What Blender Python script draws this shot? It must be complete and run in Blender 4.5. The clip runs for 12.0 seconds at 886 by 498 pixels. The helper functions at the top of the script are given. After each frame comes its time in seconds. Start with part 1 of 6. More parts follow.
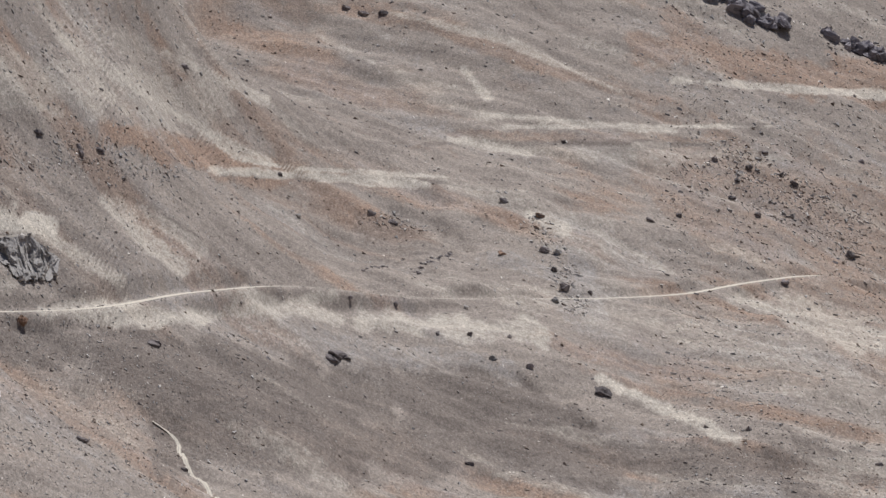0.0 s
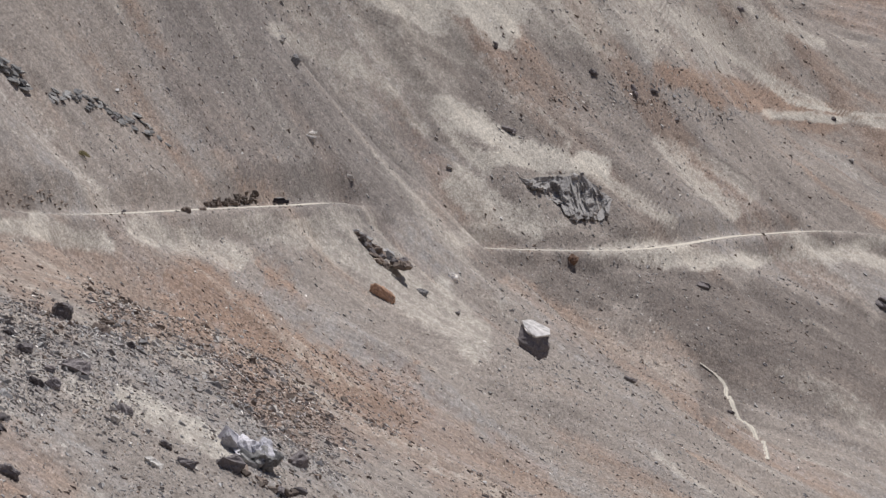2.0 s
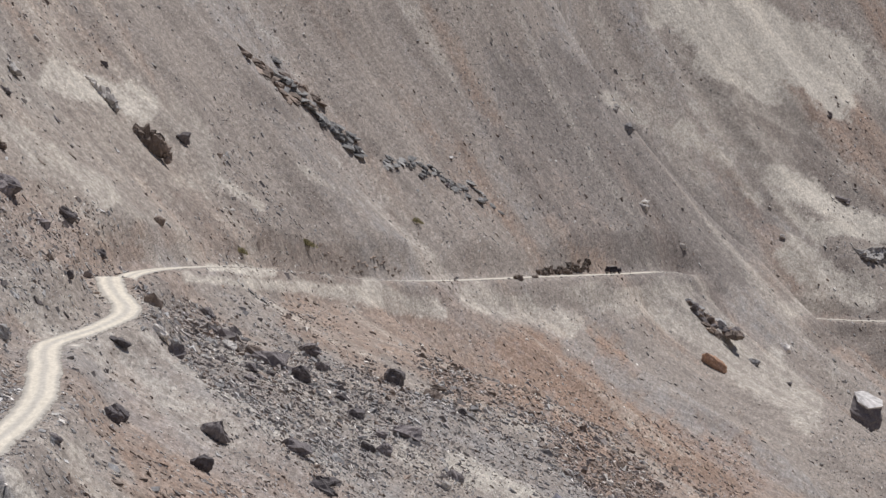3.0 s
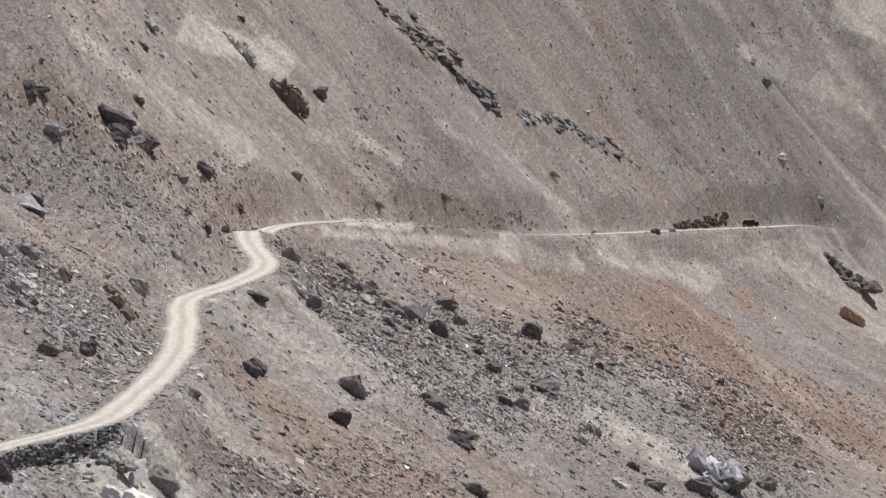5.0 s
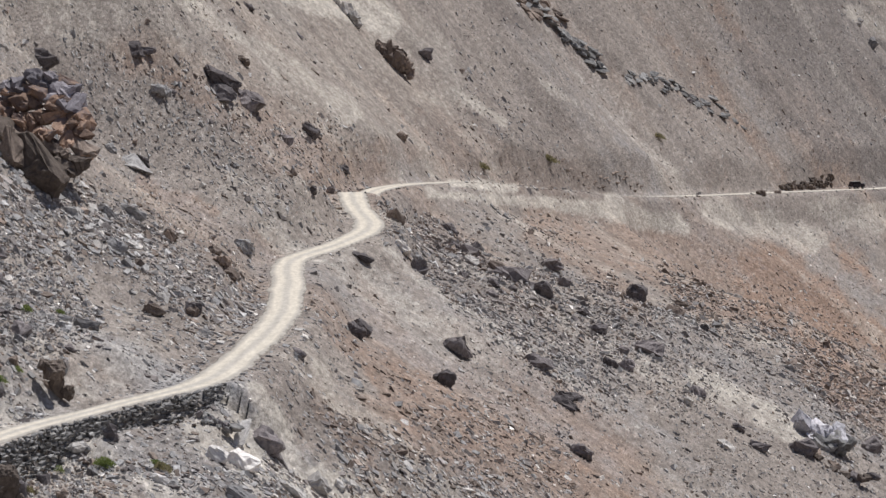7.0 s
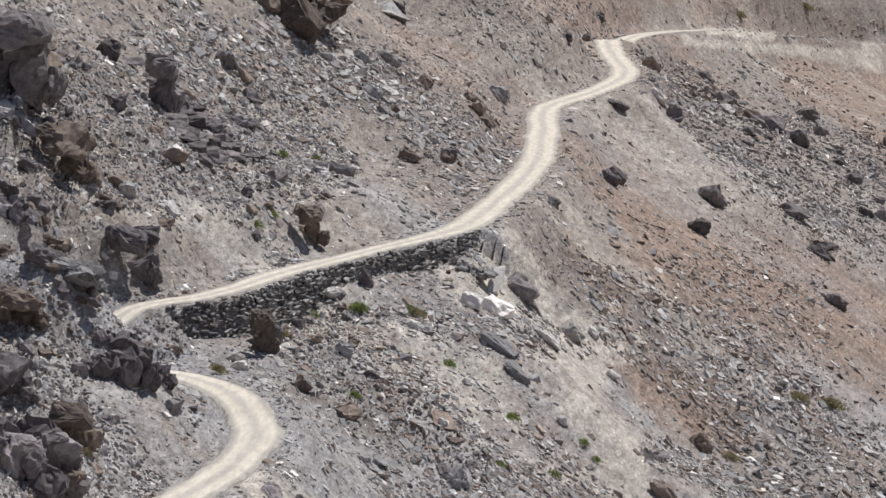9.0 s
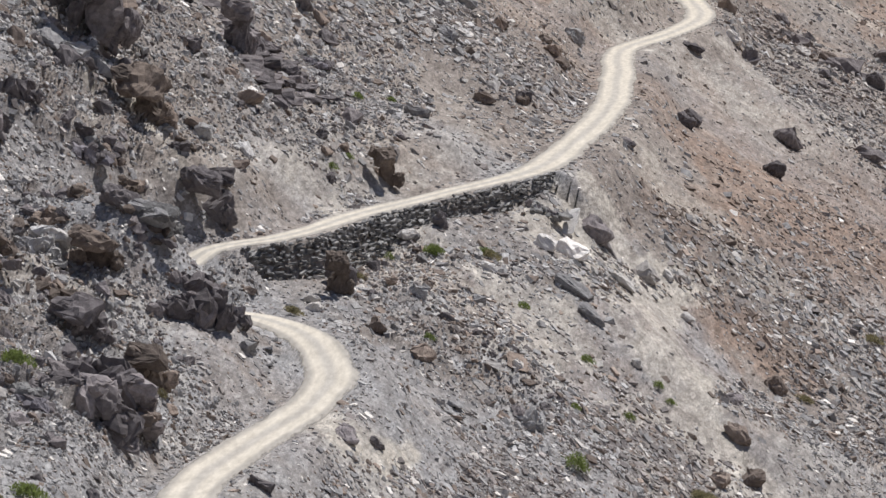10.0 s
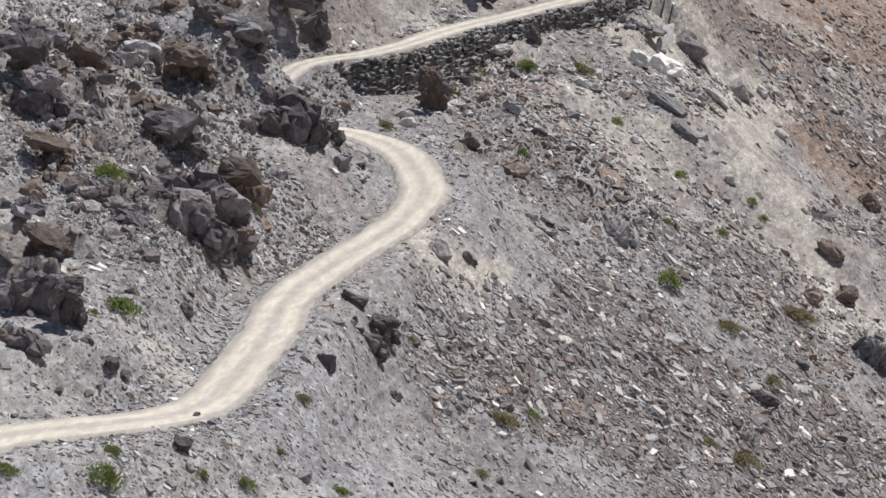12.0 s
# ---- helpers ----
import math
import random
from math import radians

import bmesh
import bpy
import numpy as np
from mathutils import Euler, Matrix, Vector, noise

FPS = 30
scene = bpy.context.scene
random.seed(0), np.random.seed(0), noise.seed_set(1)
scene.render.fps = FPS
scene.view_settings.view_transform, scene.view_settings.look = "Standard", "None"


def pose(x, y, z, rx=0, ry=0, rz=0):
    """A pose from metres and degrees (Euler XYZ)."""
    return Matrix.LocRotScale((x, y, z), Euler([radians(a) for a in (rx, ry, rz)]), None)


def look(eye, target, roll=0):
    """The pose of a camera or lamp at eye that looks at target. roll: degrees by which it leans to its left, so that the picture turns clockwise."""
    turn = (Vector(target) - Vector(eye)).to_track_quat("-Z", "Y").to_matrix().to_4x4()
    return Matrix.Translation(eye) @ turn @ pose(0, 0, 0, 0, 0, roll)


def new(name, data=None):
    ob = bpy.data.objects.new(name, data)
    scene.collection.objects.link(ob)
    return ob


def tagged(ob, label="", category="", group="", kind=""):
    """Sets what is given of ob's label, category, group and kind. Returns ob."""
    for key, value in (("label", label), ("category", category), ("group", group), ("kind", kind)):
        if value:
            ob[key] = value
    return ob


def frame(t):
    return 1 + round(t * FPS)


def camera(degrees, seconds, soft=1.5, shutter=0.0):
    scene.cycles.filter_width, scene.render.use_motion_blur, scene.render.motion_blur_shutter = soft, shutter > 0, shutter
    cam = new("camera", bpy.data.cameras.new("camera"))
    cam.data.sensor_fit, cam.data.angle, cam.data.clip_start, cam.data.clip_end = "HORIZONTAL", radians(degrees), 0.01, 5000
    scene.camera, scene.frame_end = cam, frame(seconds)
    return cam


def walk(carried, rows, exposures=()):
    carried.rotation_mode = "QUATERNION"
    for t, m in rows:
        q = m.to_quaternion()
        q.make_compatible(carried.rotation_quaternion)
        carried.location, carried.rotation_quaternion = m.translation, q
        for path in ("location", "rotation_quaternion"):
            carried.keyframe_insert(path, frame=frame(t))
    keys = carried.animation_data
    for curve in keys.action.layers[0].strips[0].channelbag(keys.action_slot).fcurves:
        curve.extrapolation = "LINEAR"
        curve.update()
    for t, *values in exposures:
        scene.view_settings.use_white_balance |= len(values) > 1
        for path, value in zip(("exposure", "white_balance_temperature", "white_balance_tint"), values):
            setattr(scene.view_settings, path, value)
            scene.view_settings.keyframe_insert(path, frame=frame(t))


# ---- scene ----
cam = camera(12.775, 12.0, soft=1.5)
# seconds, turn to the left, tilt and roll in degrees: the camera stands still and pans
PAN = [
    (0, -15.333, -3.83, 0.5), (0.2, -15.092, -3.722, 0.261), (0.4, -13.991, -4.431, 0.021),
    (0.5, -13.305, -4.677, -0.098), (0.6, -13.013, -4.797, -0.011), (0.9, -12.895, -4.757, 0.209),
    (1, -12.298, -4.646, 0.269), (1.1, -11.43, -4.738, 0.217), (1.2, -10.739, -4.901, 0.164),
    (1.3, -10.175, -4.949, 0.112), (1.4, -9.718, -4.908, 0.06), (1.5, -9.287, -4.953, 0.008),
    (1.6, -8.805, -4.915, -0.037), (1.9, -7.607, -4.71, -0.17), (2, -7.345, -4.643, -0.214),
    (2.1, -7.089, -4.589, -0.206), (2.5, -5.454, -4.35, -0.172), (2.8, -3.701, -3.904, -0.3),
    (2.9, -3.122, -3.754, -0.343), (3, -2.522, -3.677, -0.385), (3.2, -1.308, -3.634, 0.153),
    (3.3, -0.83, -3.68, 0), (3.5, -0.42, -3.82, -0.1), (3.9, -0.4, -4.03, -0.2),
    (4.4, -0.6, -4.22, -0.2), (4.8, -0.684, -4.309, -0.463), (5, -0.536, -4.351, -0.114),
    (5.2, -0.208, -4.366, -0.071), (5.5, 0, -4.491, -0.006), (6, 0.555, -4.648, -0.183),
    (6.5, 0.979, -4.797, 0.124), (7, 0.987, -4.915, -0.078), (7.2, 1.156, -4.997, 0.05),
    (7.3, 1.286, -5.064, 0.114), (7.5, 2.162, -5.356, 0.243), (7.7, 3.09, -5.529, 0.247),
    (7.8, 3.44, -5.68, 0.1), (8.1, 4.02, -6.12, 0.05), (8.6, 4.46, -6.75, 0),
    (9, 4.69, -7.13, -0.1), (9.3, 4.882, -7.375, -0.45), (9.5, 5.063, -7.472, 0.027),
    (9.9, 5.551, -7.852, -0.06), (10, 5.78, -7.971, -0.081), (10.3, 6.589, -8.399, -0.078),
    (10.5, 6.777, -8.626, -0.075), (11, 6.981, -8.828, -0.021), (11.5, 7.117, -9.36, -0.184),
    (11.9, 7.032, -10.352, -0.06), (12, 7.144, -10.643, -0.029),
]


def aim(turn, tilt, roll):
    y, p = radians(turn), radians(tilt)
    return look((0, 0, 0), (-math.sin(y) * math.cos(p), math.cos(y) * math.cos(p), math.sin(p)), -roll)


walk(cam, [(t, aim(turn, tilt, roll)) for t, turn, tilt, roll in PAN],
     exposures=[(0.0, 0.0), (0.5, -0.1), (1.3, -0.02), (4.0, -0.02), (6.0, -0.03), (7.7, -0.04), (9.5, 0.02), (12.0, 0.0)])

# ---- daylight ----
SUN_HIGH, SUN_TURN = 63.0, 35.0  # elevation, and turn to the right of north (+y)
world = bpy.data.worlds.new("sky")
scene.world = world
world.use_nodes = True
sky = world.node_tree.nodes.new("ShaderNodeTexSky")
sky.sky_type, sky.sun_disc = "NISHITA", False
sky.sun_elevation, sky.sun_rotation = radians(SUN_HIGH), radians(SUN_TURN)
sky.altitude = 3500
world.node_tree.links.new(sky.outputs[0], world.node_tree.nodes["Background"].inputs[0])
world.node_tree.nodes["Background"].inputs[1].default_value = 0.085
sun = new("sun", bpy.data.lights.new("sun", "SUN"))
sun.data.energy, sun.data.angle, sun.data.color = 4.4, radians(0.5), (0.995, 0.966, 0.945)
sx, sy = math.sin(radians(SUN_TURN)), math.cos(radians(SUN_TURN))
sun.matrix_world = look((sx * 50, sy * 50, 50 * math.tan(radians(SUN_HIGH))), (0, 0, 0))


# ---- materials ----
def node_mat(name, rough=0.95):
    m = bpy.data.materials.new(name)
    m.use_nodes = True
    nt = m.node_tree
    b = nt.nodes["Principled BSDF"]
    b.inputs["Roughness"].default_value = rough
    b.inputs["Specular IOR Level"].default_value = 0.25
    return m, nt, b


def noise_node(nt, scale, detail=6.0, rough=0.6, vector=None):
    n = nt.nodes.new("ShaderNodeTexNoise")
    n.inputs["Scale"].default_value, n.inputs["Detail"].default_value = scale, detail
    n.inputs["Roughness"].default_value = rough
    if vector is not None:
        nt.links.new(vector, n.inputs["Vector"])
    return n.outputs["Fac"]


def ramp(nt, fac, stops):
    r = nt.nodes.new("ShaderNodeValToRGB")
    nt.links.new(fac, r.inputs["Fac"])
    els = r.color_ramp.elements
    while len(els) < len(stops):
        els.new(0.5)
    for e, (p, c) in zip(els, stops):
        e.position, e.color = p, (*c, 1) if len(c) == 3 else c
    return r.outputs["Color"]


def mix(nt, fac, a, b, how="MIX"):
    n = nt.nodes.new("ShaderNodeMix")
    n.data_type, n.blend_type = "RGBA", how
    for key, v in (("Factor", fac), ("A", a), ("B", b)):
        s = [i for i in n.inputs if i.name == key and (i.type == "VALUE" if key == "Factor" else i.type == "RGBA")][0]
        if isinstance(v, (int, float)):
            s.default_value = v
        elif isinstance(v, tuple):
            s.default_value = (*v, 1)
        else:
            nt.links.new(v, s)
    return [o for o in n.outputs if o.type == "RGBA"][0]


def span(nt, value, low, high):
    """0 below low, 1 above high."""
    n = nt.nodes.new("ShaderNodeMapRange")
    n.inputs["From Min"].default_value, n.inputs["From Max"].default_value = low, high
    nt.links.new(value, n.inputs["Value"])
    return n.outputs["Result"]


def bump(nt, b, height, strength, distance):
    n = nt.nodes.new("ShaderNodeBump")
    n.inputs["Strength"].default_value, n.inputs["Distance"].default_value = strength, distance
    nt.links.new(height, n.inputs["Height"])
    nt.links.new(n.outputs["Normal"], b.inputs["Normal"])


def place_node(nt, turn=0.0, stretch=(1, 1, 1)):
    g = nt.nodes.new("ShaderNodeNewGeometry")
    m = nt.nodes.new("ShaderNodeMapping")
    m.inputs["Rotation"].default_value, m.inputs["Scale"].default_value = (0, 0, radians(turn)), stretch
    nt.links.new(g.outputs["Position"], m.inputs["Vector"])
    return m.outputs["Vector"]


def scree_mat():
    """Dry mountain scree: the zone attribute says how rusty (r), how pale and sandy (g), how slaty (b) the debris is."""
    m, nt, b = node_mat("scree", 0.97)
    a = nt.nodes.new("ShaderNodeAttribute")
    a.attribute_name = "zone"
    sep = nt.nodes.new("ShaderNodeSeparateColor")
    nt.links.new(a.outputs["Color"], sep.inputs[0])
    at = place_node(nt, 0, (0.95, 0.42, 0.85))
    falls = place_node(nt, 30, (0.3, 1.0, 0.3))
    grit = noise_node(nt, 1.5, 8, 0.68, at)
    base = ramp(nt, grit, [(0.30, (0.187, 0.161, 0.142)), (0.48, (0.275, 0.24, 0.214)), (0.60, (0.327, 0.289, 0.26)), (0.72, (0.402, 0.363, 0.33))])
    rust = ramp(nt, grit, [(0.30, (0.15, 0.10, 0.073)), (0.5, (0.285, 0.198, 0.15)), (0.72, (0.43, 0.335, 0.275))])
    pale = ramp(nt, grit, [(0.28, (0.32, 0.29, 0.25)), (0.5, (0.50, 0.46, 0.405)), (0.72, (0.64, 0.60, 0.54))])
    slate = ramp(nt, grit, [(0.30, (0.22, 0.217, 0.219)), (0.5, (0.335, 0.331, 0.334)), (0.72, (0.46, 0.458, 0.462))])
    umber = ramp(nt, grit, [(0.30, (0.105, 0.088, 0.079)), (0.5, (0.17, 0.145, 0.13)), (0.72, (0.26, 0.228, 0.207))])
    streak = noise_node(nt, 0.12, 5, 0.6, falls)
    # the zones fray into one another stone by stone
    fray = noise_node(nt, 0.35, 9, 0.75, at)
    c = base
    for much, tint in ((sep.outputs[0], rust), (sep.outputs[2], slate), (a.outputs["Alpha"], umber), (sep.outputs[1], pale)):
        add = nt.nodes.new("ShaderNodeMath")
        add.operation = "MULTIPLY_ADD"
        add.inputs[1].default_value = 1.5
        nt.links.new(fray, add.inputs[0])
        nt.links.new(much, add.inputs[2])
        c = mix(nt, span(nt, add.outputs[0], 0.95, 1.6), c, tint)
    tone = ramp(nt, streak, [(0.32, (0.84, 0.83, 0.83)), (0.5, (1, 1, 1)), (0.68, (1.14, 1.13, 1.11))])
    c = mix(nt, 1.0, c, tone, "MULTIPLY")
    thin = noise_node(nt, 0.45, 4, 0.6, falls)
    c = mix(nt, 1.0, c, ramp(nt, thin, [(0.32, (0.92, 0.91, 0.90)), (0.5, (1, 1, 1)), (0.68, (1.07, 1.07, 1.06))]), "MULTIPLY")
    # pebbles of every tone, hand-sized and foot-sized
    for scale, lo, hi in ((5.5, 0.80, 1.20), (1.6, 0.84, 1.16)):
        v = nt.nodes.new("ShaderNodeTexVoronoi")
        v.inputs["Scale"].default_value = scale
        nt.links.new(at, v.inputs["Vector"])
        s1 = nt.nodes.new("ShaderNodeSeparateColor")
        nt.links.new(v.outputs["Color"], s1.inputs[0])
        c = mix(nt, 1.0, c, ramp(nt, s1.outputs[0], [(0.0, (lo, lo, lo)), (0.6, (1, 1, 1)), (1.0, (hi, hi, hi))]), "MULTIPLY")
    nt.links.new(c, b.inputs["Base Color"])
    # relief: grit, with pebbles standing out of it
    relief_sum = noise_node(nt, 1.4, 9, 0.75, at)
    for scale, much in ((2.4, -0.55), (7.0, -0.25)):
        v = nt.nodes.new("ShaderNodeTexVoronoi")
        v.inputs["Scale"].default_value = scale
        nt.links.new(at, v.inputs["Vector"])
        add = nt.nodes.new("ShaderNodeMath")
        add.operation = "MULTIPLY_ADD"
        add.inputs[1].default_value = much
        nt.links.new(v.outputs["Distance"], add.inputs[0])
        nt.links.new(relief_sum, add.inputs[2])
        relief_sum = add.outputs[0]
    bump(nt, b, relief_sum, 1.0, 0.17)
    return m


def rock_mat(name, dark, light, stain=None, grain=2.0):
    """Weathered stone, its tone varied from piece to piece."""
    m, nt, b = node_mat(name, 0.9)
    at = place_node(nt)
    n = noise_node(nt, grain, 8, 0.7, at)
    c = ramp(nt, n, [(0.28, dark), (0.72, light)])
    if stain:
        c = mix(nt, ramp(nt, noise_node(nt, grain * 0.35, 3, 0.5, at), [(0.5, (0, 0, 0)), (0.65, (1, 1, 1))]), c, stain)
    g = nt.nodes.new("ShaderNodeNewGeometry")
    o = nt.nodes.new("ShaderNodeObjectInfo")
    add = nt.nodes.new("ShaderNodeMath")
    add.operation = "ADD"
    nt.links.new(g.outputs["Random Per Island"], add.inputs[0])
    nt.links.new(o.outputs["Random"], add.inputs[1])
    fr = nt.nodes.new("ShaderNodeMath")
    fr.operation = "FRACT"
    nt.links.new(add.outputs[0], fr.inputs[0])
    tone = ramp(nt, fr.outputs[0], [(0.0, (0.6, 0.59, 0.59)), (0.5, (0.95, 0.95, 0.95)), (0.85, (1.25, 1.23, 1.2)), (1.0, (1.75, 1.74, 1.72))])
    c = mix(nt, 1.0, c, tone, "MULTIPLY")
    nt.links.new(c, b.inputs["Base Color"])
    bump(nt, b, noise_node(nt, grain * 1.5, 8, 0.75, at), 0.8, 0.12)
    return m


def plain_mat(name, colour, rough=0.6, metal=0.0, grain=0.1, scale=8.0):
    m, nt, b = node_mat(name, rough)
    n = noise_node(nt, scale, 5, 0.6, place_node(nt))
    lo, hi = tuple(v * (1 - grain) for v in colour), tuple(min(1, v * (1 + grain)) for v in colour)
    nt.links.new(ramp(nt, n, [(0.3, lo), (0.7, hi)]), b.inputs["Base Color"])
    b.inputs["Metallic"].default_value = metal
    return m


def road_mat():
    """Dusty track: two pale wheel ruts, a greyer gravel crown, crumbling edges. UV x runs across, y along in metres."""
    m, nt, b = node_mat("track_dust", 0.97)
    uv = nt.nodes.new("ShaderNodeUVMap")
    sep = nt.nodes.new("ShaderNodeSeparateXYZ")
    nt.links.new(uv.outputs[0], sep.inputs[0])
    at = place_node(nt, 0, (1, 0.3, 0.8))
    wob = noise_node(nt, 0.25, 3, 0.5, at)
    add = nt.nodes.new("ShaderNodeMath")
    add.operation = "MULTIPLY_ADD"
    add.inputs[1].default_value, add.inputs[2].default_value = 0.14, -0.07
    nt.links.new(wob, add.inputs[0])
    s = nt.nodes.new("ShaderNodeMath")
    s.operation = "ADD"
    nt.links.new(sep.outputs[0], s.inputs[0])
    nt.links.new(add.outputs[0], s.inputs[1])
    dust, crown, edge = (0.63, 0.580, 0.50), (0.49, 0.458, 0.412), (0.41, 0.382, 0.345)
    c = ramp(nt, s.outputs[0], [(0.0, edge), (0.12, edge), (0.24, dust), (0.36, dust), (0.47, crown), (0.56, crown), (0.66, dust), (0.80, dust), (0.90, edge), (1.0, edge)])
    n = noise_node(nt, 1.8, 7, 0.7, at)
    c = mix(nt, 1.0, c, ramp(nt, n, [(0.3, (0.78, 0.77, 0.75)), (0.7, (1.16, 1.16, 1.15))]), "MULTIPLY")
    nt.links.new(c, b.inputs["Base Color"])
    bump(nt, b, noise_node(nt, 5, 6, 0.7, at), 0.5, 0.05)
    # the dust thins out over the verge
    off = nt.nodes.new("ShaderNodeMath")
    off.operation = "SUBTRACT"
    off.inputs[1].default_value = 0.5
    nt.links.new(sep.outputs[0], off.inputs[0])
    gone = nt.nodes.new("ShaderNodeMath")
    gone.operation = "ABSOLUTE"
    nt.links.new(off.outputs[0], gone.inputs[0])
    more = nt.nodes.new("ShaderNodeMath")
    more.operation = "MULTIPLY_ADD"
    more.inputs[1].default_value = 0.42
    nt.links.new(noise_node(nt, 1.3, 7, 0.75, at), more.inputs[0])
    nt.links.new(gone.outputs[0], more.inputs[2])
    open_air, both = nt.nodes.new("ShaderNodeBsdfTransparent"), nt.nodes.new("ShaderNodeMixShader")
    nt.links.new(ramp(nt, more.outputs[0], [(0.64, (0, 0, 0)), (0.74, (1, 1, 1))]), both.inputs[0])
    nt.links.new(b.outputs[0], both.inputs[1])
    nt.links.new(open_air.outputs[0], both.inputs[2])
    nt.links.new(both.outputs[0], nt.nodes["Material Output"].inputs[0])
    return m


def leaf_mat(name, colour):
    m, nt, b = node_mat(name, 0.8)
    g = nt.nodes.new("ShaderNodeNewGeometry")
    lo, hi = tuple(v * 0.6 for v in colour), tuple(v * 1.4 for v in colour)
    c = ramp(nt, g.outputs["Random Per Island"], [(0, lo), (1, hi)])
    nt.links.new(c, b.inputs["Base Color"])
    thin, both = nt.nodes.new("ShaderNodeBsdfTranslucent"), nt.nodes.new("ShaderNodeMixShader")
    nt.links.new(c, thin.inputs["Color"])
    nt.links.new(b.outputs[0], both.inputs[1])
    nt.links.new(thin.outputs[0], both.inputs[2])
    nt.links.new(both.outputs[0], nt.nodes["Material Output"].inputs[0])
    return m


SCREE = scree_mat()
DUST = road_mat()
DARK_ROCK = rock_mat("dark_rock", (0.10, 0.088, 0.09), (0.26, 0.235, 0.237))
GREY_ROCK = rock_mat("grey_rock", (0.22, 0.214, 0.214), (0.49, 0.48, 0.476))
BROWN_ROCK = rock_mat("brown_rock", (0.15, 0.115, 0.095), (0.34, 0.28, 0.24))
PALE_ROCK = rock_mat("pale_rock", (0.45, 0.42, 0.39), (0.72, 0.69, 0.66))
RUST_ROCK = rock_mat("rust_rock", (0.16, 0.105, 0.08), (0.40, 0.28, 0.21), (0.17, 0.135, 0.13))
ORANGE_ROCK = rock_mat("orange_rock", (0.19, 0.115, 0.08), (0.40, 0.265, 0.19))
SLATE_ROCK = rock_mat("slate_rock", (0.13, 0.127, 0.125), (0.33, 0.325, 0.32))
VIOLET_ROCK = rock_mat("violet_rock", (0.32, 0.31, 0.34), (0.66, 0.65, 0.69))
SLAB_ROCK = plain_mat("slab_rock", (0.68, 0.65, 0.63), 0.9, 0.0, 0.25, 0.9)
UMBER_ROCK = rock_mat("umber_rock", (0.10, 0.08, 0.068), (0.24, 0.195, 0.165))
PALE_EARTH = rock_mat("pale_earth", (0.30, 0.275, 0.245), (0.47, 0.435, 0.39), None, 0.8)
BANK_EARTH = rock_mat("bank_earth", (0.20, 0.19, 0.185), (0.46, 0.44, 0.425), None, 1.4)
DARK_STONE = rock_mat("dark_stone", (0.17, 0.15, 0.145), (0.34, 0.31, 0.295))
VIOLET_DARK = rock_mat("violet_dark", (0.15, 0.14, 0.16), (0.30, 0.28, 0.30))
WHITE_ROCK = rock_mat("white_rock", (0.62, 0.59, 0.56), (0.86, 0.83, 0.80))
GREEN_LEAF = leaf_mat("green_leaf", (0.22, 0.27, 0.09))
DRY_LEAF = leaf_mat("dry_leaf", (0.29, 0.26, 0.15))
CAR_PAINT = plain_mat("car_paint", (0.035, 0.03, 0.04), 0.45, 0.0, 0.15, 2.0)
GLASS_DARK = plain_mat("car_glass", (0.02, 0.022, 0.025), 0.1, 0.0, 0.05, 2.0)
TYRE = plain_mat("tyre", (0.02, 0.02, 0.02), 0.9)
STEEL = plain_mat("steel", (0.45, 0.45, 0.46), 0.4, 0.9)
LAMP_GLASS = plain_mat("lamp_glass", (0.6, 0.58, 0.52), 0.2)


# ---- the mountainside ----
# places on camera rays, distances chosen to fit the view (x, y, z), the viewpoint being the origin; the slope passes
# through them
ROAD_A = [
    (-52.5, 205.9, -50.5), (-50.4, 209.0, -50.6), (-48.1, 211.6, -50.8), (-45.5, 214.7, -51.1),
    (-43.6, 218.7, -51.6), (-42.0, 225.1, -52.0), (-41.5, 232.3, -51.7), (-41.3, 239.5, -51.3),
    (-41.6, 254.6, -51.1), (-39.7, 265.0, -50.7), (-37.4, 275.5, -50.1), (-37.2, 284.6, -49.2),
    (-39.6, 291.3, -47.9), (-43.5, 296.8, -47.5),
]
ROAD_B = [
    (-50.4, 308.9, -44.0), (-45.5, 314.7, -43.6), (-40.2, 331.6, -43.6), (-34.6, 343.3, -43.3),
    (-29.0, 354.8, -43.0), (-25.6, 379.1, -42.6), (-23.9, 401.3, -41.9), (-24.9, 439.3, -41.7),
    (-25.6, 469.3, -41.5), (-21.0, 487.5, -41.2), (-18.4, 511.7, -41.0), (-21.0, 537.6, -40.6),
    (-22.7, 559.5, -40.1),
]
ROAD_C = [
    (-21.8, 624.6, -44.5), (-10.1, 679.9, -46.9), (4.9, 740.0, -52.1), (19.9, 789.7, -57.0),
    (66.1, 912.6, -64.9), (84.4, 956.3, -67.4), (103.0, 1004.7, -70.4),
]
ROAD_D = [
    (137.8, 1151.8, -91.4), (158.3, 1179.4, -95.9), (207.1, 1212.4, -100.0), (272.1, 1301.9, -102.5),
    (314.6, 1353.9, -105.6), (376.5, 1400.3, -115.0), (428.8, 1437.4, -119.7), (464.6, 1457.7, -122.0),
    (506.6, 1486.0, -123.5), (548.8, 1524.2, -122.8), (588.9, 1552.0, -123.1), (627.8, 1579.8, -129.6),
]
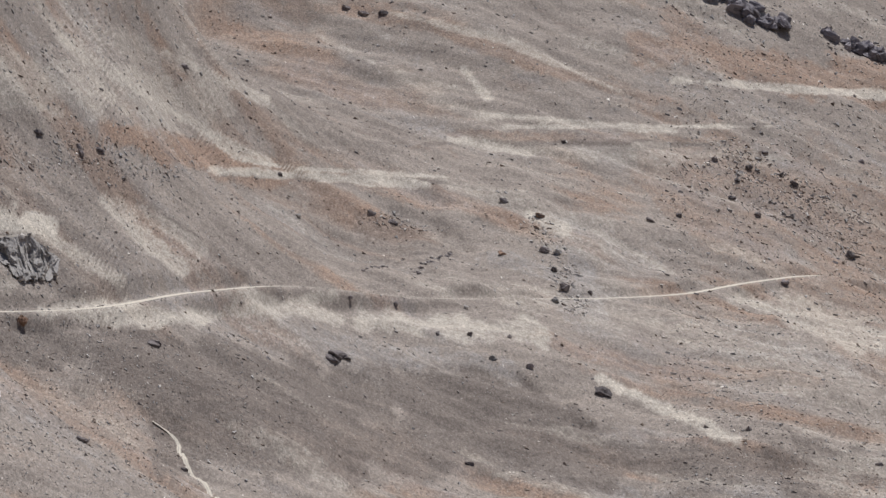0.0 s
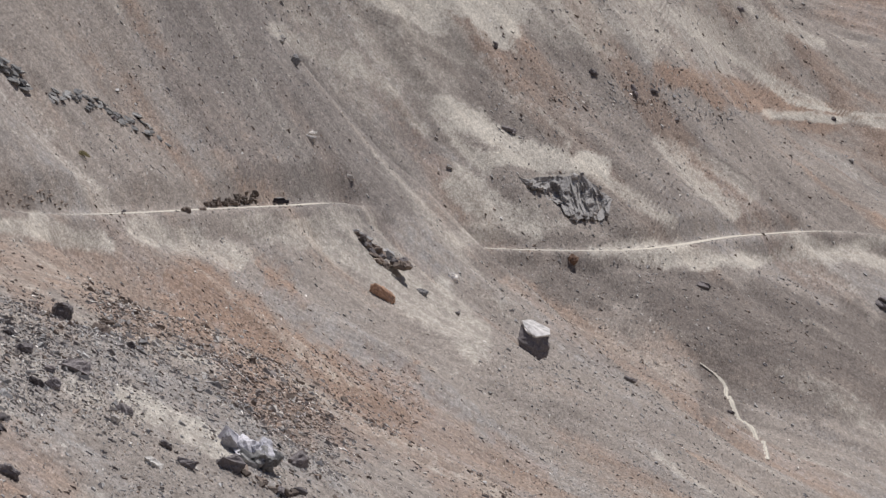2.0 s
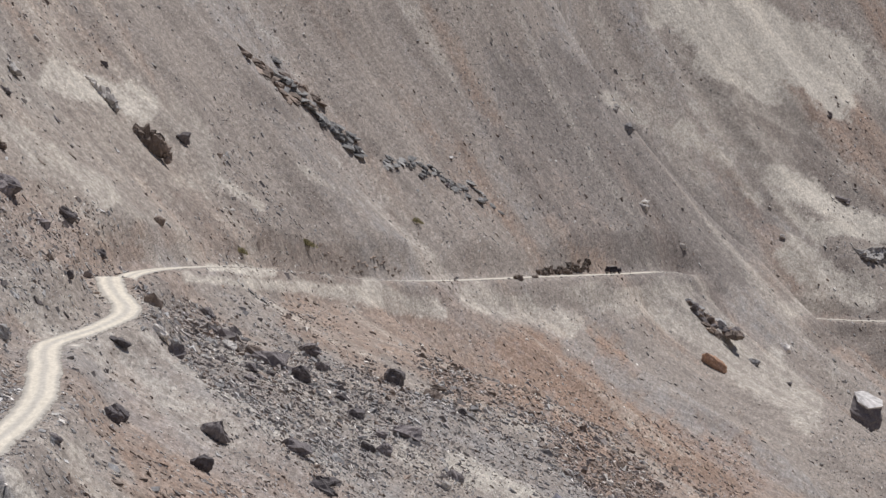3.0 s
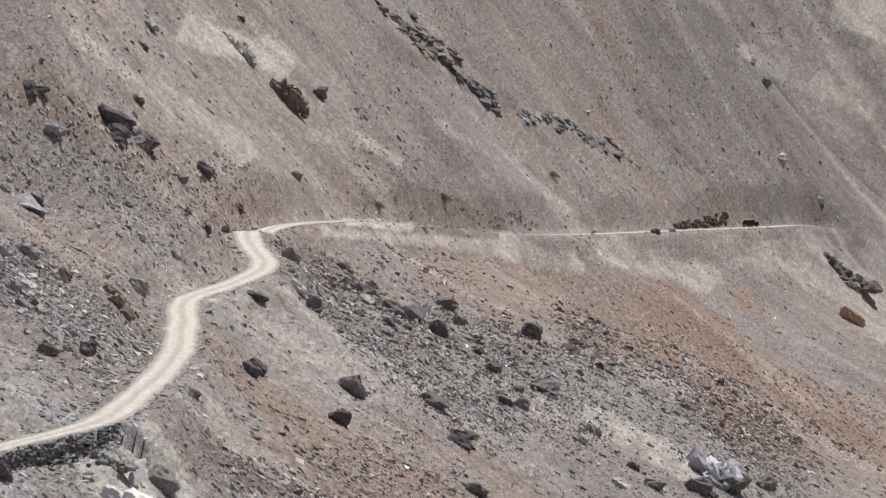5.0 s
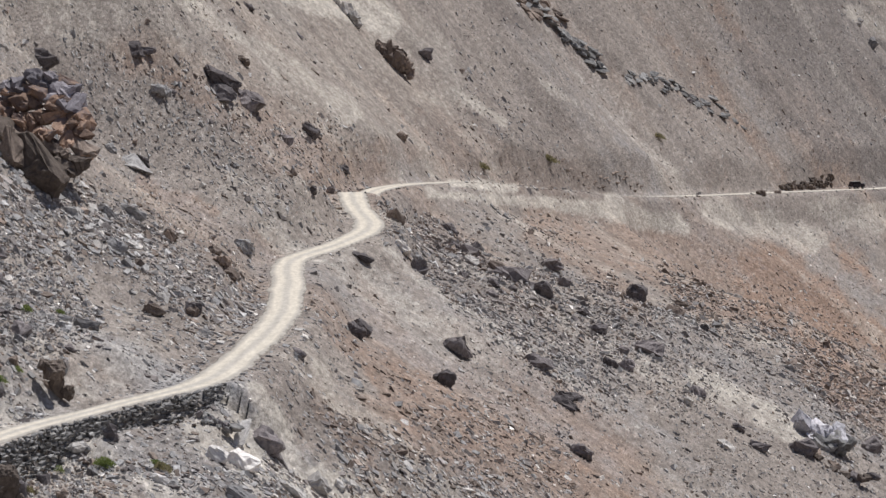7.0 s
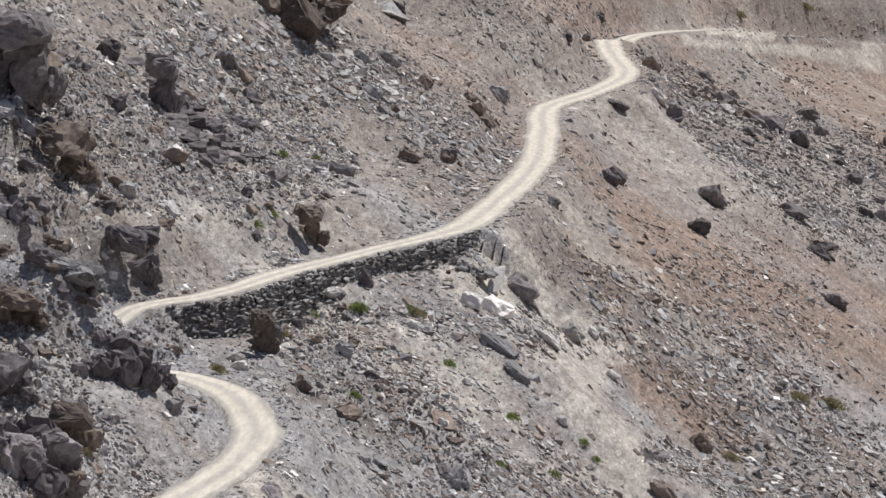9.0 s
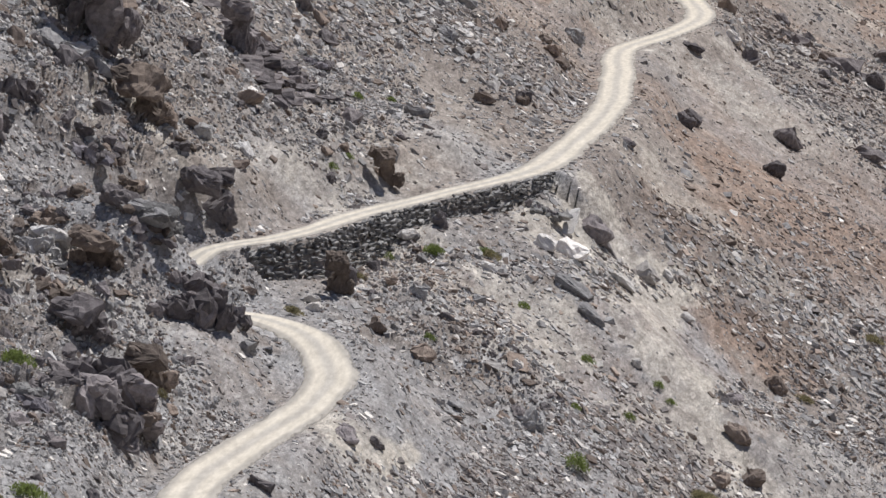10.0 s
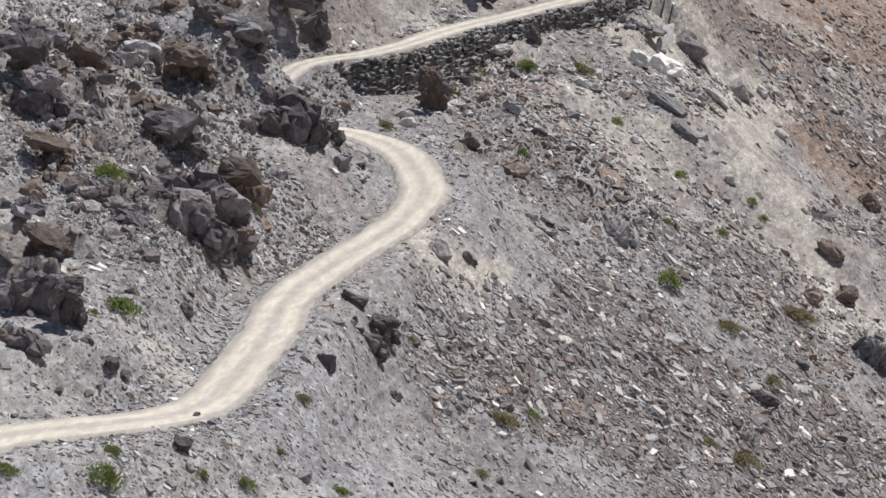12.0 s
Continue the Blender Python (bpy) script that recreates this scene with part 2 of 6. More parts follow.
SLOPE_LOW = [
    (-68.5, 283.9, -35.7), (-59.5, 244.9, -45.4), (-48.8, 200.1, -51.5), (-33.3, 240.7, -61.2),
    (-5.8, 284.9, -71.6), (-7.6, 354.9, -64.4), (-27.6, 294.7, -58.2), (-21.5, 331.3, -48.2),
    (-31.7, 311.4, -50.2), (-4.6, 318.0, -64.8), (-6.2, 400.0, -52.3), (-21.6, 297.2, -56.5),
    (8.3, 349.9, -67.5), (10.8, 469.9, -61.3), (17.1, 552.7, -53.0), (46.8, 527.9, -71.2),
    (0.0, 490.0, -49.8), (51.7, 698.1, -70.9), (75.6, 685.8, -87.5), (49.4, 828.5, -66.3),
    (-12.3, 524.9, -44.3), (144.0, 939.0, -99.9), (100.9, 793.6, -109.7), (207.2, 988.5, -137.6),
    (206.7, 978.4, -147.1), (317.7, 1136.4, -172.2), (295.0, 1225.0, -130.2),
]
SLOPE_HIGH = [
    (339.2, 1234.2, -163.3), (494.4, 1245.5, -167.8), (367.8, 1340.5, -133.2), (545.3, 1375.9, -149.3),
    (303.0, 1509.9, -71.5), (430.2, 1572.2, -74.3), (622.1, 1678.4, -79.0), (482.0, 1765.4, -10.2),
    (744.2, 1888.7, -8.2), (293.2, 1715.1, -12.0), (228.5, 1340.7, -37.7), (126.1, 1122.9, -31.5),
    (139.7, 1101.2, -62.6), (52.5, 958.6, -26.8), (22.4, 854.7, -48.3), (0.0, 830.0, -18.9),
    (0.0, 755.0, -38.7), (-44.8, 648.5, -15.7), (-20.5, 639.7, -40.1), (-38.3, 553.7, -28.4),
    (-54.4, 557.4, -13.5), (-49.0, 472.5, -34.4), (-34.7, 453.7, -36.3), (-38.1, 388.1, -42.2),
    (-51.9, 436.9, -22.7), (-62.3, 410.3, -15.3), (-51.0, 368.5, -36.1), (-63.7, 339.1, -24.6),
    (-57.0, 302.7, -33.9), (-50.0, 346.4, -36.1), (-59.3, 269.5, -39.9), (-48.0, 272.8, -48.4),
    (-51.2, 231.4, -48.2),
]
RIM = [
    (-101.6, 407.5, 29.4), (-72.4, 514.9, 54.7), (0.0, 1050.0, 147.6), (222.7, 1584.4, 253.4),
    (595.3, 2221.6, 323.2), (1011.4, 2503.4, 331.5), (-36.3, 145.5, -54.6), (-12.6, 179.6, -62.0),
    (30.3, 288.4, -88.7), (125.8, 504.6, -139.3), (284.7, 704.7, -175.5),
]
# unseen links; the dip lowers the road out of the camera's sight
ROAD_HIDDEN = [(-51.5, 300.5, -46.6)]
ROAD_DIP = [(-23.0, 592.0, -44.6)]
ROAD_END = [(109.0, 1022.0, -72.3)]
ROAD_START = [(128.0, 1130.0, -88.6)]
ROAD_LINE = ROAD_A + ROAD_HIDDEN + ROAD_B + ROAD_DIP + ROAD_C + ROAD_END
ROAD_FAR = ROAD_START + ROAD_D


def lattice(ix, iy, seed):
    h = (ix.astype(np.int64) * 374761393 + iy.astype(np.int64) * 668265263 + seed * 974711) & 0xFFFFFFFF
    h = ((h ^ (h >> 13)) * 1274126177) & 0xFFFFFFFF
    h = ((h ^ (h >> 16)) * 2246822519) & 0xFFFFFFFF
    return ((h ^ (h >> 15)) & 0xFFFFFF) / 0xFFFFFF


def lumps(x, y, seed):
    """Smooth noise from -1 to 1 with lumps one unit wide."""
    ix, iy = np.floor(x), np.floor(y)
    u, v = x - ix, y - iy
    u, v = u * u * u * (u * (u * 6 - 15) + 10), v * v * v * (v * (v * 6 - 15) + 10)
    a, b = lattice(ix, iy, seed), lattice(ix + 1, iy, seed)
    c, d = lattice(ix, iy + 1, seed), lattice(ix + 1, iy + 1, seed)
    return ((a * (1 - u) + b * u) * (1 - v) + (c * (1 - u) + d * u) * v) * 2 - 1


def fbm(x, y, seed, octaves=4, gain=0.5):
    total, amp = 0.0, 1.0
    for k in range(octaves):
        total = total + amp * lumps(x * 2**k + 17.3 * k, y * 2**k - 9.1 * k, seed + k)
        amp *= gain
    return total


def smooth(a, b, x):
    t = np.clip((x - a) / (b - a), 0, 1)
    return t * t * (3 - 2 * t)


def bearing_and_reach(x, y):
    return np.arctan2(x, y), np.log(np.hypot(x, y) + 1e-9)


class Slope:
    """A thin plate bent through the places fitted to the camera's view: rise over distance, as a function of bearing
    and log distance.
    """

    def __init__(self, firm, loose):
        p = np.array(firm + loose)
        self.a, self.q = bearing_and_reach(p[:, 0], p[:, 1])
        rise = p[:, 2] / np.hypot(p[:, 0], p[:, 1])
        n = len(p)
        k = self.kernel(self.a[:, None] - self.a, self.q[:, None] - self.q)
        k[np.arange(n), np.arange(n)] += np.r_[np.full(len(firm), 1e-5), np.full(len(loose), 2e-3)]
        base = np.stack([np.ones(n), self.a, self.q], 1)
        full = np.block([[k, base], [base.T, np.zeros((3, 3))]])
        w = np.linalg.solve(full, np.r_[rise, 0, 0, 0])
        self.w, self.c = w[:n], w[n:]

    def kernel(self, da, dq):
        r2 = da * da + dq * dq + 1e-12
        return 0.5 * r2 * np.log(r2)

    def rise(self, a, q):
        out = self.c[0] + self.c[1] * a + self.c[2] * q
        for ai, qi, wi in zip(self.a, self.q, self.w):
            out = out + wi * self.kernel(a - ai, q - qi)
        return out


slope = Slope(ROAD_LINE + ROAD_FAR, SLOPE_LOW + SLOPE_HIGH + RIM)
A_MIN, A_MAX = radians(-15.2), radians(23.6)
FALL = np.array([math.cos(radians(-30)), math.sin(radians(-30))])  # the way down the slope


def spline(points, step):
    """Points a step apart along a Catmull-Rom curve."""
    p = np.array(points, float)
    p = np.vstack([2 * p[0] - p[1], p, 2 * p[-1] - p[-2]])
    out = []
    for i in range(1, len(p) - 2):
        n = max(2, int(np.linalg.norm(p[i + 1] - p[i]) / step))
        t = (np.arange(n) / n)[:, None]
        # centripetal-like tangents
        d0, d1, d2 = (np.linalg.norm(p[k + 1] - p[k]) for k in (i - 1, i, i + 1))
        m1 = ((p[i] - p[i - 1]) / d0 * d1 + (p[i + 1] - p[i]) / d1 * d0) / (d0 + d1) * d1
        m2 = ((p[i + 1] - p[i]) / d1 * d2 + (p[i + 2] - p[i + 1]) / d2 * d1) / (d1 + d2) * d1
        h = (2 * t**3 - 3 * t**2 + 1, t**3 - 2 * t**2 + t, -2 * t**3 + 3 * t**2, t**3 - t**2)
        out.append(h[0] * p[i] + h[1] * m1 + h[2] * p[i + 1] + h[3] * m2)
    out.append(p[-2:-1])
    return np.vstack(out)


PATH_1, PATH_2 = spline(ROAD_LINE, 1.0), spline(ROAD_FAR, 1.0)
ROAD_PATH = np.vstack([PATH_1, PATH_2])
ROAD_HALF = 2.1


def relief(x, y):
    """Rills down the fall line, humps and rubble, in metres."""
    u, v = -x * FALL[1] + y * FALL[0], x * FALL[0] + y * FALL[1]
    d = np.hypot(x, y)
    far = smooth(350, 1300, d)
    z = (0.45 + 0.9 * far) * fbm(u / 14, v / 60, 3, 3)
    z = z + 0.16 * (1 - smooth(500, 900, d)) * fbm(u / 3.6, v / 15, 11, 2)
    z = z + (0.7 + 1.9 * far) * fbm(x / 34, y / 34, 21, 2)
    z = z + (0.12 + 0.5 * far) * fbm(x / 11, y / 11, 25, 2)
    z = z + 0.17 * (1 - smooth(420, 800, d)) * fbm(x / 2.6, y / 2.6, 31, 3, 0.65)
    z = z + 0.35 * smooth(420, 1300, d) * fbm(x / 8.5, y / 8.5, 37, 2, 0.5)
    return z


def blocks(u, v, seed):
    """Broken rock: every cell of a jittered lattice is one tilted, flat-topped block, 0 to 1 high."""
    iu, iv = np.floor(u), np.floor(v)
    share, out = np.full(u.shape, 1e-12), np.zeros(u.shape)
    for du in (-1, 0, 1):
        for dv in (-1, 0, 1):
            cu, cv = iu + du, iv + dv
            pu, pv = cu + lattice(cu, cv, seed), cv + lattice(cu, cv, seed + 1)
            far = (u - pu) ** 2 + (v - pv) ** 2
            tall = lattice(cu, cv, seed + 2) + (u - pu) * (lattice(cu, cv, seed + 3) - 0.5) + (v - pv) * (0.35 + lattice(cu, cv, seed + 4) * 0.5)
            w = np.exp(-24 * far)
            share, out = share + w, out + w * tall
    return out / share


def crag_parts(x, y):
    """Where bedrock breaks out: for each crag the places, how much of it, how high and how coarse it is there."""
    for cx, cy, along, across, high, size, seed in CRAGS:
        k = np.nonzero((np.abs(x - cx) < 1.5 * max(along, across)) & (np.abs(y - cy) < 1.5 * max(along, across)))[0]
        if not len(k):
            continue
        dx, dy = x[k] - cx, y[k] - cy
        v, u = dx * FALL[0] + dy * FALL[1], -dx * FALL[1] + dy * FALL[0]
        r = np.sqrt((v / along) ** 2 + (u / across) ** 2)
        w = 1 - smooth(0.5, 1.0, r + 0.3 * fbm(x[k] / 5, y[k] / 5, seed, 3))
        gather = smooth(-0.35, 0.3, fbm(x[k] / (2.6 * size), y[k] / (2.6 * size), seed + 9, 2))
        yield k, u, v, w * gather, w, high, size, seed


def crag_field(x, y):
    """Bedrock that breaks out of the slope in blocks and steps."""
    z = np.zeros_like(x)
    for k, u, v, bare, w, high, size, seed in crag_parts(x, y):
        bend = 0.25 * size * fbm(u / size, v / size, seed + 3, 2)
        rock = blocks((u + bend) / (1.3 * size), (v - bend) / size, seed + 5) + 0.4 * blocks((u + bend) / (0.45 * size), v / (0.35 * size), seed + 15)
        z[k] += 0.5 * high * (0.25 * w + 0.75 * bare) * rock
    for cx, cy, radius, high in SPURS:
        z = z + high * np.exp(-((x - cx) ** 2 + (y - cy) ** 2) / radius**2)
    return z


SPURS = [(-51.5, 288.5, 5.5, 4.2), (-55.0, 291.0, 6.0, 4.0)]
CRAGS = [  # middle, half length down and across the slope, height, size of the blocks
    (-60.0, 273.0, 13.0, 14.0, 2.3, 2.6, 61),
    (-49.5, 256.5, 5.5, 7.5, 2.6, 2.2, 63),
    (-55.5, 235.0, 6.0, 11.0, 2.4, 1.9, 65),
    (-60.0, 314.0, 8.0, 13.0, 2.2, 2.4, 67),
    (-63.5, 331.0, 9.0, 13.0, 2.8, 3.0, 69),
    (-55.0, 352.0, 6.0, 20.0, 1.3, 1.3, 71),
    (-56.0, 296.0, 7.0, 9.0, 2.0, 2.2, 73),
    (-30.0, 306.0, 8.0, 10.0, 0.9, 1.3, 75),
    (-44.5, 287.0, 3.5, 4.5, 2.2, 1.8, 77),
    (-53.0, 436.0, 8.0, 8.0, 1.6, 1.8, 79),
]

VIEW_R = np.array([0, 3, 10, 30, 60, 100, 150, 190, 260])
VIEW_Z = np.array([-1.7, -2.1, -6.5, -19, -35, -48, -55, -58, -64])


def natural_height(x, y):
    a, q = bearing_and_reach(x, y)
    d = np.hypot(x, y)
    ac = np.clip(a, A_MIN, A_MAX)
    z = d * slope.rise(ac, np.maximum(q, math.log(120)))
    z = z + smooth(120, 180, d) * (relief(x, y) + crag_field(x, y))
    near = np.interp(d, VIEW_R, VIEW_Z)
    z = near + (z - near) * smooth(140, 200, d)
    # hills all round, out of the pan
    off = np.maximum(a - A_MAX, A_MIN - a)
    ring = np.where(d < 150, np.interp(d, VIEW_R, VIEW_Z), -55 + 0.36 * (d - 150)) + 12 * smooth(100, 400, d) * fbm(x / 160, y / 160, 5, 4)
    behind = -1.7 + 0.42 * d + 6 * smooth(20, 200, d) * fbm(x / 60, y / 60, 9, 4)
    ring = ring + (behind - ring) * smooth(1.2, 2.2, np.abs(a))
    return z + (ring - z) * smooth(0.02, 0.5, off)


def road_distance(x, y):
    """Level distance to the road's centre line, and the nearest place along it."""
    best = np.full(x.shape, 1e9)
    index = np.zeros(x.shape, int)
    if x.size < 50:
        for n in range(x.size):
            dd = (ROAD_PATH[:, 0] - x[n]) ** 2 + (ROAD_PATH[:, 1] - y[n]) ** 2
            index[n] = np.argmin(dd)
            best[n] = dd[index[n]]
        return np.sqrt(best), index
    order = np.argsort(y)
    ys = y[order]
    for n, p in enumerate(ROAD_PATH):
        i, j = np.searchsorted(ys, p[1] - 12), np.searchsorted(ys, p[1] + 12)
        k = order[i:j]
        k = k[np.abs(x[k] - p[0]) < 12]
        dd = (x[k] - p[0]) ** 2 + (y[k] - p[1]) ** 2
        b = dd < best[k]
        best[k[b]], index[k[b]] = dd[b], n
    return np.sqrt(best), index


def nearest_on_road(x, y):
    return int(np.argmin((ROAD_PATH[:, 0] - x) ** 2 + (ROAD_PATH[:, 1] - y) ** 2))


ROAD_WAY = np.vstack([np.gradient(PATH_1[:, :2], axis=0), np.gradient(PATH_2[:, :2], axis=0)])
ROAD_WAY /= np.linalg.norm(ROAD_WAY, axis=1)[:, None]
WALL_FROM, WALL_TO = nearest_on_road(-48.5, 310.5), nearest_on_road(-28.0, 357.0)


def wall_drop(index):
    """How far the ground falls away below the road where the dry-stone wall holds it."""
    s = (index - WALL_FROM) / (WALL_TO - WALL_FROM)
    return np.where((s >= 0) & (s <= 1), np.interp(s, [0, 0.15, 0.38, 0.5, 0.62, 0.8, 0.9, 1], [2.2, 3.0, 2.8, 1.3, 1.2, 1.9, 1.5, 0.05]), 0.0)


def extra_half(y):
    """Extra half width, set to fit the camera's view: wider where the road first comes round the hill, narrower on the
    wall.
    """
    return 1.0 * (1 - smooth(219, 228, y)) - 0.55 * smooth(298, 308, y) * (1 - smooth(345, 362, y))


def height(x, y):
    x, y = np.asarray(x, float), np.asarray(y, float)
    z = natural_height(x, y)
    d, i = road_distance(x, y)
    zr = ROAD_PATH[i, 2]
    out = zr - 0.12 + (z - zr + 0.12) * smooth(ROAD_HALF + 0.4 + extra_half(y), ROAD_HALF + 5.5 + extra_half(y), d)
    right = (x - ROAD_PATH[i, 0]) * ROAD_WAY[i, 1] - (y - ROAD_PATH[i, 1]) * ROAD_WAY[i, 0]
    drop = wall_drop(i)
    below = np.minimum(zr - 0.25 - drop * np.clip((d - 2.2) / (0.36 * drop + 0.1), 0, 1) - 0.3 * np.maximum(d - 4, 0), z + 0.5)
    below = below + (out - below) * smooth(6, 10, d)
    return np.where((right > 0) & (drop > 0) & (d > 2.25) & (d < 10), np.minimum(out, below), out)


# ---- ground mesh ----
SEEN_A = [-14.6, -11.6, -9.6, -7.5, -6.0, 22.9]  # bearings, and the top of what the panning camera sees
SEEN_TOP = [-3.2, -3.2, -1.5, -0.5, 0.3, 0.3]
SEEN_B = [-14.6, -0.6, 0.8, 1.5, 3.5, 6.5, 22.9]
SEEN_LOW = [-14.6, -14.6, -12.8, -11.4, -9.5, -8.8, -8.8]
ROWS_NEAR, ROWS_FINE, ROWS_FAR = 44, 540, 34


def ground_grid():
    """Bearings, and for each of them its own distances: fine where the panning camera sees the slope."""
    fine_a = np.radians(np.arange(-14.6, 22.9, 0.054))
    rest_a = np.radians(np.linspace(22.9, 360 - 14.6, 110)[:-1])
    q = np.linspace(math.log(125), math.log(2650), 500)
    aa, qq = np.meshgrid(fine_a, q, indexing="ij")
    lift = np.maximum.accumulate(np.degrees(np.arctan(slope.rise(aa, qq))), axis=1) + np.arange(500) * 1e-6
    cols, ends = [], []
    for k, a in enumerate(np.degrees(fine_a)):
        q1, q2 = np.interp([np.interp(a, SEEN_B, SEEN_LOW), np.interp(a, SEEN_A, SEEN_TOP)], lift[k], q)
        ends.append((max(q1, math.log(150)), max(q2, q1 + 0.3)))
    ease = np.hanning(61) / np.hanning(61).sum()
    ends = np.array([np.convolve(np.pad(e, 30, mode="edge"), ease, mode="valid") for e in np.array(ends).T]).T
    for k, (q1, q2) in enumerate(ends):
        ql = np.linspace(q1, q2, 400)
        el = np.interp(ql, q, lift[k])
        even = 0.4 * (el - el[0]) / (el[-1] - el[0] + 1e-9) + 0.6 * np.linspace(0, 1, 400)
        mid = np.interp(np.linspace(0, 1, ROWS_FINE), even, ql)
        near = np.geomspace(0.05, math.exp(q1), ROWS_NEAR + 1)[:-1]
        cols.append(np.r_[near, np.exp(mid), np.geomspace(math.exp(q2), 9000, ROWS_FAR + 1)[1:]])
    cols = np.array(cols)
    f = np.linspace(0, 1, len(rest_a) + 1)[1:, None]
    rest = np.exp(np.log(cols[-1])[None] * (1 - f) + np.log(cols[0])[None] * f)
    return np.r_[fine_a, rest_a], np.vstack([cols, rest]), len(fine_a)


def mesh_from(name, co, faces, material, uvs=None):
    """A mesh from arrays; faces all of one size."""
    me = bpy.data.meshes.new(name)
    n = faces.shape[1]
    me.vertices.add(len(co))
    me.vertices.foreach_set("co", np.ascontiguousarray(co, np.float32).ravel())
    me.loops.add(faces.size)
    me.loops.foreach_set("vertex_index", np.ascontiguousarray(faces, np.int32).ravel())
    me.polygons.add(len(faces))
    me.polygons.foreach_set("loop_start", np.arange(0, faces.size, n, dtype=np.int32))
    me.polygons.foreach_set("loop_total", np.full(len(faces), n, np.int32))
    if uvs is not None:
        me.uv_layers.new(name="UVMap").data.foreach_set("uv", np.ascontiguousarray(uvs[faces.ravel()], np.float32).ravel())
    me.polygons.foreach_set("use_smooth", np.zeros(len(faces), bool))
    me.update(calc_edges=True)
    me.materials.append(material)
    return me


# bands of debris colour, laid by viewing angle to fit the camera's view
RUSTY_1 = [  # bearing, rise to bearing, rise in degrees; half width; strength
    (3.83, -5.46, 6.37, -6.74, 0.74, 0.85),
    (-1.8, -7.13, 1.33, -8.41, 0.98, 0.6),
    (10.53, -2.09, 12.82, -2.72, 0.23, 0.8),
    (11.67, -2.57, 14.62, -2.86, 0.07, 0.6),
    (14.59, -0.41, 18.45, -1.74, 0.13, 0.6),
    (18.27, -0.93, 21.61, -1.53, 0.33, 0.7),
    (18.67, -0.6, 19.5, -1.32, 0.33, 0.5),
    (19.12, -2.71, 21.66, -3.89, 0.9, 0.5),
    (15.43, -2.2, 19.52, -2.3, 0.11, 0.5),
    (10.56, -5.85, 14.67, -6.71, 0.49, 0.5),
    (9.01, -5.77, 11.38, -6.74, 0.25, 0.4),
    (20.54, -4.64, 21.7, -5.59, 0.25, 0.5),
    (2.96, -5.47, 8.63, -8.16, 0.57, 0.6),
    (5.98, -7.03, 8.63, -8.49, 0.49, 0.5),
    (11.37, -2.25, 13.09, -2.72, 0.16, 0.7),
]
RUSTY_2 = [  # bearing, rise to bearing, rise in degrees; half width; strength
    (-2.55, -8.89, -0.67, -9.67, 0.49, 0.65),
    (-2.89, -8.56, -2.05, -9.69, 0.33, 0.5),
    (-5.35, -2.13, -2.17, -4.01, 0.49, 0.5),
    (-2.82, -1.80, -0.04, -3.76, 0.49, 0.4),
    (1.9, -4.78, 8.07, -7.8, 0.45, 0.58),
    (0.54, -4.49, 6.37, -7.07, 0.49, 0.52),
    (-1.84, -6.13, 1.78, -7.92, 0.57, 0.35),
    (-4.38, -4.48, -2.99, -5.47, 0.25, 0.45),
    (-5.58, -1.95, -2.98, -3.59, 0.29, 0.45),
    (-1.84, -3.43, 0.95, -3.84, 0.21, 0.4),
    (-5.35, -3.98, -4.29, -4.4, 0.16, 0.6),
    (-3.03, -8.61, -1.2, -10.39, 0.57, 0.5),
    (-2.05, -6.31, 1.34, -9.06, 0.9, 0.45),
    (-3.29, -9.0, -1.2, -11.58, 0.74, 0.5),
]
RUSTY = RUSTY_1 + RUSTY_2
SANDY_1 = [  # bearing, rise to bearing, rise in degrees; half width; strength
    (-6.91, -7.62, -4.1, -9.59, 0.57, 0.5),
    (-7.31, -4.58, -5.46, -6.4, 0.74, 0.3),
    (5.76, -0.17, 8.2, -1.29, 0.46, 1.0),
    (-13.06, -7.65, -10.29, -9.08, 0.74, 0.4),
    (12.32, -2.48, 13.14, -2.64, 0.03, 0.9),
    (13.14, -2.64, 15.44, -2.79, 0.03, 0.7),
    (15.92, -1.88, 18.7, -2.15, 0.06, 0.7),
    (16.25, -2.07, 20.08, -2.09, 0.05, 0.7),
    (14.59, -0.41, 16.23, -0.81, 0.06, 0.6),
    (16.23, -0.81, 17.96, -1.59, 0.06, 0.6),
    (9.87, -0.72, 12.32, -2.4, 0.07, 0.7),
    (11.33, -0.94, 12.8, -1.66, 0.07, 0.6),
    (13.45, -0.67, 16.25, -2.1, 0.08, 0.4),
    (18.69, -1.41, 21.68, -1.65, 0.07, 0.8),
    (10.45, -3.07, 11.6, -4.12, 0.1, 0.6),
]
SANDY_2 = [  # bearing, rise to bearing, rise in degrees; half width; strength
    (17.08, -3.32, 18.65, -4.19, 0.07, 0.5),
    (-11.44, -8.38, -9.08, -10.37, 0.98, 0.3),
    (6.08, -1.68, 7.23, -2.41, 0.41, 0.35),
    (-2.62, -8.44, -2.28, -10.4, 0.33, 0.6),
    (-10.26, -5.79, -9.86, -6.28, 0.16, 0.8),
    (-9.86, -6.28, -6.25, -7.29, 0.49, 0.35),
    (7.53, -3.75, 8.6, -4.32, 0.25, 0.7),
    (10.64, -3.24, 11.55, -4.04, 0.16, 0.6),
    (-6.3, -1.05, -1.51, -2.53, 0.98, 0.38),
    (-4.43, -7.46, -2.45, -8.6, 0.57, 0.7),
    (-2.96, -9.07, -1.2, -11.58, 0.57, 0.35),
    (12.43, -4.52, 13.82, -4.84, 0.15, 0.6),
    (14.15, -4.83, 16.78, -5.04, 0.25, 0.7),
]
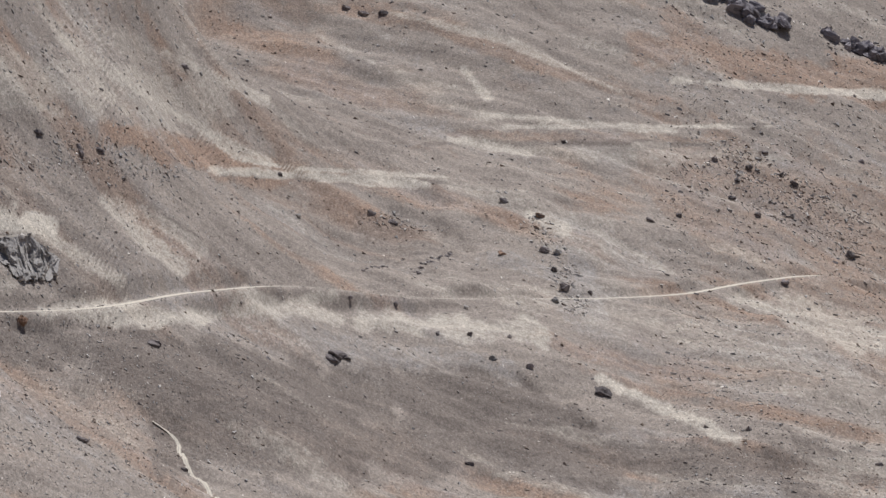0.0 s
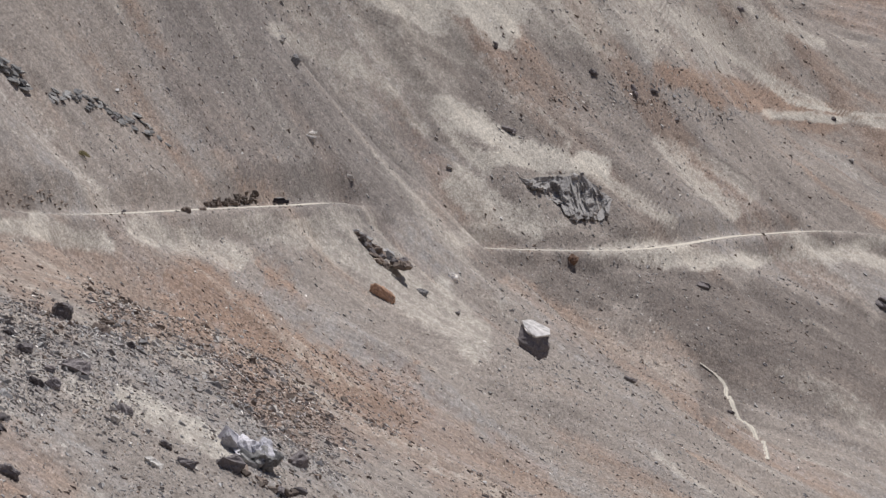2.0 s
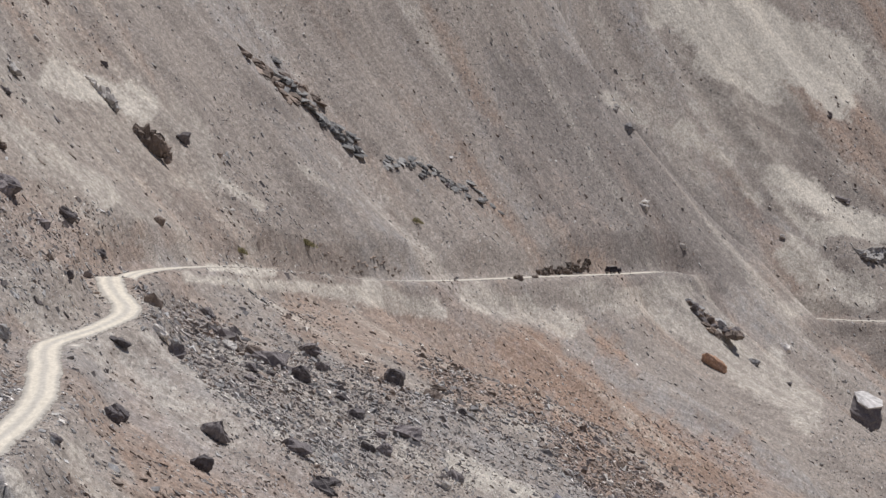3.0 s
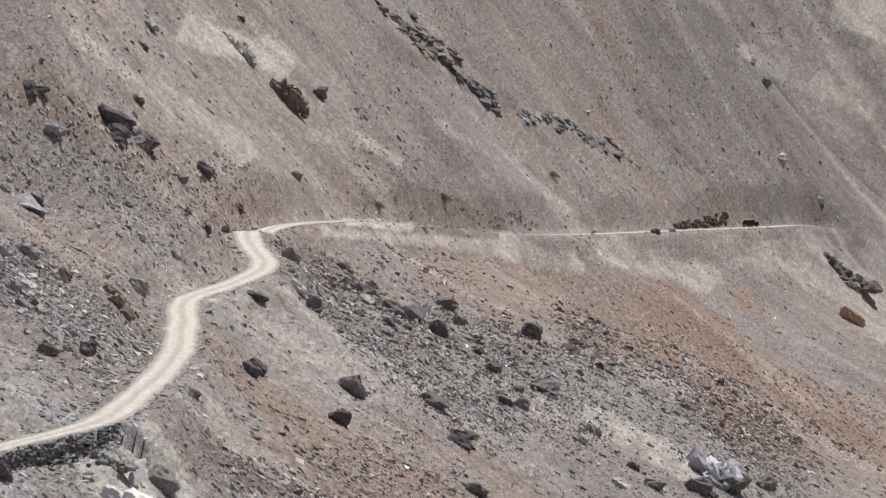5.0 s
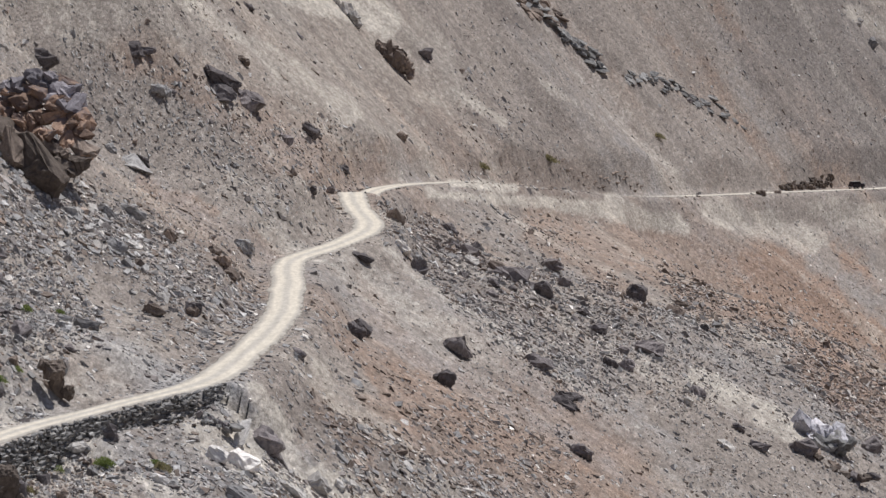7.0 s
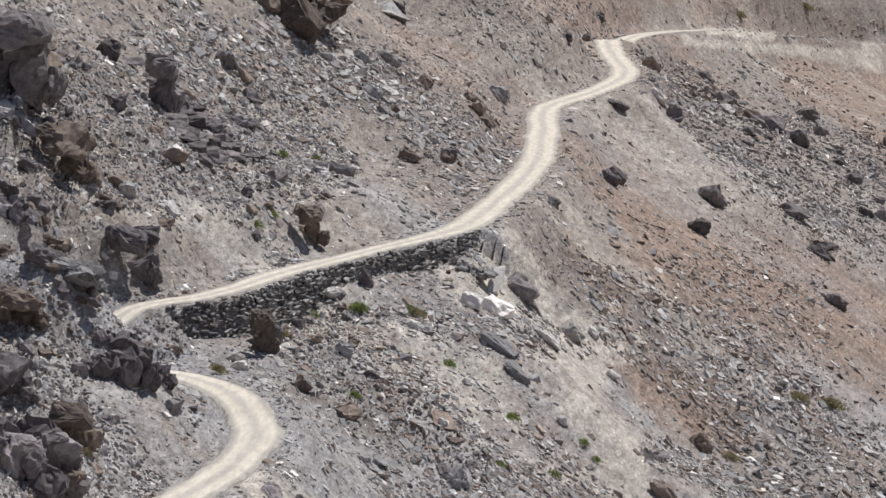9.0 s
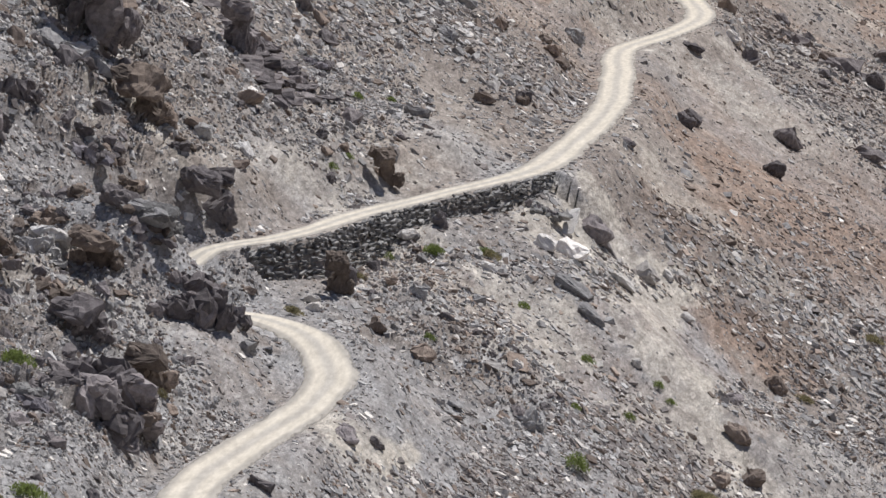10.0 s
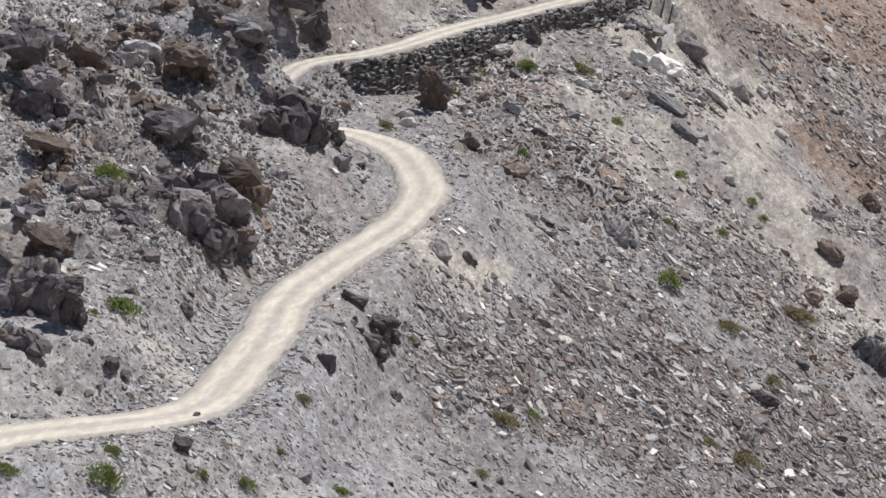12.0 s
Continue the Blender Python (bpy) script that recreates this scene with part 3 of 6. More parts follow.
SANDY_3 = [  # bearing, rise to bearing, rise in degrees; half width; strength
    (17.62, -5.76, 19.6, -6.62, 0.16, 0.75),
    (19.56, -4.54, 21.69, -5.27, 0.21, 0.6),
    (15.43, -2.24, 16.66, -2.47, 0.08, 0.7),
    (16.58, -2.43, 20.34, -2.53, 0.15, 0.4),
    (12.0, -2.65, 15.11, -2.9, 0.06, 0.7),
    (15.66, -1.21, 15.99, -1.62, 0.1, 0.7),
    (11.34, -1.76, 12.81, -2.56, 0.08, 0.6),
    (9.95, -0.56, 11.58, -1.1, 0.25, 0.4),
    (16.59, -3.33, 17.09, -3.56, 0.11, 0.7),
    (17.76, -4.7, 21.71, -5.92, 0.57, 0.3),
    (7.45, -4.53, 8.6, -4.07, 0.25, 0.5),
]
SANDY_4 = [  # bearing, rise to bearing, rise in degrees; half width; strength
    (5.57, -4.41, 7.79, -5.96, 0.29, 0.5),
    (5.97, -1.88, 6.62, -2.37, 0.11, 0.6),
    (4.91, -1.48, 5.97, -2.13, 0.1, 0.5),
    (6.78, -1.47, 8.09, -1.95, 0.16, 0.4),
    (6.16, -0.94, 7.22, -1.43, 0.11, 0.8),
    (7.22, -1.02, 11.78, -1.66, 0.49, 0.5),
    (-0.86, -3.95, 0.03, -4.04, 0.08, 0.8),
    (1.5, -4.37, 2.48, -4.62, 0.13, 0.6),
    (4.77, -4.3, 5.92, -4.62, 0.2, 0.5),
    (2.8, -6.75, 4.28, -7.57, 0.2, 0.7),
    (-0.85, -2.65, -0.13, -3.06, 0.11, 0.5),
    (0.44, -2.49, 1.34, -3.07, 0.07, 0.5),
]
SANDY_5 = [  # bearing, rise to bearing, rise in degrees; half width; strength
    (-3.14, -1.22, -1.83, -1.63, 0.21, 0.8),
    (-4.76, -1.3, -2.33, -2.93, 0.16, 0.6),
    (-1.18, -4.12, 1.44, -4.33, 0.1, 0.7),
    (-2.83, -6.61, -2.18, -7.43, 0.21, 0.5),
    (-8.79, -5.97, -6.25, -6.56, 0.25, 0.3),
    (-6.25, -7.78, -4.1, -8.94, 0.41, 0.55),
    (-3.69, -6.97, -3.28, -7.63, 0.16, 0.7),
    (-7.59, -10.47, -6.27, -10.97, 0.25, 0.7),
    # sunlit sliver on the rocks, its light painted as sandy ground
    (-10.98, -5.21, -10.83, -6.11, 0.08, 0.8),
    (-2.45, -9.58, -0.37, -10.79, 0.37, 0.4),
    (-7.52, -10.51, -6.19, -11.46, 0.21, 0.85),
    (-11.87, -11.8, -10.97, -12.64, 0.29, 0.5),
    (-2.63, -9.24, -1.2, -11.58, 0.49, 0.6),
]
SANDY_6 = [  # bearing, rise to bearing, rise in degrees; half width; strength
    (-2.13, -9.70, -1.45, -10.91, 0.33, 0.7),
    (-1.62, -10.67, -0.62, -11.87, 0.33, 0.5),
    (-3.53, -10.12, -2.94, -10.44, 0.16, 0.4),
    (6.40, -0.10, 8.30, -0.90, 0.35, 0.9),
    (7.22, -2.63, 8.95, -3.36, 0.26, 0.85),
    (7.88, -3.28, 9.60, -3.46, 0.15, 0.95),
    (9.11, -3.32, 10.67, -4.21, 0.10, 0.6),
    (7.14, -2.67, 7.96, -3.49, 0.10, 0.8),
    (7.48, -4.51, 9.20, -4.26, 0.15, 0.45),
    (9.53, -4.66, 11.82, -4.78, 0.16, 0.7),
    (11.82, -4.78, 13.75, -4.50, 0.11, 0.65),
    (1.51, -4.27, 2.32, -4.55, 0.16, 0.7),
    (2.97, -4.31, 4.36, -4.80, 0.20, 0.55),
    (4.44, -4.31, 6.00, -4.31, 0.12, 0.5),
    (5.51, -4.39, 6.49, -5.13, 0.18, 0.5),
    (7.31, -5.13, 7.89, -5.86, 0.21, 0.5),
    (6.81, -1.20, 8.12, -1.61, 0.18, 0.5),
    (10.58, -3.06, 11.81, -3.79, 0.10, 0.45),
]
SANDY = SANDY_6 + SANDY_1 + SANDY_2 + SANDY_3 + SANDY_4 + SANDY_5
SLATY_1 = [  # bearing, rise to bearing, rise in degrees; half width; strength
    (-13.06, -7.65, -10.13, -9.57, 0.9, 1.0),
    (17.17, -3.56, 17.52, -4.7, 0.25, 0.8),
    (-13.63, -12.65, -9.56, -14.13, 0.98, 1.0),
    (12.35, -4.93, 16.3, -5.7, 0.29, 0.7),
    (17.09, -3.56, 18.32, -4.03, 0.41, 0.6),
    (17.11, -4.71, 18.27, -5.67, 0.33, 0.7),
    (18.28, -1.34, 20.33, -2.04, 0.16, 0.5),
    (3.86, -1.65, 6.3, -4.0, 0.9, 0.9),
    (-0.87, -4.85, 1.49, -6.5, 0.57, 0.6),
    (2.72, -5.03, 6.42, -5.69, 0.2, 0.4),
    (3.95, -6.34, 7.25, -7.81, 0.49, 0.5),
    (-2.0, -4.24, -0.2, -5.47, 0.49, 0.5),
    (-1.35, -5.47, 0.96, -7.11, 0.41, 0.35),
    (0.38, -2.53, 2.59, -3.59, 0.49, 0.3),
    (-5.91, -2.51, -3.15, -3.59, 0.41, 0.5),
]
SLATY_2 = [  # bearing, rise to bearing, rise in degrees; half width; strength
    (-11.42, -7.08, -9.47, -8.41, 0.49, 0.8),
    (-6.09, -8.77, -3.27, -10.89, 0.49, 0.85),
    (-9.89, -9.06, -8.26, -10.38, 0.49, 0.6),
    (-9.02, -10.7, -2.83, -14.13, 1.39, 0.65),
    (-13.48, -10.22, -10.96, -12.23, 0.74, 0.4),
    (-13.65, -13.47, -9.56, -14.13, 0.49, 0.8),
]
SLATY = SLATY_1 + SLATY_2
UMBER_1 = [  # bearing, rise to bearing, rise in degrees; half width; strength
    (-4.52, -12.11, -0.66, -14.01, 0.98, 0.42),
    # thin dark line, painted for the shaded lower edge of a terrace
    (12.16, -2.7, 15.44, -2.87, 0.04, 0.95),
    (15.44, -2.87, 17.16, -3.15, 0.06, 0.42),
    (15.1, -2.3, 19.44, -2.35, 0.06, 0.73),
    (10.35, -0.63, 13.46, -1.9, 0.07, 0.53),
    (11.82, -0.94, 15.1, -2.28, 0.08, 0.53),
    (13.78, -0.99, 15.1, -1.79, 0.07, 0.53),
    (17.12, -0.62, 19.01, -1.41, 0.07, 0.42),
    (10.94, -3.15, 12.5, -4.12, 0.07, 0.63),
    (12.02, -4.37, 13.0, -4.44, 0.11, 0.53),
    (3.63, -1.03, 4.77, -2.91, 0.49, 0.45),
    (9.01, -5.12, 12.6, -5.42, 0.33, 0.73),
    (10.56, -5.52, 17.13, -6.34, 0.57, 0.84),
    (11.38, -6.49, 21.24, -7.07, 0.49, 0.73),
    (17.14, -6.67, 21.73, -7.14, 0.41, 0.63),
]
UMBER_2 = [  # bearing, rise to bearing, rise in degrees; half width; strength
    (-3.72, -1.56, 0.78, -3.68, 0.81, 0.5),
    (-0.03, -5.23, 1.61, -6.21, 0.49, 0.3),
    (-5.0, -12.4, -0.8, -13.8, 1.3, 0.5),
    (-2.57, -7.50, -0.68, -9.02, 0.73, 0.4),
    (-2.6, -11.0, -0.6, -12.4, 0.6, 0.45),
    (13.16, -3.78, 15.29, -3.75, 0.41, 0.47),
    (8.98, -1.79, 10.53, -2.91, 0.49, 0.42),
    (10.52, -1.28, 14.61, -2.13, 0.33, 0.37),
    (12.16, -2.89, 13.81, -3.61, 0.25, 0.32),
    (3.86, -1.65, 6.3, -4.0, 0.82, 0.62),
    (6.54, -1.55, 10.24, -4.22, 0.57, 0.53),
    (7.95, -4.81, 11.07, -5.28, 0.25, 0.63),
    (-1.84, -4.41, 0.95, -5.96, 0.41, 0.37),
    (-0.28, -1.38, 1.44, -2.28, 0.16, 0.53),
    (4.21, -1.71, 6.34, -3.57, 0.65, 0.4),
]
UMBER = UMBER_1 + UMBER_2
ROCKY = [
    (-6.16, -2.53, -2.82, -4.01, 0.65, 0.7),
    (-7.39, -4.40, -3.73, -5.89, 0.57, 0.6),
    (-2.04, -7.95, 1.36, -10.36, 0.83, 0.6),
    (2.6, -5.8, 6.36, -6.58, 0.59, 1.0),
    (-11.22, -4.64, -6.9, -5.82, 0.69, 1.0),
    (-12.97, -7.41, -9.29, -8.44, 0.64, 1.0),
    (8.99, -2.44, 11.35, -2.66, 0.15, 1.0),
    (9.89, -2.1, 11.04, -2.42, 0.12, 1.0),
    (-0.79, -5.34, 1.48, -6.99, 0.34, 1.0),
    (-7.57, -7.78, -3.28, -8.44, 0.29, 1.0),
    (-1.62, -10.07, 0.87, -10.85, 0.29, 1.0),
    (-11.31, -5.45, -7.8, -5.89, 0.83, 1.0),
    (-11.36, -8.71, -9.5, -10.37, 0.74, 1.0),
    (-6.58, -7.95, -4.1, -10.41, 0.64, 1.0),
    (-1.76, -4.49, 1.78, -6.13, 0.29, 1.0),
    (-5.1, -2.6, -3.56, -4.16, 0.44, 1.0),
    (19.28, -2.63, 21.17, -3.65, 0.44, 1.0),
    (16.68, -3.49, 17.27, -4.62, 0.22, 1.0),
    (9.8, -2.22, 10.94, -2.38, 0.14, 1.0),
    (14.22, -3.36, 15.12, -3.55, 0.11, 1.0),
    (-6.61, -11.95, -1.17, -13.53, 0.93, 1.0),
    (-8.67, -4.3, -5.41, -4.76, 0.59, 1.0),
    (-13.36, -8.59, -11.17, -10.26, 0.79, 1.0),
]
SLABBY = [  # ground wholly covered by loose slabs
    (-5.4, -12.2, -1.2, -13.6, 1.3, 1.0),
    (-3.6, -10.6, -1.4, -12.0, 0.7, 0.9),
    (1.6, -5.9, 5.6, -7.4, 0.5, 0.6),
    (-0.9, -4.9, 2.4, -6.9, 0.55, 0.7),
    (-1.8, -7.9, 1.2, -10.4, 0.8, 0.2),
    (-6.9, -4.3, -4.6, -5.3, 0.5, 0.5),
]
BLOCKY = [
    (-11.31, -5.45, -7.8, -5.89, 0.83, 1.0),
    (-11.36, -8.71, -9.5, -10.37, 0.74, 1.0),
    (-6.58, -8.11, -4.44, -10.08, 0.44, 1.0),
    (-1.51, -4.65, 1.78, -6.13, 0.25, 1.0),
    (-5.1, -2.6, -3.55, -3.34, 0.25, 1.0),
    (-13.36, -8.59, -11.17, -10.26, 0.79, 1.0),
    (-11.22, -4.64, -6.9, -5.82, 0.59, 1.0),
    (-12.97, -7.41, -9.29, -8.44, 0.59, 1.0),
    (-13.42, -10.87, -12.22, -12.69, 0.49, 1.0),
]


def band(x, y, z, lists):
    """How much of the listed bands lies at a place; ragged at their edges."""
    out = np.zeros_like(x)
    flat = np.hypot(x, y)
    a, e = np.degrees(np.arctan2(x, y)), np.degrees(np.arctan2(z, flat))
    # ragged in streaks that slant down to the right as the camera sees them
    along, across = (a - e) * 0.7, (a + e) * 0.7
    rag = 0.5 * fbm(across / 0.4, along / 1.7, 91, 5, 0.6) + 0.16 * fbm(a / 0.12, e / 0.12, 97, 3)
    for a1, e1, a2, e2, half, much in lists:
        da, de = a2 - a1, e2 - e1
        near = np.nonzero((a > min(a1, a2) - 2 * half) & (a < max(a1, a2) + 2 * half))[0]
        p, q = a[near] - a1, e[near] - e1
        t = np.clip((p * da + q * de) / (da * da + de * de), 0, 1)
        d = np.hypot(p - t * da, q - t * de) / half + rag[near]
        out[near] = np.maximum(out[near], much * (1 - smooth(0.6, 1.2, d)))
    return out


def zones(x, y, z):
    """How rusty, sandy, slaty and umber-dark the debris is."""
    u, v = -x * FALL[1] + y * FALL[0], x * FALL[0] + y * FALL[1]
    n1, n2, n3 = fbm(u / 26, v / 60, 71, 4), fbm(u / 18, v / 50, 77, 4), fbm(u / 26, v / 60, 83, 4)
    d = np.hypot(x, y)
    rust = np.maximum((0.45 + 0.25 * smooth(700, 1300, d)) * smooth(-0.2, 1.0, n1), band(x, y, z, RUSTY))
    sand = np.maximum(0.4 * smooth(0.1, 1.0, n2), band(x, y, z, SANDY))
    slate = np.maximum(0.7 * smooth(-0.3, 0.9, n3 + 1.0 * (1 - smooth(240, 420, d))), band(x, y, z, SLATY))
    slate = slate * (1 - 0.5 * smooth(330, 480, d))
    slate = np.maximum(slate, 0.9 * (1 - smooth(225, 300, d)))
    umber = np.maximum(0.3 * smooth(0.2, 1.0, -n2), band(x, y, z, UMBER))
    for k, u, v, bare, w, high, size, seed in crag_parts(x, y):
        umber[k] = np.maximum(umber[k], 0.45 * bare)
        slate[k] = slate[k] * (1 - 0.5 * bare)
    return np.stack([rust, sand, slate, umber], 1)


bearings, reach, n_fine = ground_grid()
grid_a, grid_d = np.repeat(bearings[:, None], reach.shape[1], axis=1), reach
gx, gy = (grid_d * np.sin(grid_a)).ravel(), (grid_d * np.cos(grid_a)).ravel()
gz = height(gx, gy)
na, nd = reach.shape
ii, jj = np.meshgrid(np.arange(na), np.arange(nd - 1), indexing="ij")
i2 = (ii + 1) % na
quads = np.stack([ii * nd + jj, ii * nd + jj + 1, i2 * nd + jj + 1, i2 * nd + jj], -1).reshape(-1, 4)
me = mesh_from("ground", np.stack([gx, gy, gz], 1), quads, SCREE)
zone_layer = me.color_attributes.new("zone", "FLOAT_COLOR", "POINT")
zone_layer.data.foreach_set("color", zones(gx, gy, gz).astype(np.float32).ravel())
me.polygons.foreach_set("use_smooth", np.ones(len(me.polygons), bool))
ground = tagged(new("ground", me), "dry grey-brown mountain scree slope with rusty streaks", "mountainside", kind="structure")


def ribbon(name, path, half, material, lift):
    """A strip along a path, level across, a little crowned."""
    t = np.gradient(path[:, :2], axis=0)
    t /= np.linalg.norm(t, axis=1)[:, None]
    side = np.stack([t[:, 1], -t[:, 0]], 1)
    run = np.r_[0, np.cumsum(np.linalg.norm(np.diff(path, axis=0), axis=1))]
    cols = np.linspace(-1, 1, 9)
    wider = half + extra_half(path[:, 1])
    ragged = wider * (1 + 0.10 * fbm(run / 5, run * 0, 41, 3))
    ragged2 = wider * (1 + 0.10 * fbm(run / 5, run * 0 + 7.7, 47, 3))
    co, uv = [], []
    for c in cols:
        h = ragged if c < 0 else ragged2
        rut = -0.05 * math.exp(-((abs(c) - 0.45) / 0.16) ** 2) - 0.16 * max(0, abs(c) - 0.85) / 0.15
        co.append(np.c_[path[:, :2] + side * (c * h)[:, None], path[:, 2] + lift + rut])
        uv.append(np.c_[np.full(len(path), 0.5 + 0.5 * c), run])
    n, m = len(path), len(cols)
    i, k = np.meshgrid(np.arange(n - 1), np.arange(m - 1))
    f = np.stack([k * n + i, (k + 1) * n + i, (k + 1) * n + i + 1, k * n + i + 1], -1).reshape(-1, 4)
    return mesh_from(name, np.vstack(co), f, material, np.vstack(uv))


for path in (PATH_1, PATH_2):
    road = tagged(new("road", ribbon("road", path, ROAD_HALF, DUST, 0.03)), "dusty single-lane mountain track with two pale wheel ruts", "dirt road", kind="structure")
    road.data.polygons.foreach_set("use_smooth", np.ones(len(road.data.polygons), bool))


PATH_DOWN = [
    (229.1, 1168.0), (233.8, 1165.3), (233.1, 1148.8), (232.4, 1132.4), (234.2, 1116.9), (231.9, 1088.7), (227.9, 1065.3),
]
trail = spline([(x, y, 0.0) for x, y in PATH_DOWN], 1.0)
trail[:, 2] = height(trail[:, 0], trail[:, 1]) + 0.25
tagged(new("footpath", ribbon("footpath", trail, 0.9, DUST, 0.0)), "narrow pale footpath winding down the scree", "footpath", kind="structure")


# ---- things ----
def part(name, bm, material, parent=None, label=""):
    me = bpy.data.meshes.new(name)
    bm.to_mesh(me)
    bm.free()
    me.materials.append(material)
    ob = new(name, me)
    if parent is not None:
        ob.parent = parent
    return tagged(ob, label) if label else ob


def ground_at(x, y):
    return float(height(np.array([x]), np.array([y]))[0])


def hull_points(rnd, count, size, boxy=0.5):
    """Points thrown between a ball and a box, for an angular block."""
    out = []
    for _ in range(count):
        p = Vector([rnd.gauss(0, 1) for _ in range(3)]).normalized()
        k = boxy / max(abs(c) for c in p) + (1 - boxy)
        p *= k * rnd.uniform(0.78, 1.0)
        out.append(Vector([p[n] * size[n] * 0.5 for n in range(3)]))
    return out


def add_hull(bm, points):
    verts = [bm.verts.new(p) for p in points]
    res = bmesh.ops.convex_hull(bm, input=verts)
    bmesh.ops.delete(bm, geom=[g for g in res["geom_interior"] if isinstance(g, bmesh.types.BMVert)], context="VERTS")


def worn(bm, rnd, rough, cuts=2):
    """Break flat faces up: push the corners about, split joints into the faces."""
    bmesh.ops.triangulate(bm, faces=bm.faces)
    bmesh.ops.subdivide_edges(bm, edges=list(bm.edges), cuts=cuts, use_grid_fill=True)
    off = Vector((rnd.uniform(0, 99), rnd.uniform(0, 99), rnd.uniform(0, 99)))
    bm.normal_update()
    for v, n in [(v, v.normal.copy()) for v in bm.verts]:
        q = v.co + off
        near = noise.voronoi(q / (rough * 3.0))[0]
        joint = max(0.0, 0.16 - (near[1] - near[0])) / 0.16
        v.co += n * rough * (1.1 * noise.noise(q / (rough * 3.6)) + 0.6 * noise.noise(q / (rough * 1.2)) - 0.55 * joint)


def boulder(x, y, size, material, label, seed):
    """An angular, broken block, half sunk into the scree, tipped down the slope and towards the camera."""
    rnd = random.Random(seed)
    bm = bmesh.new()
    add_hull(bm, hull_points(rnd, rnd.randint(13, 22), size, rnd.uniform(0.4, 0.9)))
    worn(bm, rnd, 0.15 * min(size), 3 if max(size) > 2.2 else 2)
    ob = part("boulder", bm, material)
    # pale ones lean further, turning their lit tops to the camera
    lean = rnd.uniform(26, 42) if material in (PALE_ROCK, VIOLET_ROCK) else rnd.uniform(0, 26)
    ob.matrix_world = pose(x, y, ground_at(x, y) + size[2] * 0.16, lean, rnd.uniform(6, 30), rnd.uniform(-40, 30))
    return tagged(ob, label, "boulder", "boulders on the slope")


def ledges(name, spots, sizes, material, label, category, rnd, dip, gather=0.0, cuts=2):
    """Blocks of bedrock set into the ground side by side, one thing with its blocks as parts."""
    z = height(np.array([p[0] for p in spots]), np.array([p[1] for p in spots]))
    base, low = spots[0], float(np.mean(z))
    crag = new(name)
    origin = Vector((base[0], base[1], float(z[0])))
    crag.matrix_world = Matrix.Translation(origin)
    for (x, y, up), size, zg in zip(spots, sizes, z):
        turn = Euler((dip[0] + rnd.gauss(0, 0.14), dip[1] + rnd.gauss(0, 0.14), dip[2] + rnd.uniform(-0.5, 0.5))).to_matrix()
        lift = min(max((low - float(zg)) * gather, -0.3 * size[2]), 0.4 * size[2])
        at = Vector((x, y, float(zg) + up + lift)) - origin
        bm = bmesh.new()
        add_hull(bm, [turn @ p + at for p in hull_points(rnd, 16, size, rnd.uniform(0.3, 0.8))])
        worn(bm, rnd, 0.13 * min(size), cuts)
        part("rock_block", bm, material, crag)
    return tagged(crag, label, category)


def outcrop(x, y, wide, high, material, count, label, seed):
    """Bedrock standing out of the slope: a broken hump of ledges that all dip the same way."""
    rnd = random.Random(seed)
    spots, sizes = [(x, y + wide * 0.16, high * 0.1)], [(wide * 0.72, wide * 0.5, high * 0.95)]
    for k in range(4 + count * 3):
        a, f = rnd.uniform(-1, 1), rnd.random()
        room = math.sqrt(max(0.08, 1 - a * a))
        s = rnd.uniform(0.18, 0.42) * (1.2 if k < count else 1.0)
        h = high * rnd.uniform(0.35, 0.8) * (0.45 + 0.55 * room)
        spots.append((x + a * wide * 0.44, y + f * wide * 0.32 * room, h * rnd.uniform(0.1, 0.4)))
        sizes.append((wide * s, wide * s * 0.8, h))
    return ledges("rock_outcrop", spots, sizes, material, label, "rock outcrop", rnd, (0.25, 0.3, rnd.uniform(-0.3, 0.3)), 0.6)


def rock_rib(x1, y1, x2, y2, thick, material, count, label, seed):
    """A rib of bedrock that runs across or down the slope: many low ledges that overlap."""
    rnd = random.Random(seed)
    spots, sizes = [], []
    for k in range(count * 2):
        f = (k + rnd.random()) / (count * 2)
        h = thick * rnd.uniform(0.25, 0.55)
        spots.append((x1 + (x2 - x1) * f + rnd.gauss(0, 0.3) * thick, y1 + (y2 - y1) * f + rnd.gauss(0, 0.6) * thick, h * 0.15))
        sizes.append((thick * rnd.uniform(0.7, 1.6), thick * rnd.uniform(0.7, 1.3), h))
    return ledges("rock_rib", spots, sizes, material, label, "rock rib", rnd, (0.2, 0.45 if "down" in label else 0.08, 0.0))


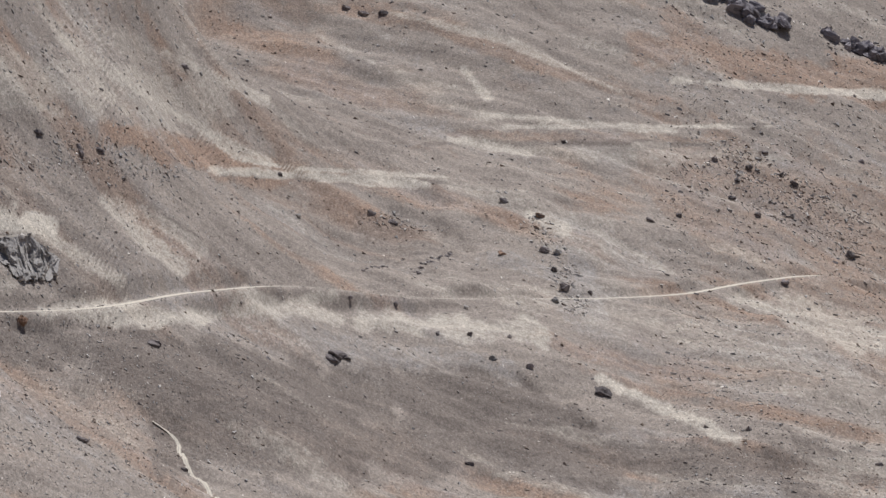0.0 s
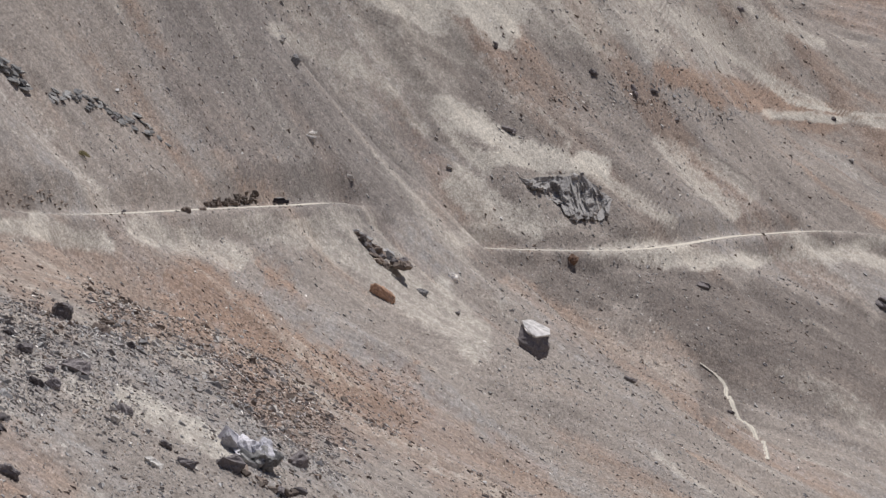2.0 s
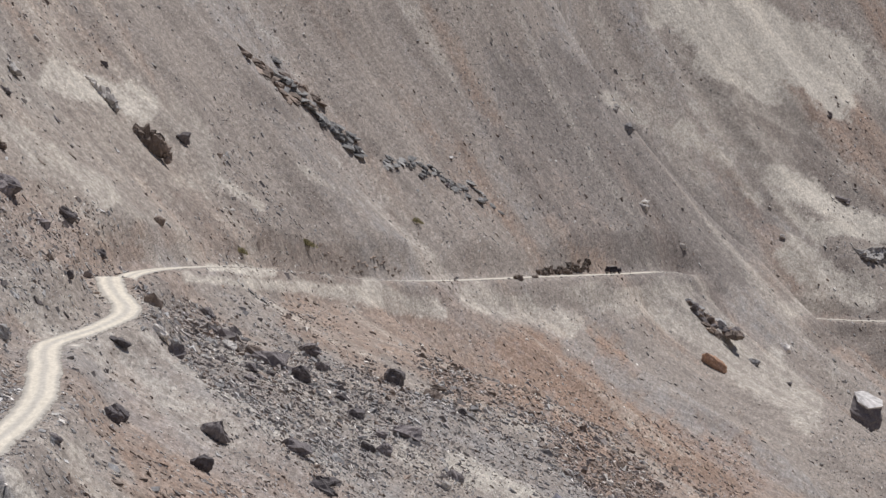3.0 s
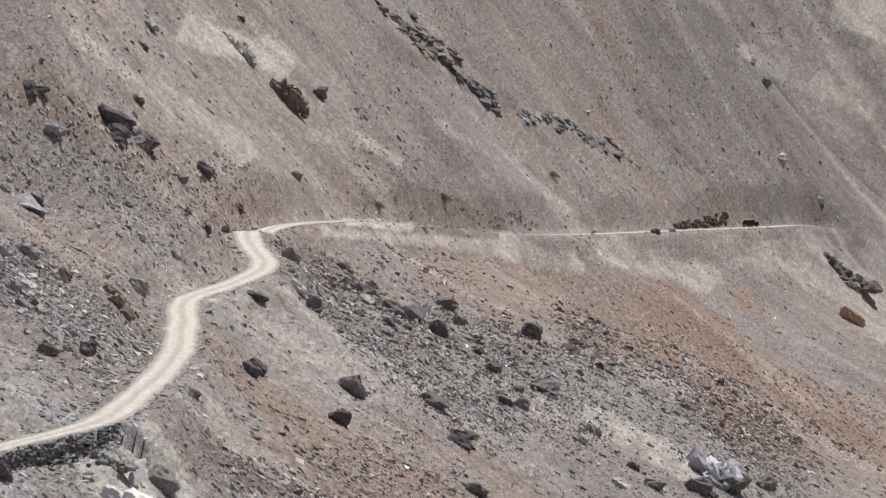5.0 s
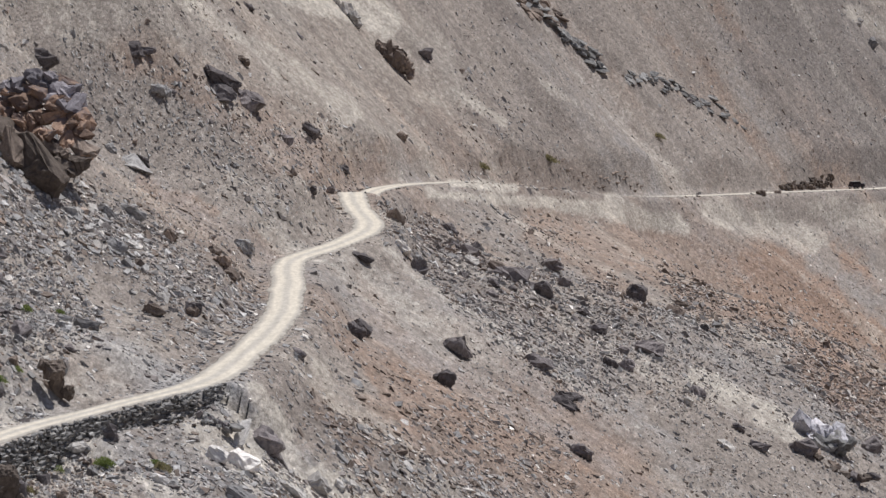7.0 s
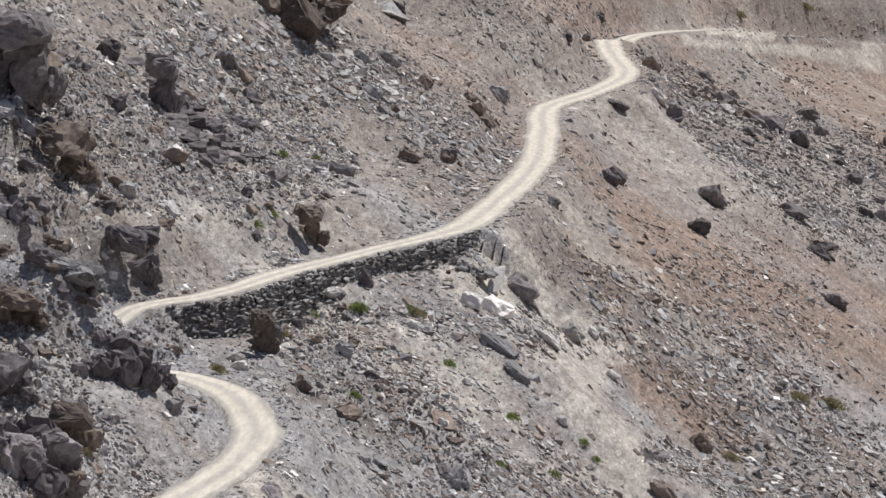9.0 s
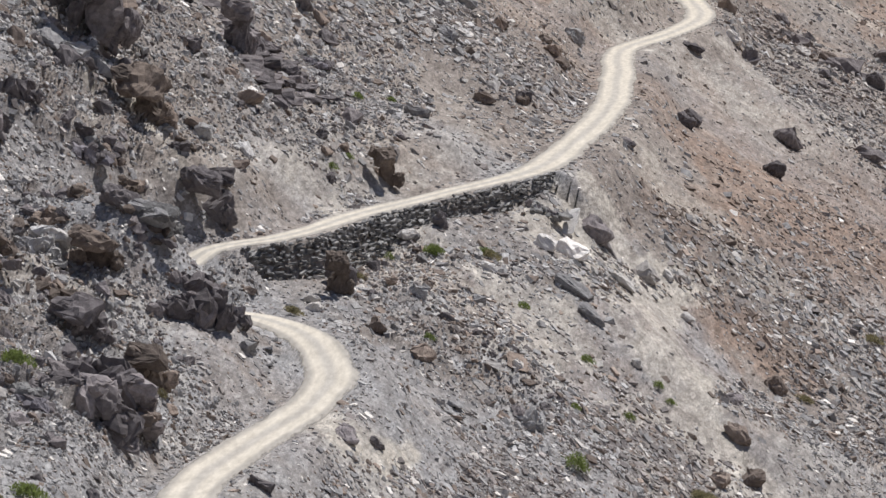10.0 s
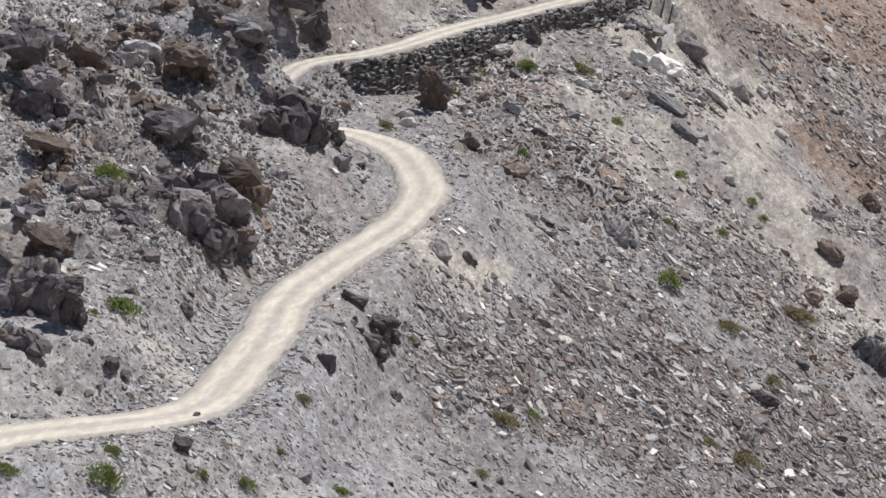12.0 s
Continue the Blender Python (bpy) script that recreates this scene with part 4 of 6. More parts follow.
def bank(x, y, wide, high, material, count, label, seed):
    """A steep earth bank, washed into upright flutes, under a pale crumbling bench."""
    rnd = random.Random(seed)
    rng = np.random.default_rng(seed)
    crag = new("eroded_bank")
    crag.matrix_world = pose(x, y, ground_at(x, y), 0, 0, 0)
    inv = np.array([x, y, ground_at(x, y)])
    n, rows = count * 18, 44
    f = np.linspace(0, 1, n)
    px = x + (f - 0.5) * wide
    rim = inv[2] + high * (0.95 - np.interp(f, [0, 0.7, 1], [0, 0.03, 0.6]) + 0.03 * fbm(f * 7, f * 0, seed, 3))
    tall = high * np.interp(f, [0, 0.08, 0.22, 0.4, 0.6, 0.75, 0.9, 1], [0.0, 0.15, 0.3, 0.65, 1.0, 0.9, 0.5, 0.02]) * (1 + 0.12 * fbm(f * count * 2, f * 0 + 5, seed, 3))
    # where the slope has a given height, column by column
    reach_y = np.linspace(y - 4 * high, y + 5 * high, 160)
    land = height(np.repeat(px, 160), np.tile(reach_y, n)).reshape(n, 160)
    land = np.maximum.accumulate(land, axis=1) + np.arange(160) * 1e-5

    def at_height(z):
        return np.array([np.interp(z[..., c], land[c], reach_y) for c in range(n)]).T

    def sheet(name, v, mat, text=""):
        g = np.stack(v, -1).reshape(-1, 3) - inv
        i, k = np.meshgrid(np.arange(n - 1), np.arange(len(v[0]) - 1))
        quad = np.stack([k * n + i, k * n + i + 1, (k + 1) * n + i + 1, (k + 1) * n + i], -1).reshape(-1, 4)
        ob = new(name, mesh_from(name, g, quad, mat))
        ob.parent = crag
        return tagged(ob, text) if text else ob

    w = np.linspace(-0.05, 1, rows)[:, None]
    fan = f[None] + 0.05 * (1 - w) * np.sin(f * 9 + seed)[None]
    flute = np.abs(fbm(fan * count * 0.9, w * 0.9 + 0 * fan, seed + 5, 2)) + 0.2 * fbm(fan * count * 3, w * 4 + 0 * fan, seed + 9, 4, 0.7)
    gz2 = (rim - tall)[None] + w * tall[None]
    low_y, top_y = at_height(rim - tall)[None], at_height(rim)[None]
    lean = top_y - low_y
    gx2 = px[None] + 0.02 * wide * fbm(fan * count * 2, w * 3 + 0 * fan, seed + 13, 2)
    gy2 = low_y - 0.04 * high - 0.12 * lean + lean * (0.7 * w + 0.28 * flute * np.sin(np.pi * np.clip(w * 0.85 + 0.15, 0, 1)))
    sheet("earth_face", [gx2, gy2, gz2], material)
    # the bench runs back into the slope
    back = np.linspace(0, 1, 12)[:, None]
    bx = gx2[-1][None] + 0 * back
    by = gy2[-1][None] + back * (0.75 * lean + 0.2 * high + 0.3)
    bz = rim[None] + 0.02 * high * back * fbm(fan[:12] * count * 3, back * 4 + 0 * fan[:12], seed + 17, 3) + back * 0.02 * high
    sheet("ledge", [bx, by, bz], PALE_EARTH, "pale crumbling ledge")
    for k in range(count * 4):
        i = rnd.randrange(n // 12, n - n // 12)
        size = high * rnd.uniform(0.06, 0.16)
        j = rnd.choice((1, 2, rows - 1, rnd.randrange(rows)))
        at = Vector((float(gx2[j, i]), float(gy2[j, i]), float(gz2[j, i]))) - Vector(inv)
        bm = bmesh.new()
        add_hull(bm, [p + at for p in hull_points(rnd, 14, (size * 1.6, size * 1.3, size), 0.5)])
        worn(bm, rnd, 0.1 * size)
        part("rock_block", bm, material, crag)
    return tagged(crag, label, "earth bank")


def great_block(x, y, wide, high, material, label, seed):
    """One huge block: a slab tipped down the slope that juts out over its hollowed body."""
    rnd = random.Random(seed)
    rock = new("great_boulder")
    rock.matrix_world = pose(x, y + wide * 0.2, ground_at(x, y) - 0.03 * high, 0, 0, rnd.uniform(-15, 10))
    lumps = [(0, -0.06, 0.74, 1.0, 0.72, 0.46), (-0.24, -0.02, 0.86, 0.5, 0.5, 0.32), (0.03, 0.22, 0.28, 0.84, 0.5, 0.95), (-0.3, 0.22, 0.2, 0.36, 0.4, 0.6), (0.34, 0.18, 0.16, 0.36, 0.4, 0.5)]
    for k, (px, py, pz, sx, sy, sz) in enumerate(lumps):
        bm = bmesh.new()
        turn = Euler((rnd.uniform(0.25, 0.45) if k < 2 else rnd.uniform(-0.1, 0.1), rnd.uniform(0.05, 0.25), rnd.uniform(-0.35, 0.35))).to_matrix()
        at = Vector((px * wide, py * wide, pz * high))
        add_hull(bm, [turn @ p + at for p in hull_points(rnd, 22, (sx * wide, sy * wide, sz * high), rnd.uniform(0.25, 0.6))])
        worn(bm, rnd, 0.12 * min(sx * wide, sz * high), 4)
        if k < 2:
            part("brow_slab", bm, material, rock)
        else:
            # pale blocks get a dark body in place of the shade beneath
            part("rock_block", bm, DARK_ROCK if material in (SLAB_ROCK, VIOLET_ROCK) else material, rock)
    return tagged(rock, label, "boulder")


def lie(x, y, lay=0.0, tilt=0.0):
    """The turn of a stone that lies on the slope, its length down the fall line; lay and tilt in degrees."""
    h = height(np.array([x - 1.5, x + 1.5, x, x]), np.array([y, y, y - 1.5, y + 1.5]))
    up = Vector((-(h[1] - h[0]) / 3, -(h[3] - h[2]) / 3, 1.0)).normalized()
    fore = Vector((FALL[0], FALL[1], 0))
    fore = (fore - up * fore.dot(up)).normalized()
    m = Matrix((fore, up.cross(fore), up)).transposed().to_4x4()
    return m @ pose(0, 0, 0, 0, tilt, lay)


def slab_rock(x, y, size, lay, tilt, material, label, seed, up=0.2, category="rock slab"):
    """A split slab with broken corners, lying down the slope."""
    rnd = random.Random(seed)
    bm = bmesh.new()
    add_hull(bm, [p * 1.12 for p in hull_points(rnd, 24, size, 0.9)])
    worn(bm, rnd, 0.11 * min(size), 3)
    ob = part("slab_rock", bm, material)
    ob.matrix_world = Matrix.Translation((x, y, ground_at(x, y) + up * size[2])) @ lie(x, y, lay, tilt)
    return tagged(ob, label, category, "slabs on the slope")


def rock_mass(x, y, wide, rise, count, size, materials, label, seed, lean=0.3, stand=0.0, category="rock outcrop"):
    """A broken mass of bedrock that climbs the slope from its foot: jagged blocks wedged together.
    materials: from the foot to the top; stand: how much steeper than the slope it rises."""
    rnd = random.Random(seed)
    mass = new("rock_outcrop")
    origin = Vector((x, y, ground_at(x, y)))
    mass.matrix_world = Matrix.Translation(origin)
    for k in range(count):
        a, f = rnd.uniform(-1, 1), (k + rnd.random()) / count
        px = x + (a * 0.5 * (1 - 0.35 * abs(2 * f - 1)) - lean * (f - 0.5)) * wide
        py = y + f * rise * (1.25 - 0.8 * stand)
        sx, sy, sz = size * rnd.uniform(0.6, 1.5), size * rnd.uniform(0.6, 1.1) * (1 + stand), size * rnd.uniform(0.5, 1.0)
        top = ground_at(px, py) + sz * rnd.uniform(0.05, 0.4)
        at = Vector((px, py, max(top, origin.z + f * rise * stand * (1 - 0.15 * abs(a))))) - origin
        turn = Euler((rnd.uniform(0.05, 0.5), rnd.uniform(0.1, 0.6), rnd.uniform(-0.6, 0.6))).to_matrix()
        bm = bmesh.new()
        add_hull(bm, [turn @ p + at for p in hull_points(rnd, 15, (sx, sy, sz), rnd.uniform(0.5, 1.0))])
        worn(bm, rnd, 0.10 * min(sx, sy, sz), 2)
        level = int((f + rnd.gauss(0, 0.12)) * len(materials))
        part("rock_block", bm, materials[min(max(level, 0), len(materials) - 1)], mass)
    return tagged(mass, label, category)


def tipped_block(x, y, scale, material, label, seed):
    """A huge split block: a smooth face tipped towards the valley over a deep undercut, whose shade is put into dark
    rock.
    """
    rnd = random.Random(seed)
    rock = new("great_boulder")
    rock.matrix_world = pose(x, y, ground_at(x, y) + 0.05 * scale, 0, 0, 0) @ Matrix.Scale(scale, 4)
    face = [(-0.32, 0.30, 1.0), (0.0, 0.46, 1.0), (0.52, 0.16, 0.76), (0.48, -0.16, 0.60), (0.02, -0.26, 0.56), (-0.26, -0.02, 0.74)]
    under = [(-0.34, 0.3, 0.9), (-0.52, -0.1, 0.5), (-0.5, -0.2, 0.2), (0.46, -0.1, 0.55), (0.02, -0.22, 0.5), (0.3, -0.34, 0.2), (-0.1, -0.4, 0.1), (0.0, 0.5, 0.85), (-0.42, -0.3, -0.12), (0.05, -0.42, -0.2), (0.40, -0.3, -0.02), (0.4, 0.5, 0.0), (-0.3, 0.5, 0.0)]
    for name, points, text in (("brow_slab", face + [(p[0] * 0.95, p[1] + 0.10, p[2] - 0.09) for p in face], "pale smooth tipped face"), ("rock_block", under, "")):
        bm = bmesh.new()
        add_hull(bm, [Vector(p) for p in points])
        worn(bm, rnd, 0.02 if name == "brow_slab" else 0.05, 4)
        # the undercut's shade is coloured in: its body is dark rock
        part(name, bm, material if name == "brow_slab" else DARK_ROCK, rock, text)
    return tagged(rock, label, "boulder")


def shrub(x, y, wide, high, material, seed):
    """A low, ragged cushion of very many thin leaves, longer down the slope."""
    rnd = random.Random(seed)
    wide, high = wide * 1.4, high * 1.0
    bm = bmesh.new()
    for _ in range(900):
        a, r = rnd.uniform(0, 6.283), math.sqrt(rnd.random())
        lump = 0.62 + 0.38 * math.sin(a * 3 + seed) * math.cos(a * 2 - seed)
        q = math.cos(a) * r * wide * 0.55 * lump
        p = Vector((q, math.sin(a) * r * wide * 0.5 * lump, high * 0.7 * math.sqrt(max(0.0, 1 - r * r)) * rnd.uniform(0.2, 1.0) - 0.3 * q))
        up = Vector((rnd.gauss(0.1, 0.5), rnd.gauss(0, 0.5), rnd.uniform(0.4, 1.0))).normalized()
        side = up.cross(Vector((rnd.uniform(-1, 1), rnd.uniform(-1, 1), rnd.uniform(-1, 1)))).normalized()
        n, w = wide * rnd.uniform(0.05, 0.13), wide * rnd.uniform(0.008, 0.018)
        vs = [bm.verts.new(v) for v in (p - side * w * 0.5, p + up * n * 0.5 + side * w, p + up * n, p + up * n * 0.5 - side * w)]
        bm.faces.new(vs)
    ob = part("shrub", bm, material)
    ob.matrix_world = pose(x, y, ground_at(x, y) + 0.02)
    kind = "small green cushion shrub between the stones" if material is GREEN_LEAF else "small dry olive shrub between the stones"
    return tagged(ob, kind, "shrub", "shrubs on the slope")


# some dark boulders stand for shade alone; sizes of others include their shadow
DARK_LABEL = "dark weathered angular boulder lying on the scree"
GREY_LABEL = "grey angular rock slab lying on the scree"
BROWN_LABEL = "brown weathered boulder lying on the scree"
PALE_LABEL = "pale sunlit rock lying on the scree"
RUST_LABEL = "rust-red boulder lying on the scree"
boulder(-37.1, 502.5, (5.6, 4.1, 3.2), DARK_ROCK, DARK_LABEL, 101)
boulder(-33.6, 509.6, (4.9, 3.6, 2.6), DARK_ROCK, DARK_LABEL, 102)
boulder(-31.8, 622.9, (3.3, 2.4, 2.7), DARK_ROCK, DARK_LABEL, 103)
boulder(-45.7, 491.0, (3.2, 2.4, 1.3), DARK_ROCK, DARK_LABEL, 104)
boulder(-43.7, 487.2, (2.6, 1.9, 1.8), GREY_ROCK, GREY_LABEL, 105)
boulder(-56.0, 471.3, (4.4, 3.2, 2.7), DARK_ROCK, DARK_LABEL, 106)
boulder(-32.0, 395.0, (2.1, 1.5, 1.7), DARK_ROCK, DARK_LABEL, 107)
boulder(-35.6, 391.6, (2.2, 1.6, 1.6), BROWN_ROCK, BROWN_LABEL, 108)
boulder(-31.4, 462.6, (3.1, 2.3, 2.2), GREY_ROCK, GREY_LABEL, 109)
boulder(-36.3, 419.5, (2.2, 1.6, 1.8), BROWN_ROCK, BROWN_LABEL, 110)
boulder(-44.7, 471.9, (4.4, 3.2, 1.8), GREY_ROCK, GREY_LABEL, 111)
boulder(-40.3, 417.7, (3.9, 2.9, 1.8), GREY_ROCK, GREY_LABEL, 112)
boulder(-34.9, 395.8, (2.4, 1.8, 1.0), PALE_ROCK, PALE_LABEL, 113)
boulder(-16.3, 431.0, (3.3, 2.5, 2.5), DARK_ROCK, DARK_LABEL, 114)
boulder(-11.6, 495.9, (2.6, 1.9, 2.8), DARK_ROCK, DARK_LABEL, 115)
boulder(55.6, 878.0, (2.6, 1.9, 1.8), BROWN_ROCK, BROWN_LABEL, 116)
boulder(60.3, 892.0, (2.4, 1.8, 1.5), BROWN_ROCK, BROWN_LABEL, 117)
boulder(17.2, 556.7, (4.7, 3.5, 4.0), DARK_ROCK, DARK_LABEL, 118)
boulder(6.6, 644.5, (4.5, 3.3, 3.2), DARK_ROCK, DARK_LABEL, 119)
boulder(4.3, 532.9, (3.7, 2.7, 3.2), DARK_ROCK, DARK_LABEL, 120)
boulder(7.5, 547.1, (2.2, 1.6, 2.0), DARK_ROCK, DARK_LABEL, 121)
boulder(11.7, 522.4, (2.7, 2.0, 2.2), DARK_ROCK, DARK_LABEL, 122)
boulder(9.9, 528.7, (2.4, 1.8, 1.8), DARK_ROCK, DARK_LABEL, 123)
boulder(-6.3, 463.7, (3.7, 2.8, 3.7), DARK_ROCK, DARK_LABEL, 124)
boulder(3.5, 476.3, (4.4, 3.3, 2.4), DARK_ROCK, DARK_LABEL, 125)
boulder(14.9, 504.1, (2.5, 1.8, 2.2), DARK_ROCK, DARK_LABEL, 126)
boulder(14.8, 514.4, (2.1, 1.5, 1.5), DARK_ROCK, DARK_LABEL, 127)
boulder(27.5, 659.9, (4.1, 3.0, 1.9), BROWN_ROCK, BROWN_LABEL, 128)
boulder(27.0, 548.0, (1.5, 1.1, 1.3), DARK_ROCK, DARK_LABEL, 129)
boulder(-9.9, 632.9, (3.9, 2.9, 2.2), DARK_ROCK, DARK_LABEL, 130)
boulder(24.2, 508.4, (2.7, 2.0, 1.9), DARK_ROCK, DARK_LABEL, 131)
boulder(22.5, 499.8, (1.7, 1.3, 1.7), PALE_ROCK, PALE_LABEL, 132)
boulder(7.9, 435.8, (2.8, 2.1, 1.9), DARK_ROCK, DARK_LABEL, 133)
boulder(-13.8, 498.2, (2.6, 1.9, 2.0), PALE_ROCK, PALE_LABEL, 134)
boulder(48.7, 528.5, (3.9, 2.9, 3.9), DARK_ROCK, DARK_LABEL, 135)
boulder(37.6, 507.3, (4.1, 3.0, 3.0), DARK_ROCK, DARK_LABEL, 136)
boulder(31.6, 495.7, (3.1, 2.3, 2.6), DARK_ROCK, DARK_LABEL, 137)
boulder(28.8, 500.1, (2.0, 1.5, 1.6), DARK_ROCK, DARK_LABEL, 138)
boulder(26.8, 489.1, (2.7, 2.0, 1.5), PALE_ROCK, PALE_LABEL, 139)
boulder(6.4, 466.2, (3.7, 2.8, 1.5), DARK_ROCK, DARK_LABEL, 140)
boulder(-7.4, 432.1, (2.8, 2.1, 3.1), DARK_ROCK, DARK_LABEL, 141)
boulder(-5.3, 538.4, (2.5, 1.8, 1.1), PALE_ROCK, PALE_LABEL, 142)
boulder(-11.8, 502.4, (2.3, 1.7, 2.4), GREY_ROCK, GREY_LABEL, 143)
boulder(-18.1, 479.4, (3.3, 2.4, 1.3), DARK_ROCK, DARK_LABEL, 144)
boulder(18.4, 521.1, (4.8, 3.6, 2.2), DARK_ROCK, DARK_LABEL, 145)
boulder(-2.5, 510.7, (2.4, 1.7, 1.3), DARK_ROCK, DARK_LABEL, 146)
boulder(12.7, 501.4, (2.2, 1.6, 1.4), DARK_ROCK, DARK_LABEL, 147)
boulder(-16.7, 424.9, (2.6, 1.9, 2.1), DARK_ROCK, DARK_LABEL, 148)
boulder(-20.6, 383.0, (2.4, 1.8, 1.0), DARK_ROCK, DARK_LABEL, 149)
boulder(-46.7, 489.2, (3.2, 2.4, 1.7), DARK_ROCK, DARK_LABEL, 150)
boulder(-37.2, 502.7, (2.8, 2.1, 2.0), DARK_ROCK, DARK_LABEL, 151)
boulder(-36.8, 499.6, (4.6, 3.4, 1.9), DARK_ROCK, DARK_LABEL, 152)
boulder(-33.9, 508.0, (3.6, 2.7, 2.6), DARK_ROCK, DARK_LABEL, 153)
boulder(-32.0, 624.0, (2.9, 2.1, 2.3), DARK_ROCK, DARK_LABEL, 154)
boulder(-29.2, 511.7, (2.1, 1.5, 1.6), DARK_ROCK, DARK_LABEL, 155)
boulder(-18.8, 677.5, (2.5, 1.9, 1.9), BROWN_ROCK, BROWN_LABEL, 156)
boulder(-26.5, 629.4, (2.5, 1.9, 1.6), DARK_ROCK, DARK_LABEL, 157)
boulder(-31.4, 462.8, (2.7, 2.0, 2.4), GREY_ROCK, GREY_LABEL, 158)
boulder(-32.2, 429.5, (2.1, 1.6, 1.6), BROWN_ROCK, BROWN_LABEL, 159)
boulder(-30.4, 424.9, (2.9, 2.1, 1.3), BROWN_ROCK, BROWN_LABEL, 160)
boulder(-36.5, 419.8, (1.4, 1.1, 1.9), BROWN_ROCK, BROWN_LABEL, 161)
boulder(-31.9, 394.7, (2.0, 1.4, 1.9), DARK_ROCK, DARK_LABEL, 162)
boulder(-35.6, 392.0, (1.9, 1.4, 1.5), DARK_ROCK, DARK_LABEL, 163)
boulder(-42.2, 412.7, (2.3, 1.7, 1.7), GREY_ROCK, GREY_LABEL, 164)
boulder(-44.3, 473.2, (2.3, 1.7, 2.2), DARK_ROCK, DARK_LABEL, 165)
boulder(-47.8, 471.4, (2.0, 1.5, 1.5), GREY_ROCK, GREY_LABEL, 166)
boulder(-43.1, 488.1, (2.4, 1.8, 1.5), GREY_ROCK, GREY_LABEL, 167)
boulder(-42.2, 623.3, (2.5, 1.9, 1.8), BROWN_ROCK, BROWN_LABEL, 168)
boulder(-16.5, 751.9, (3.7, 2.7, 3.0), DARK_ROCK, DARK_LABEL, 169)
boulder(-43.8, 679.8, (3.1, 2.3, 3.1), PALE_ROCK, PALE_LABEL, 170)
boulder(-31.2, 748.9, (2.4, 1.8, 1.2), DARK_ROCK, DARK_LABEL, 171)
boulder(93.6, 1068.8, (2.6, 2.0, 1.7), PALE_ROCK, PALE_LABEL, 172)
boulder(96.1, 1058.6, (3.7, 2.7, 4.4), GREY_ROCK, GREY_LABEL, 173)
boulder(97.7, 1026.7, (3.1, 2.3, 2.6), PALE_ROCK, PALE_LABEL, 174)
boulder(-25.4, 557.0, (1.7, 1.3, 2.1), DARK_ROCK, DARK_LABEL, 175)
boulder(-25.4, 502.4, (2.0, 1.5, 1.4), DARK_ROCK, DARK_LABEL, 176)
boulder(-36.4, 681.3, (2.7, 2.0, 1.1), DARK_ROCK, DARK_LABEL, 177)
boulder(-43.7, 657.6, (3.0, 2.3, 1.2), DARK_ROCK, DARK_LABEL, 178)
boulder(-40.0, 313.1, (3.0, 2.2, 3.3), DARK_ROCK, DARK_LABEL, 179)
boulder(-34.1, 334.3, (1.8, 1.3, 2.3), DARK_ROCK, DARK_LABEL, 180)
boulder(-36.0, 304.1, (1.9, 1.4, 2.2), BROWN_ROCK, BROWN_LABEL, 192)
boulder(-32.2, 302.2, (2.2, 1.7, 1.6), BROWN_ROCK, BROWN_LABEL, 193)
boulder(-24.0, 301.3, (2.0, 1.5, 2.2), GREY_ROCK, GREY_LABEL, 194)
boulder(-22.7, 301.3, (1.4, 1.0, 1.3), GREY_ROCK, GREY_LABEL, 195)
boulder(-25.3, 308.8, (1.4, 1.1, 1.1), PALE_ROCK, PALE_LABEL, 196)
boulder(-31.9, 394.0, (1.9, 1.4, 1.5), BROWN_ROCK, BROWN_LABEL, 197)
boulder(-31.3, 463.4, (3.0, 2.2, 2.1), GREY_ROCK, GREY_LABEL, 198)
boulder(-31.1, 425.9, (2.9, 2.1, 2.2), BROWN_ROCK, BROWN_LABEL, 199)
boulder(-36.3, 418.3, (1.4, 1.1, 1.7), BROWN_ROCK, BROWN_LABEL, 200)
boulder(-35.4, 391.8, (1.9, 1.4, 1.2), BROWN_ROCK, BROWN_LABEL, 201)
boulder(-51.2, 338.4, (2.6, 2.0, 2.3), BROWN_ROCK, BROWN_LABEL, 202)
boulder(-50.8, 288.1, (4.1, 3.1, 2.1), GREY_ROCK, GREY_LABEL, 203)
boulder(-56.9, 283.8, (2.0, 1.5, 1.6), PALE_ROCK, PALE_LABEL, 204)
boulder(7.9, 436.2, (2.6, 1.9, 1.9), DARK_ROCK, DARK_LABEL, 205)
boulder(-29.2, 319.9, (1.6, 1.2, 1.2), GREY_ROCK, GREY_LABEL, 207)
boulder(-29.3, 290.1, (1.3, 1.0, 0.9), PALE_ROCK, PALE_LABEL, 208)
boulder(-41.4, 306.5, (1.6, 1.2, 1.1), PALE_ROCK, PALE_LABEL, 209)
boulder(-42.4, 302.4, (1.3, 1.0, 1.0), GREY_ROCK, GREY_LABEL, 210)
boulder(-8.8, 329.6, (2.0, 1.5, 0.9), DARK_ROCK, DARK_LABEL, 211)
boulder(6.8, 469.4, (4.3, 3.2, 1.8), DARK_ROCK, DARK_LABEL, 212)
boulder(-16.6, 323.8, (1.2, 0.9, 1.0), PALE_ROCK, PALE_LABEL, 213)
boulder(-53.4, 288.3, (3.2, 2.3, 1.7), DARK_ROCK, DARK_LABEL, 214)
boulder(-59.7, 307.8, (2.9, 2.1, 2.2), DARK_ROCK, DARK_LABEL, 215)
boulder(-50.0, 323.4, (2.5, 1.9, 2.1), BROWN_ROCK, BROWN_LABEL, 216)
boulder(-50.6, 318.5, (3.0, 2.2, 1.8), DARK_ROCK, DARK_LABEL, 217)
boulder(-45.4, 342.4, (1.6, 1.2, 1.3), DARK_ROCK, DARK_LABEL, 218)
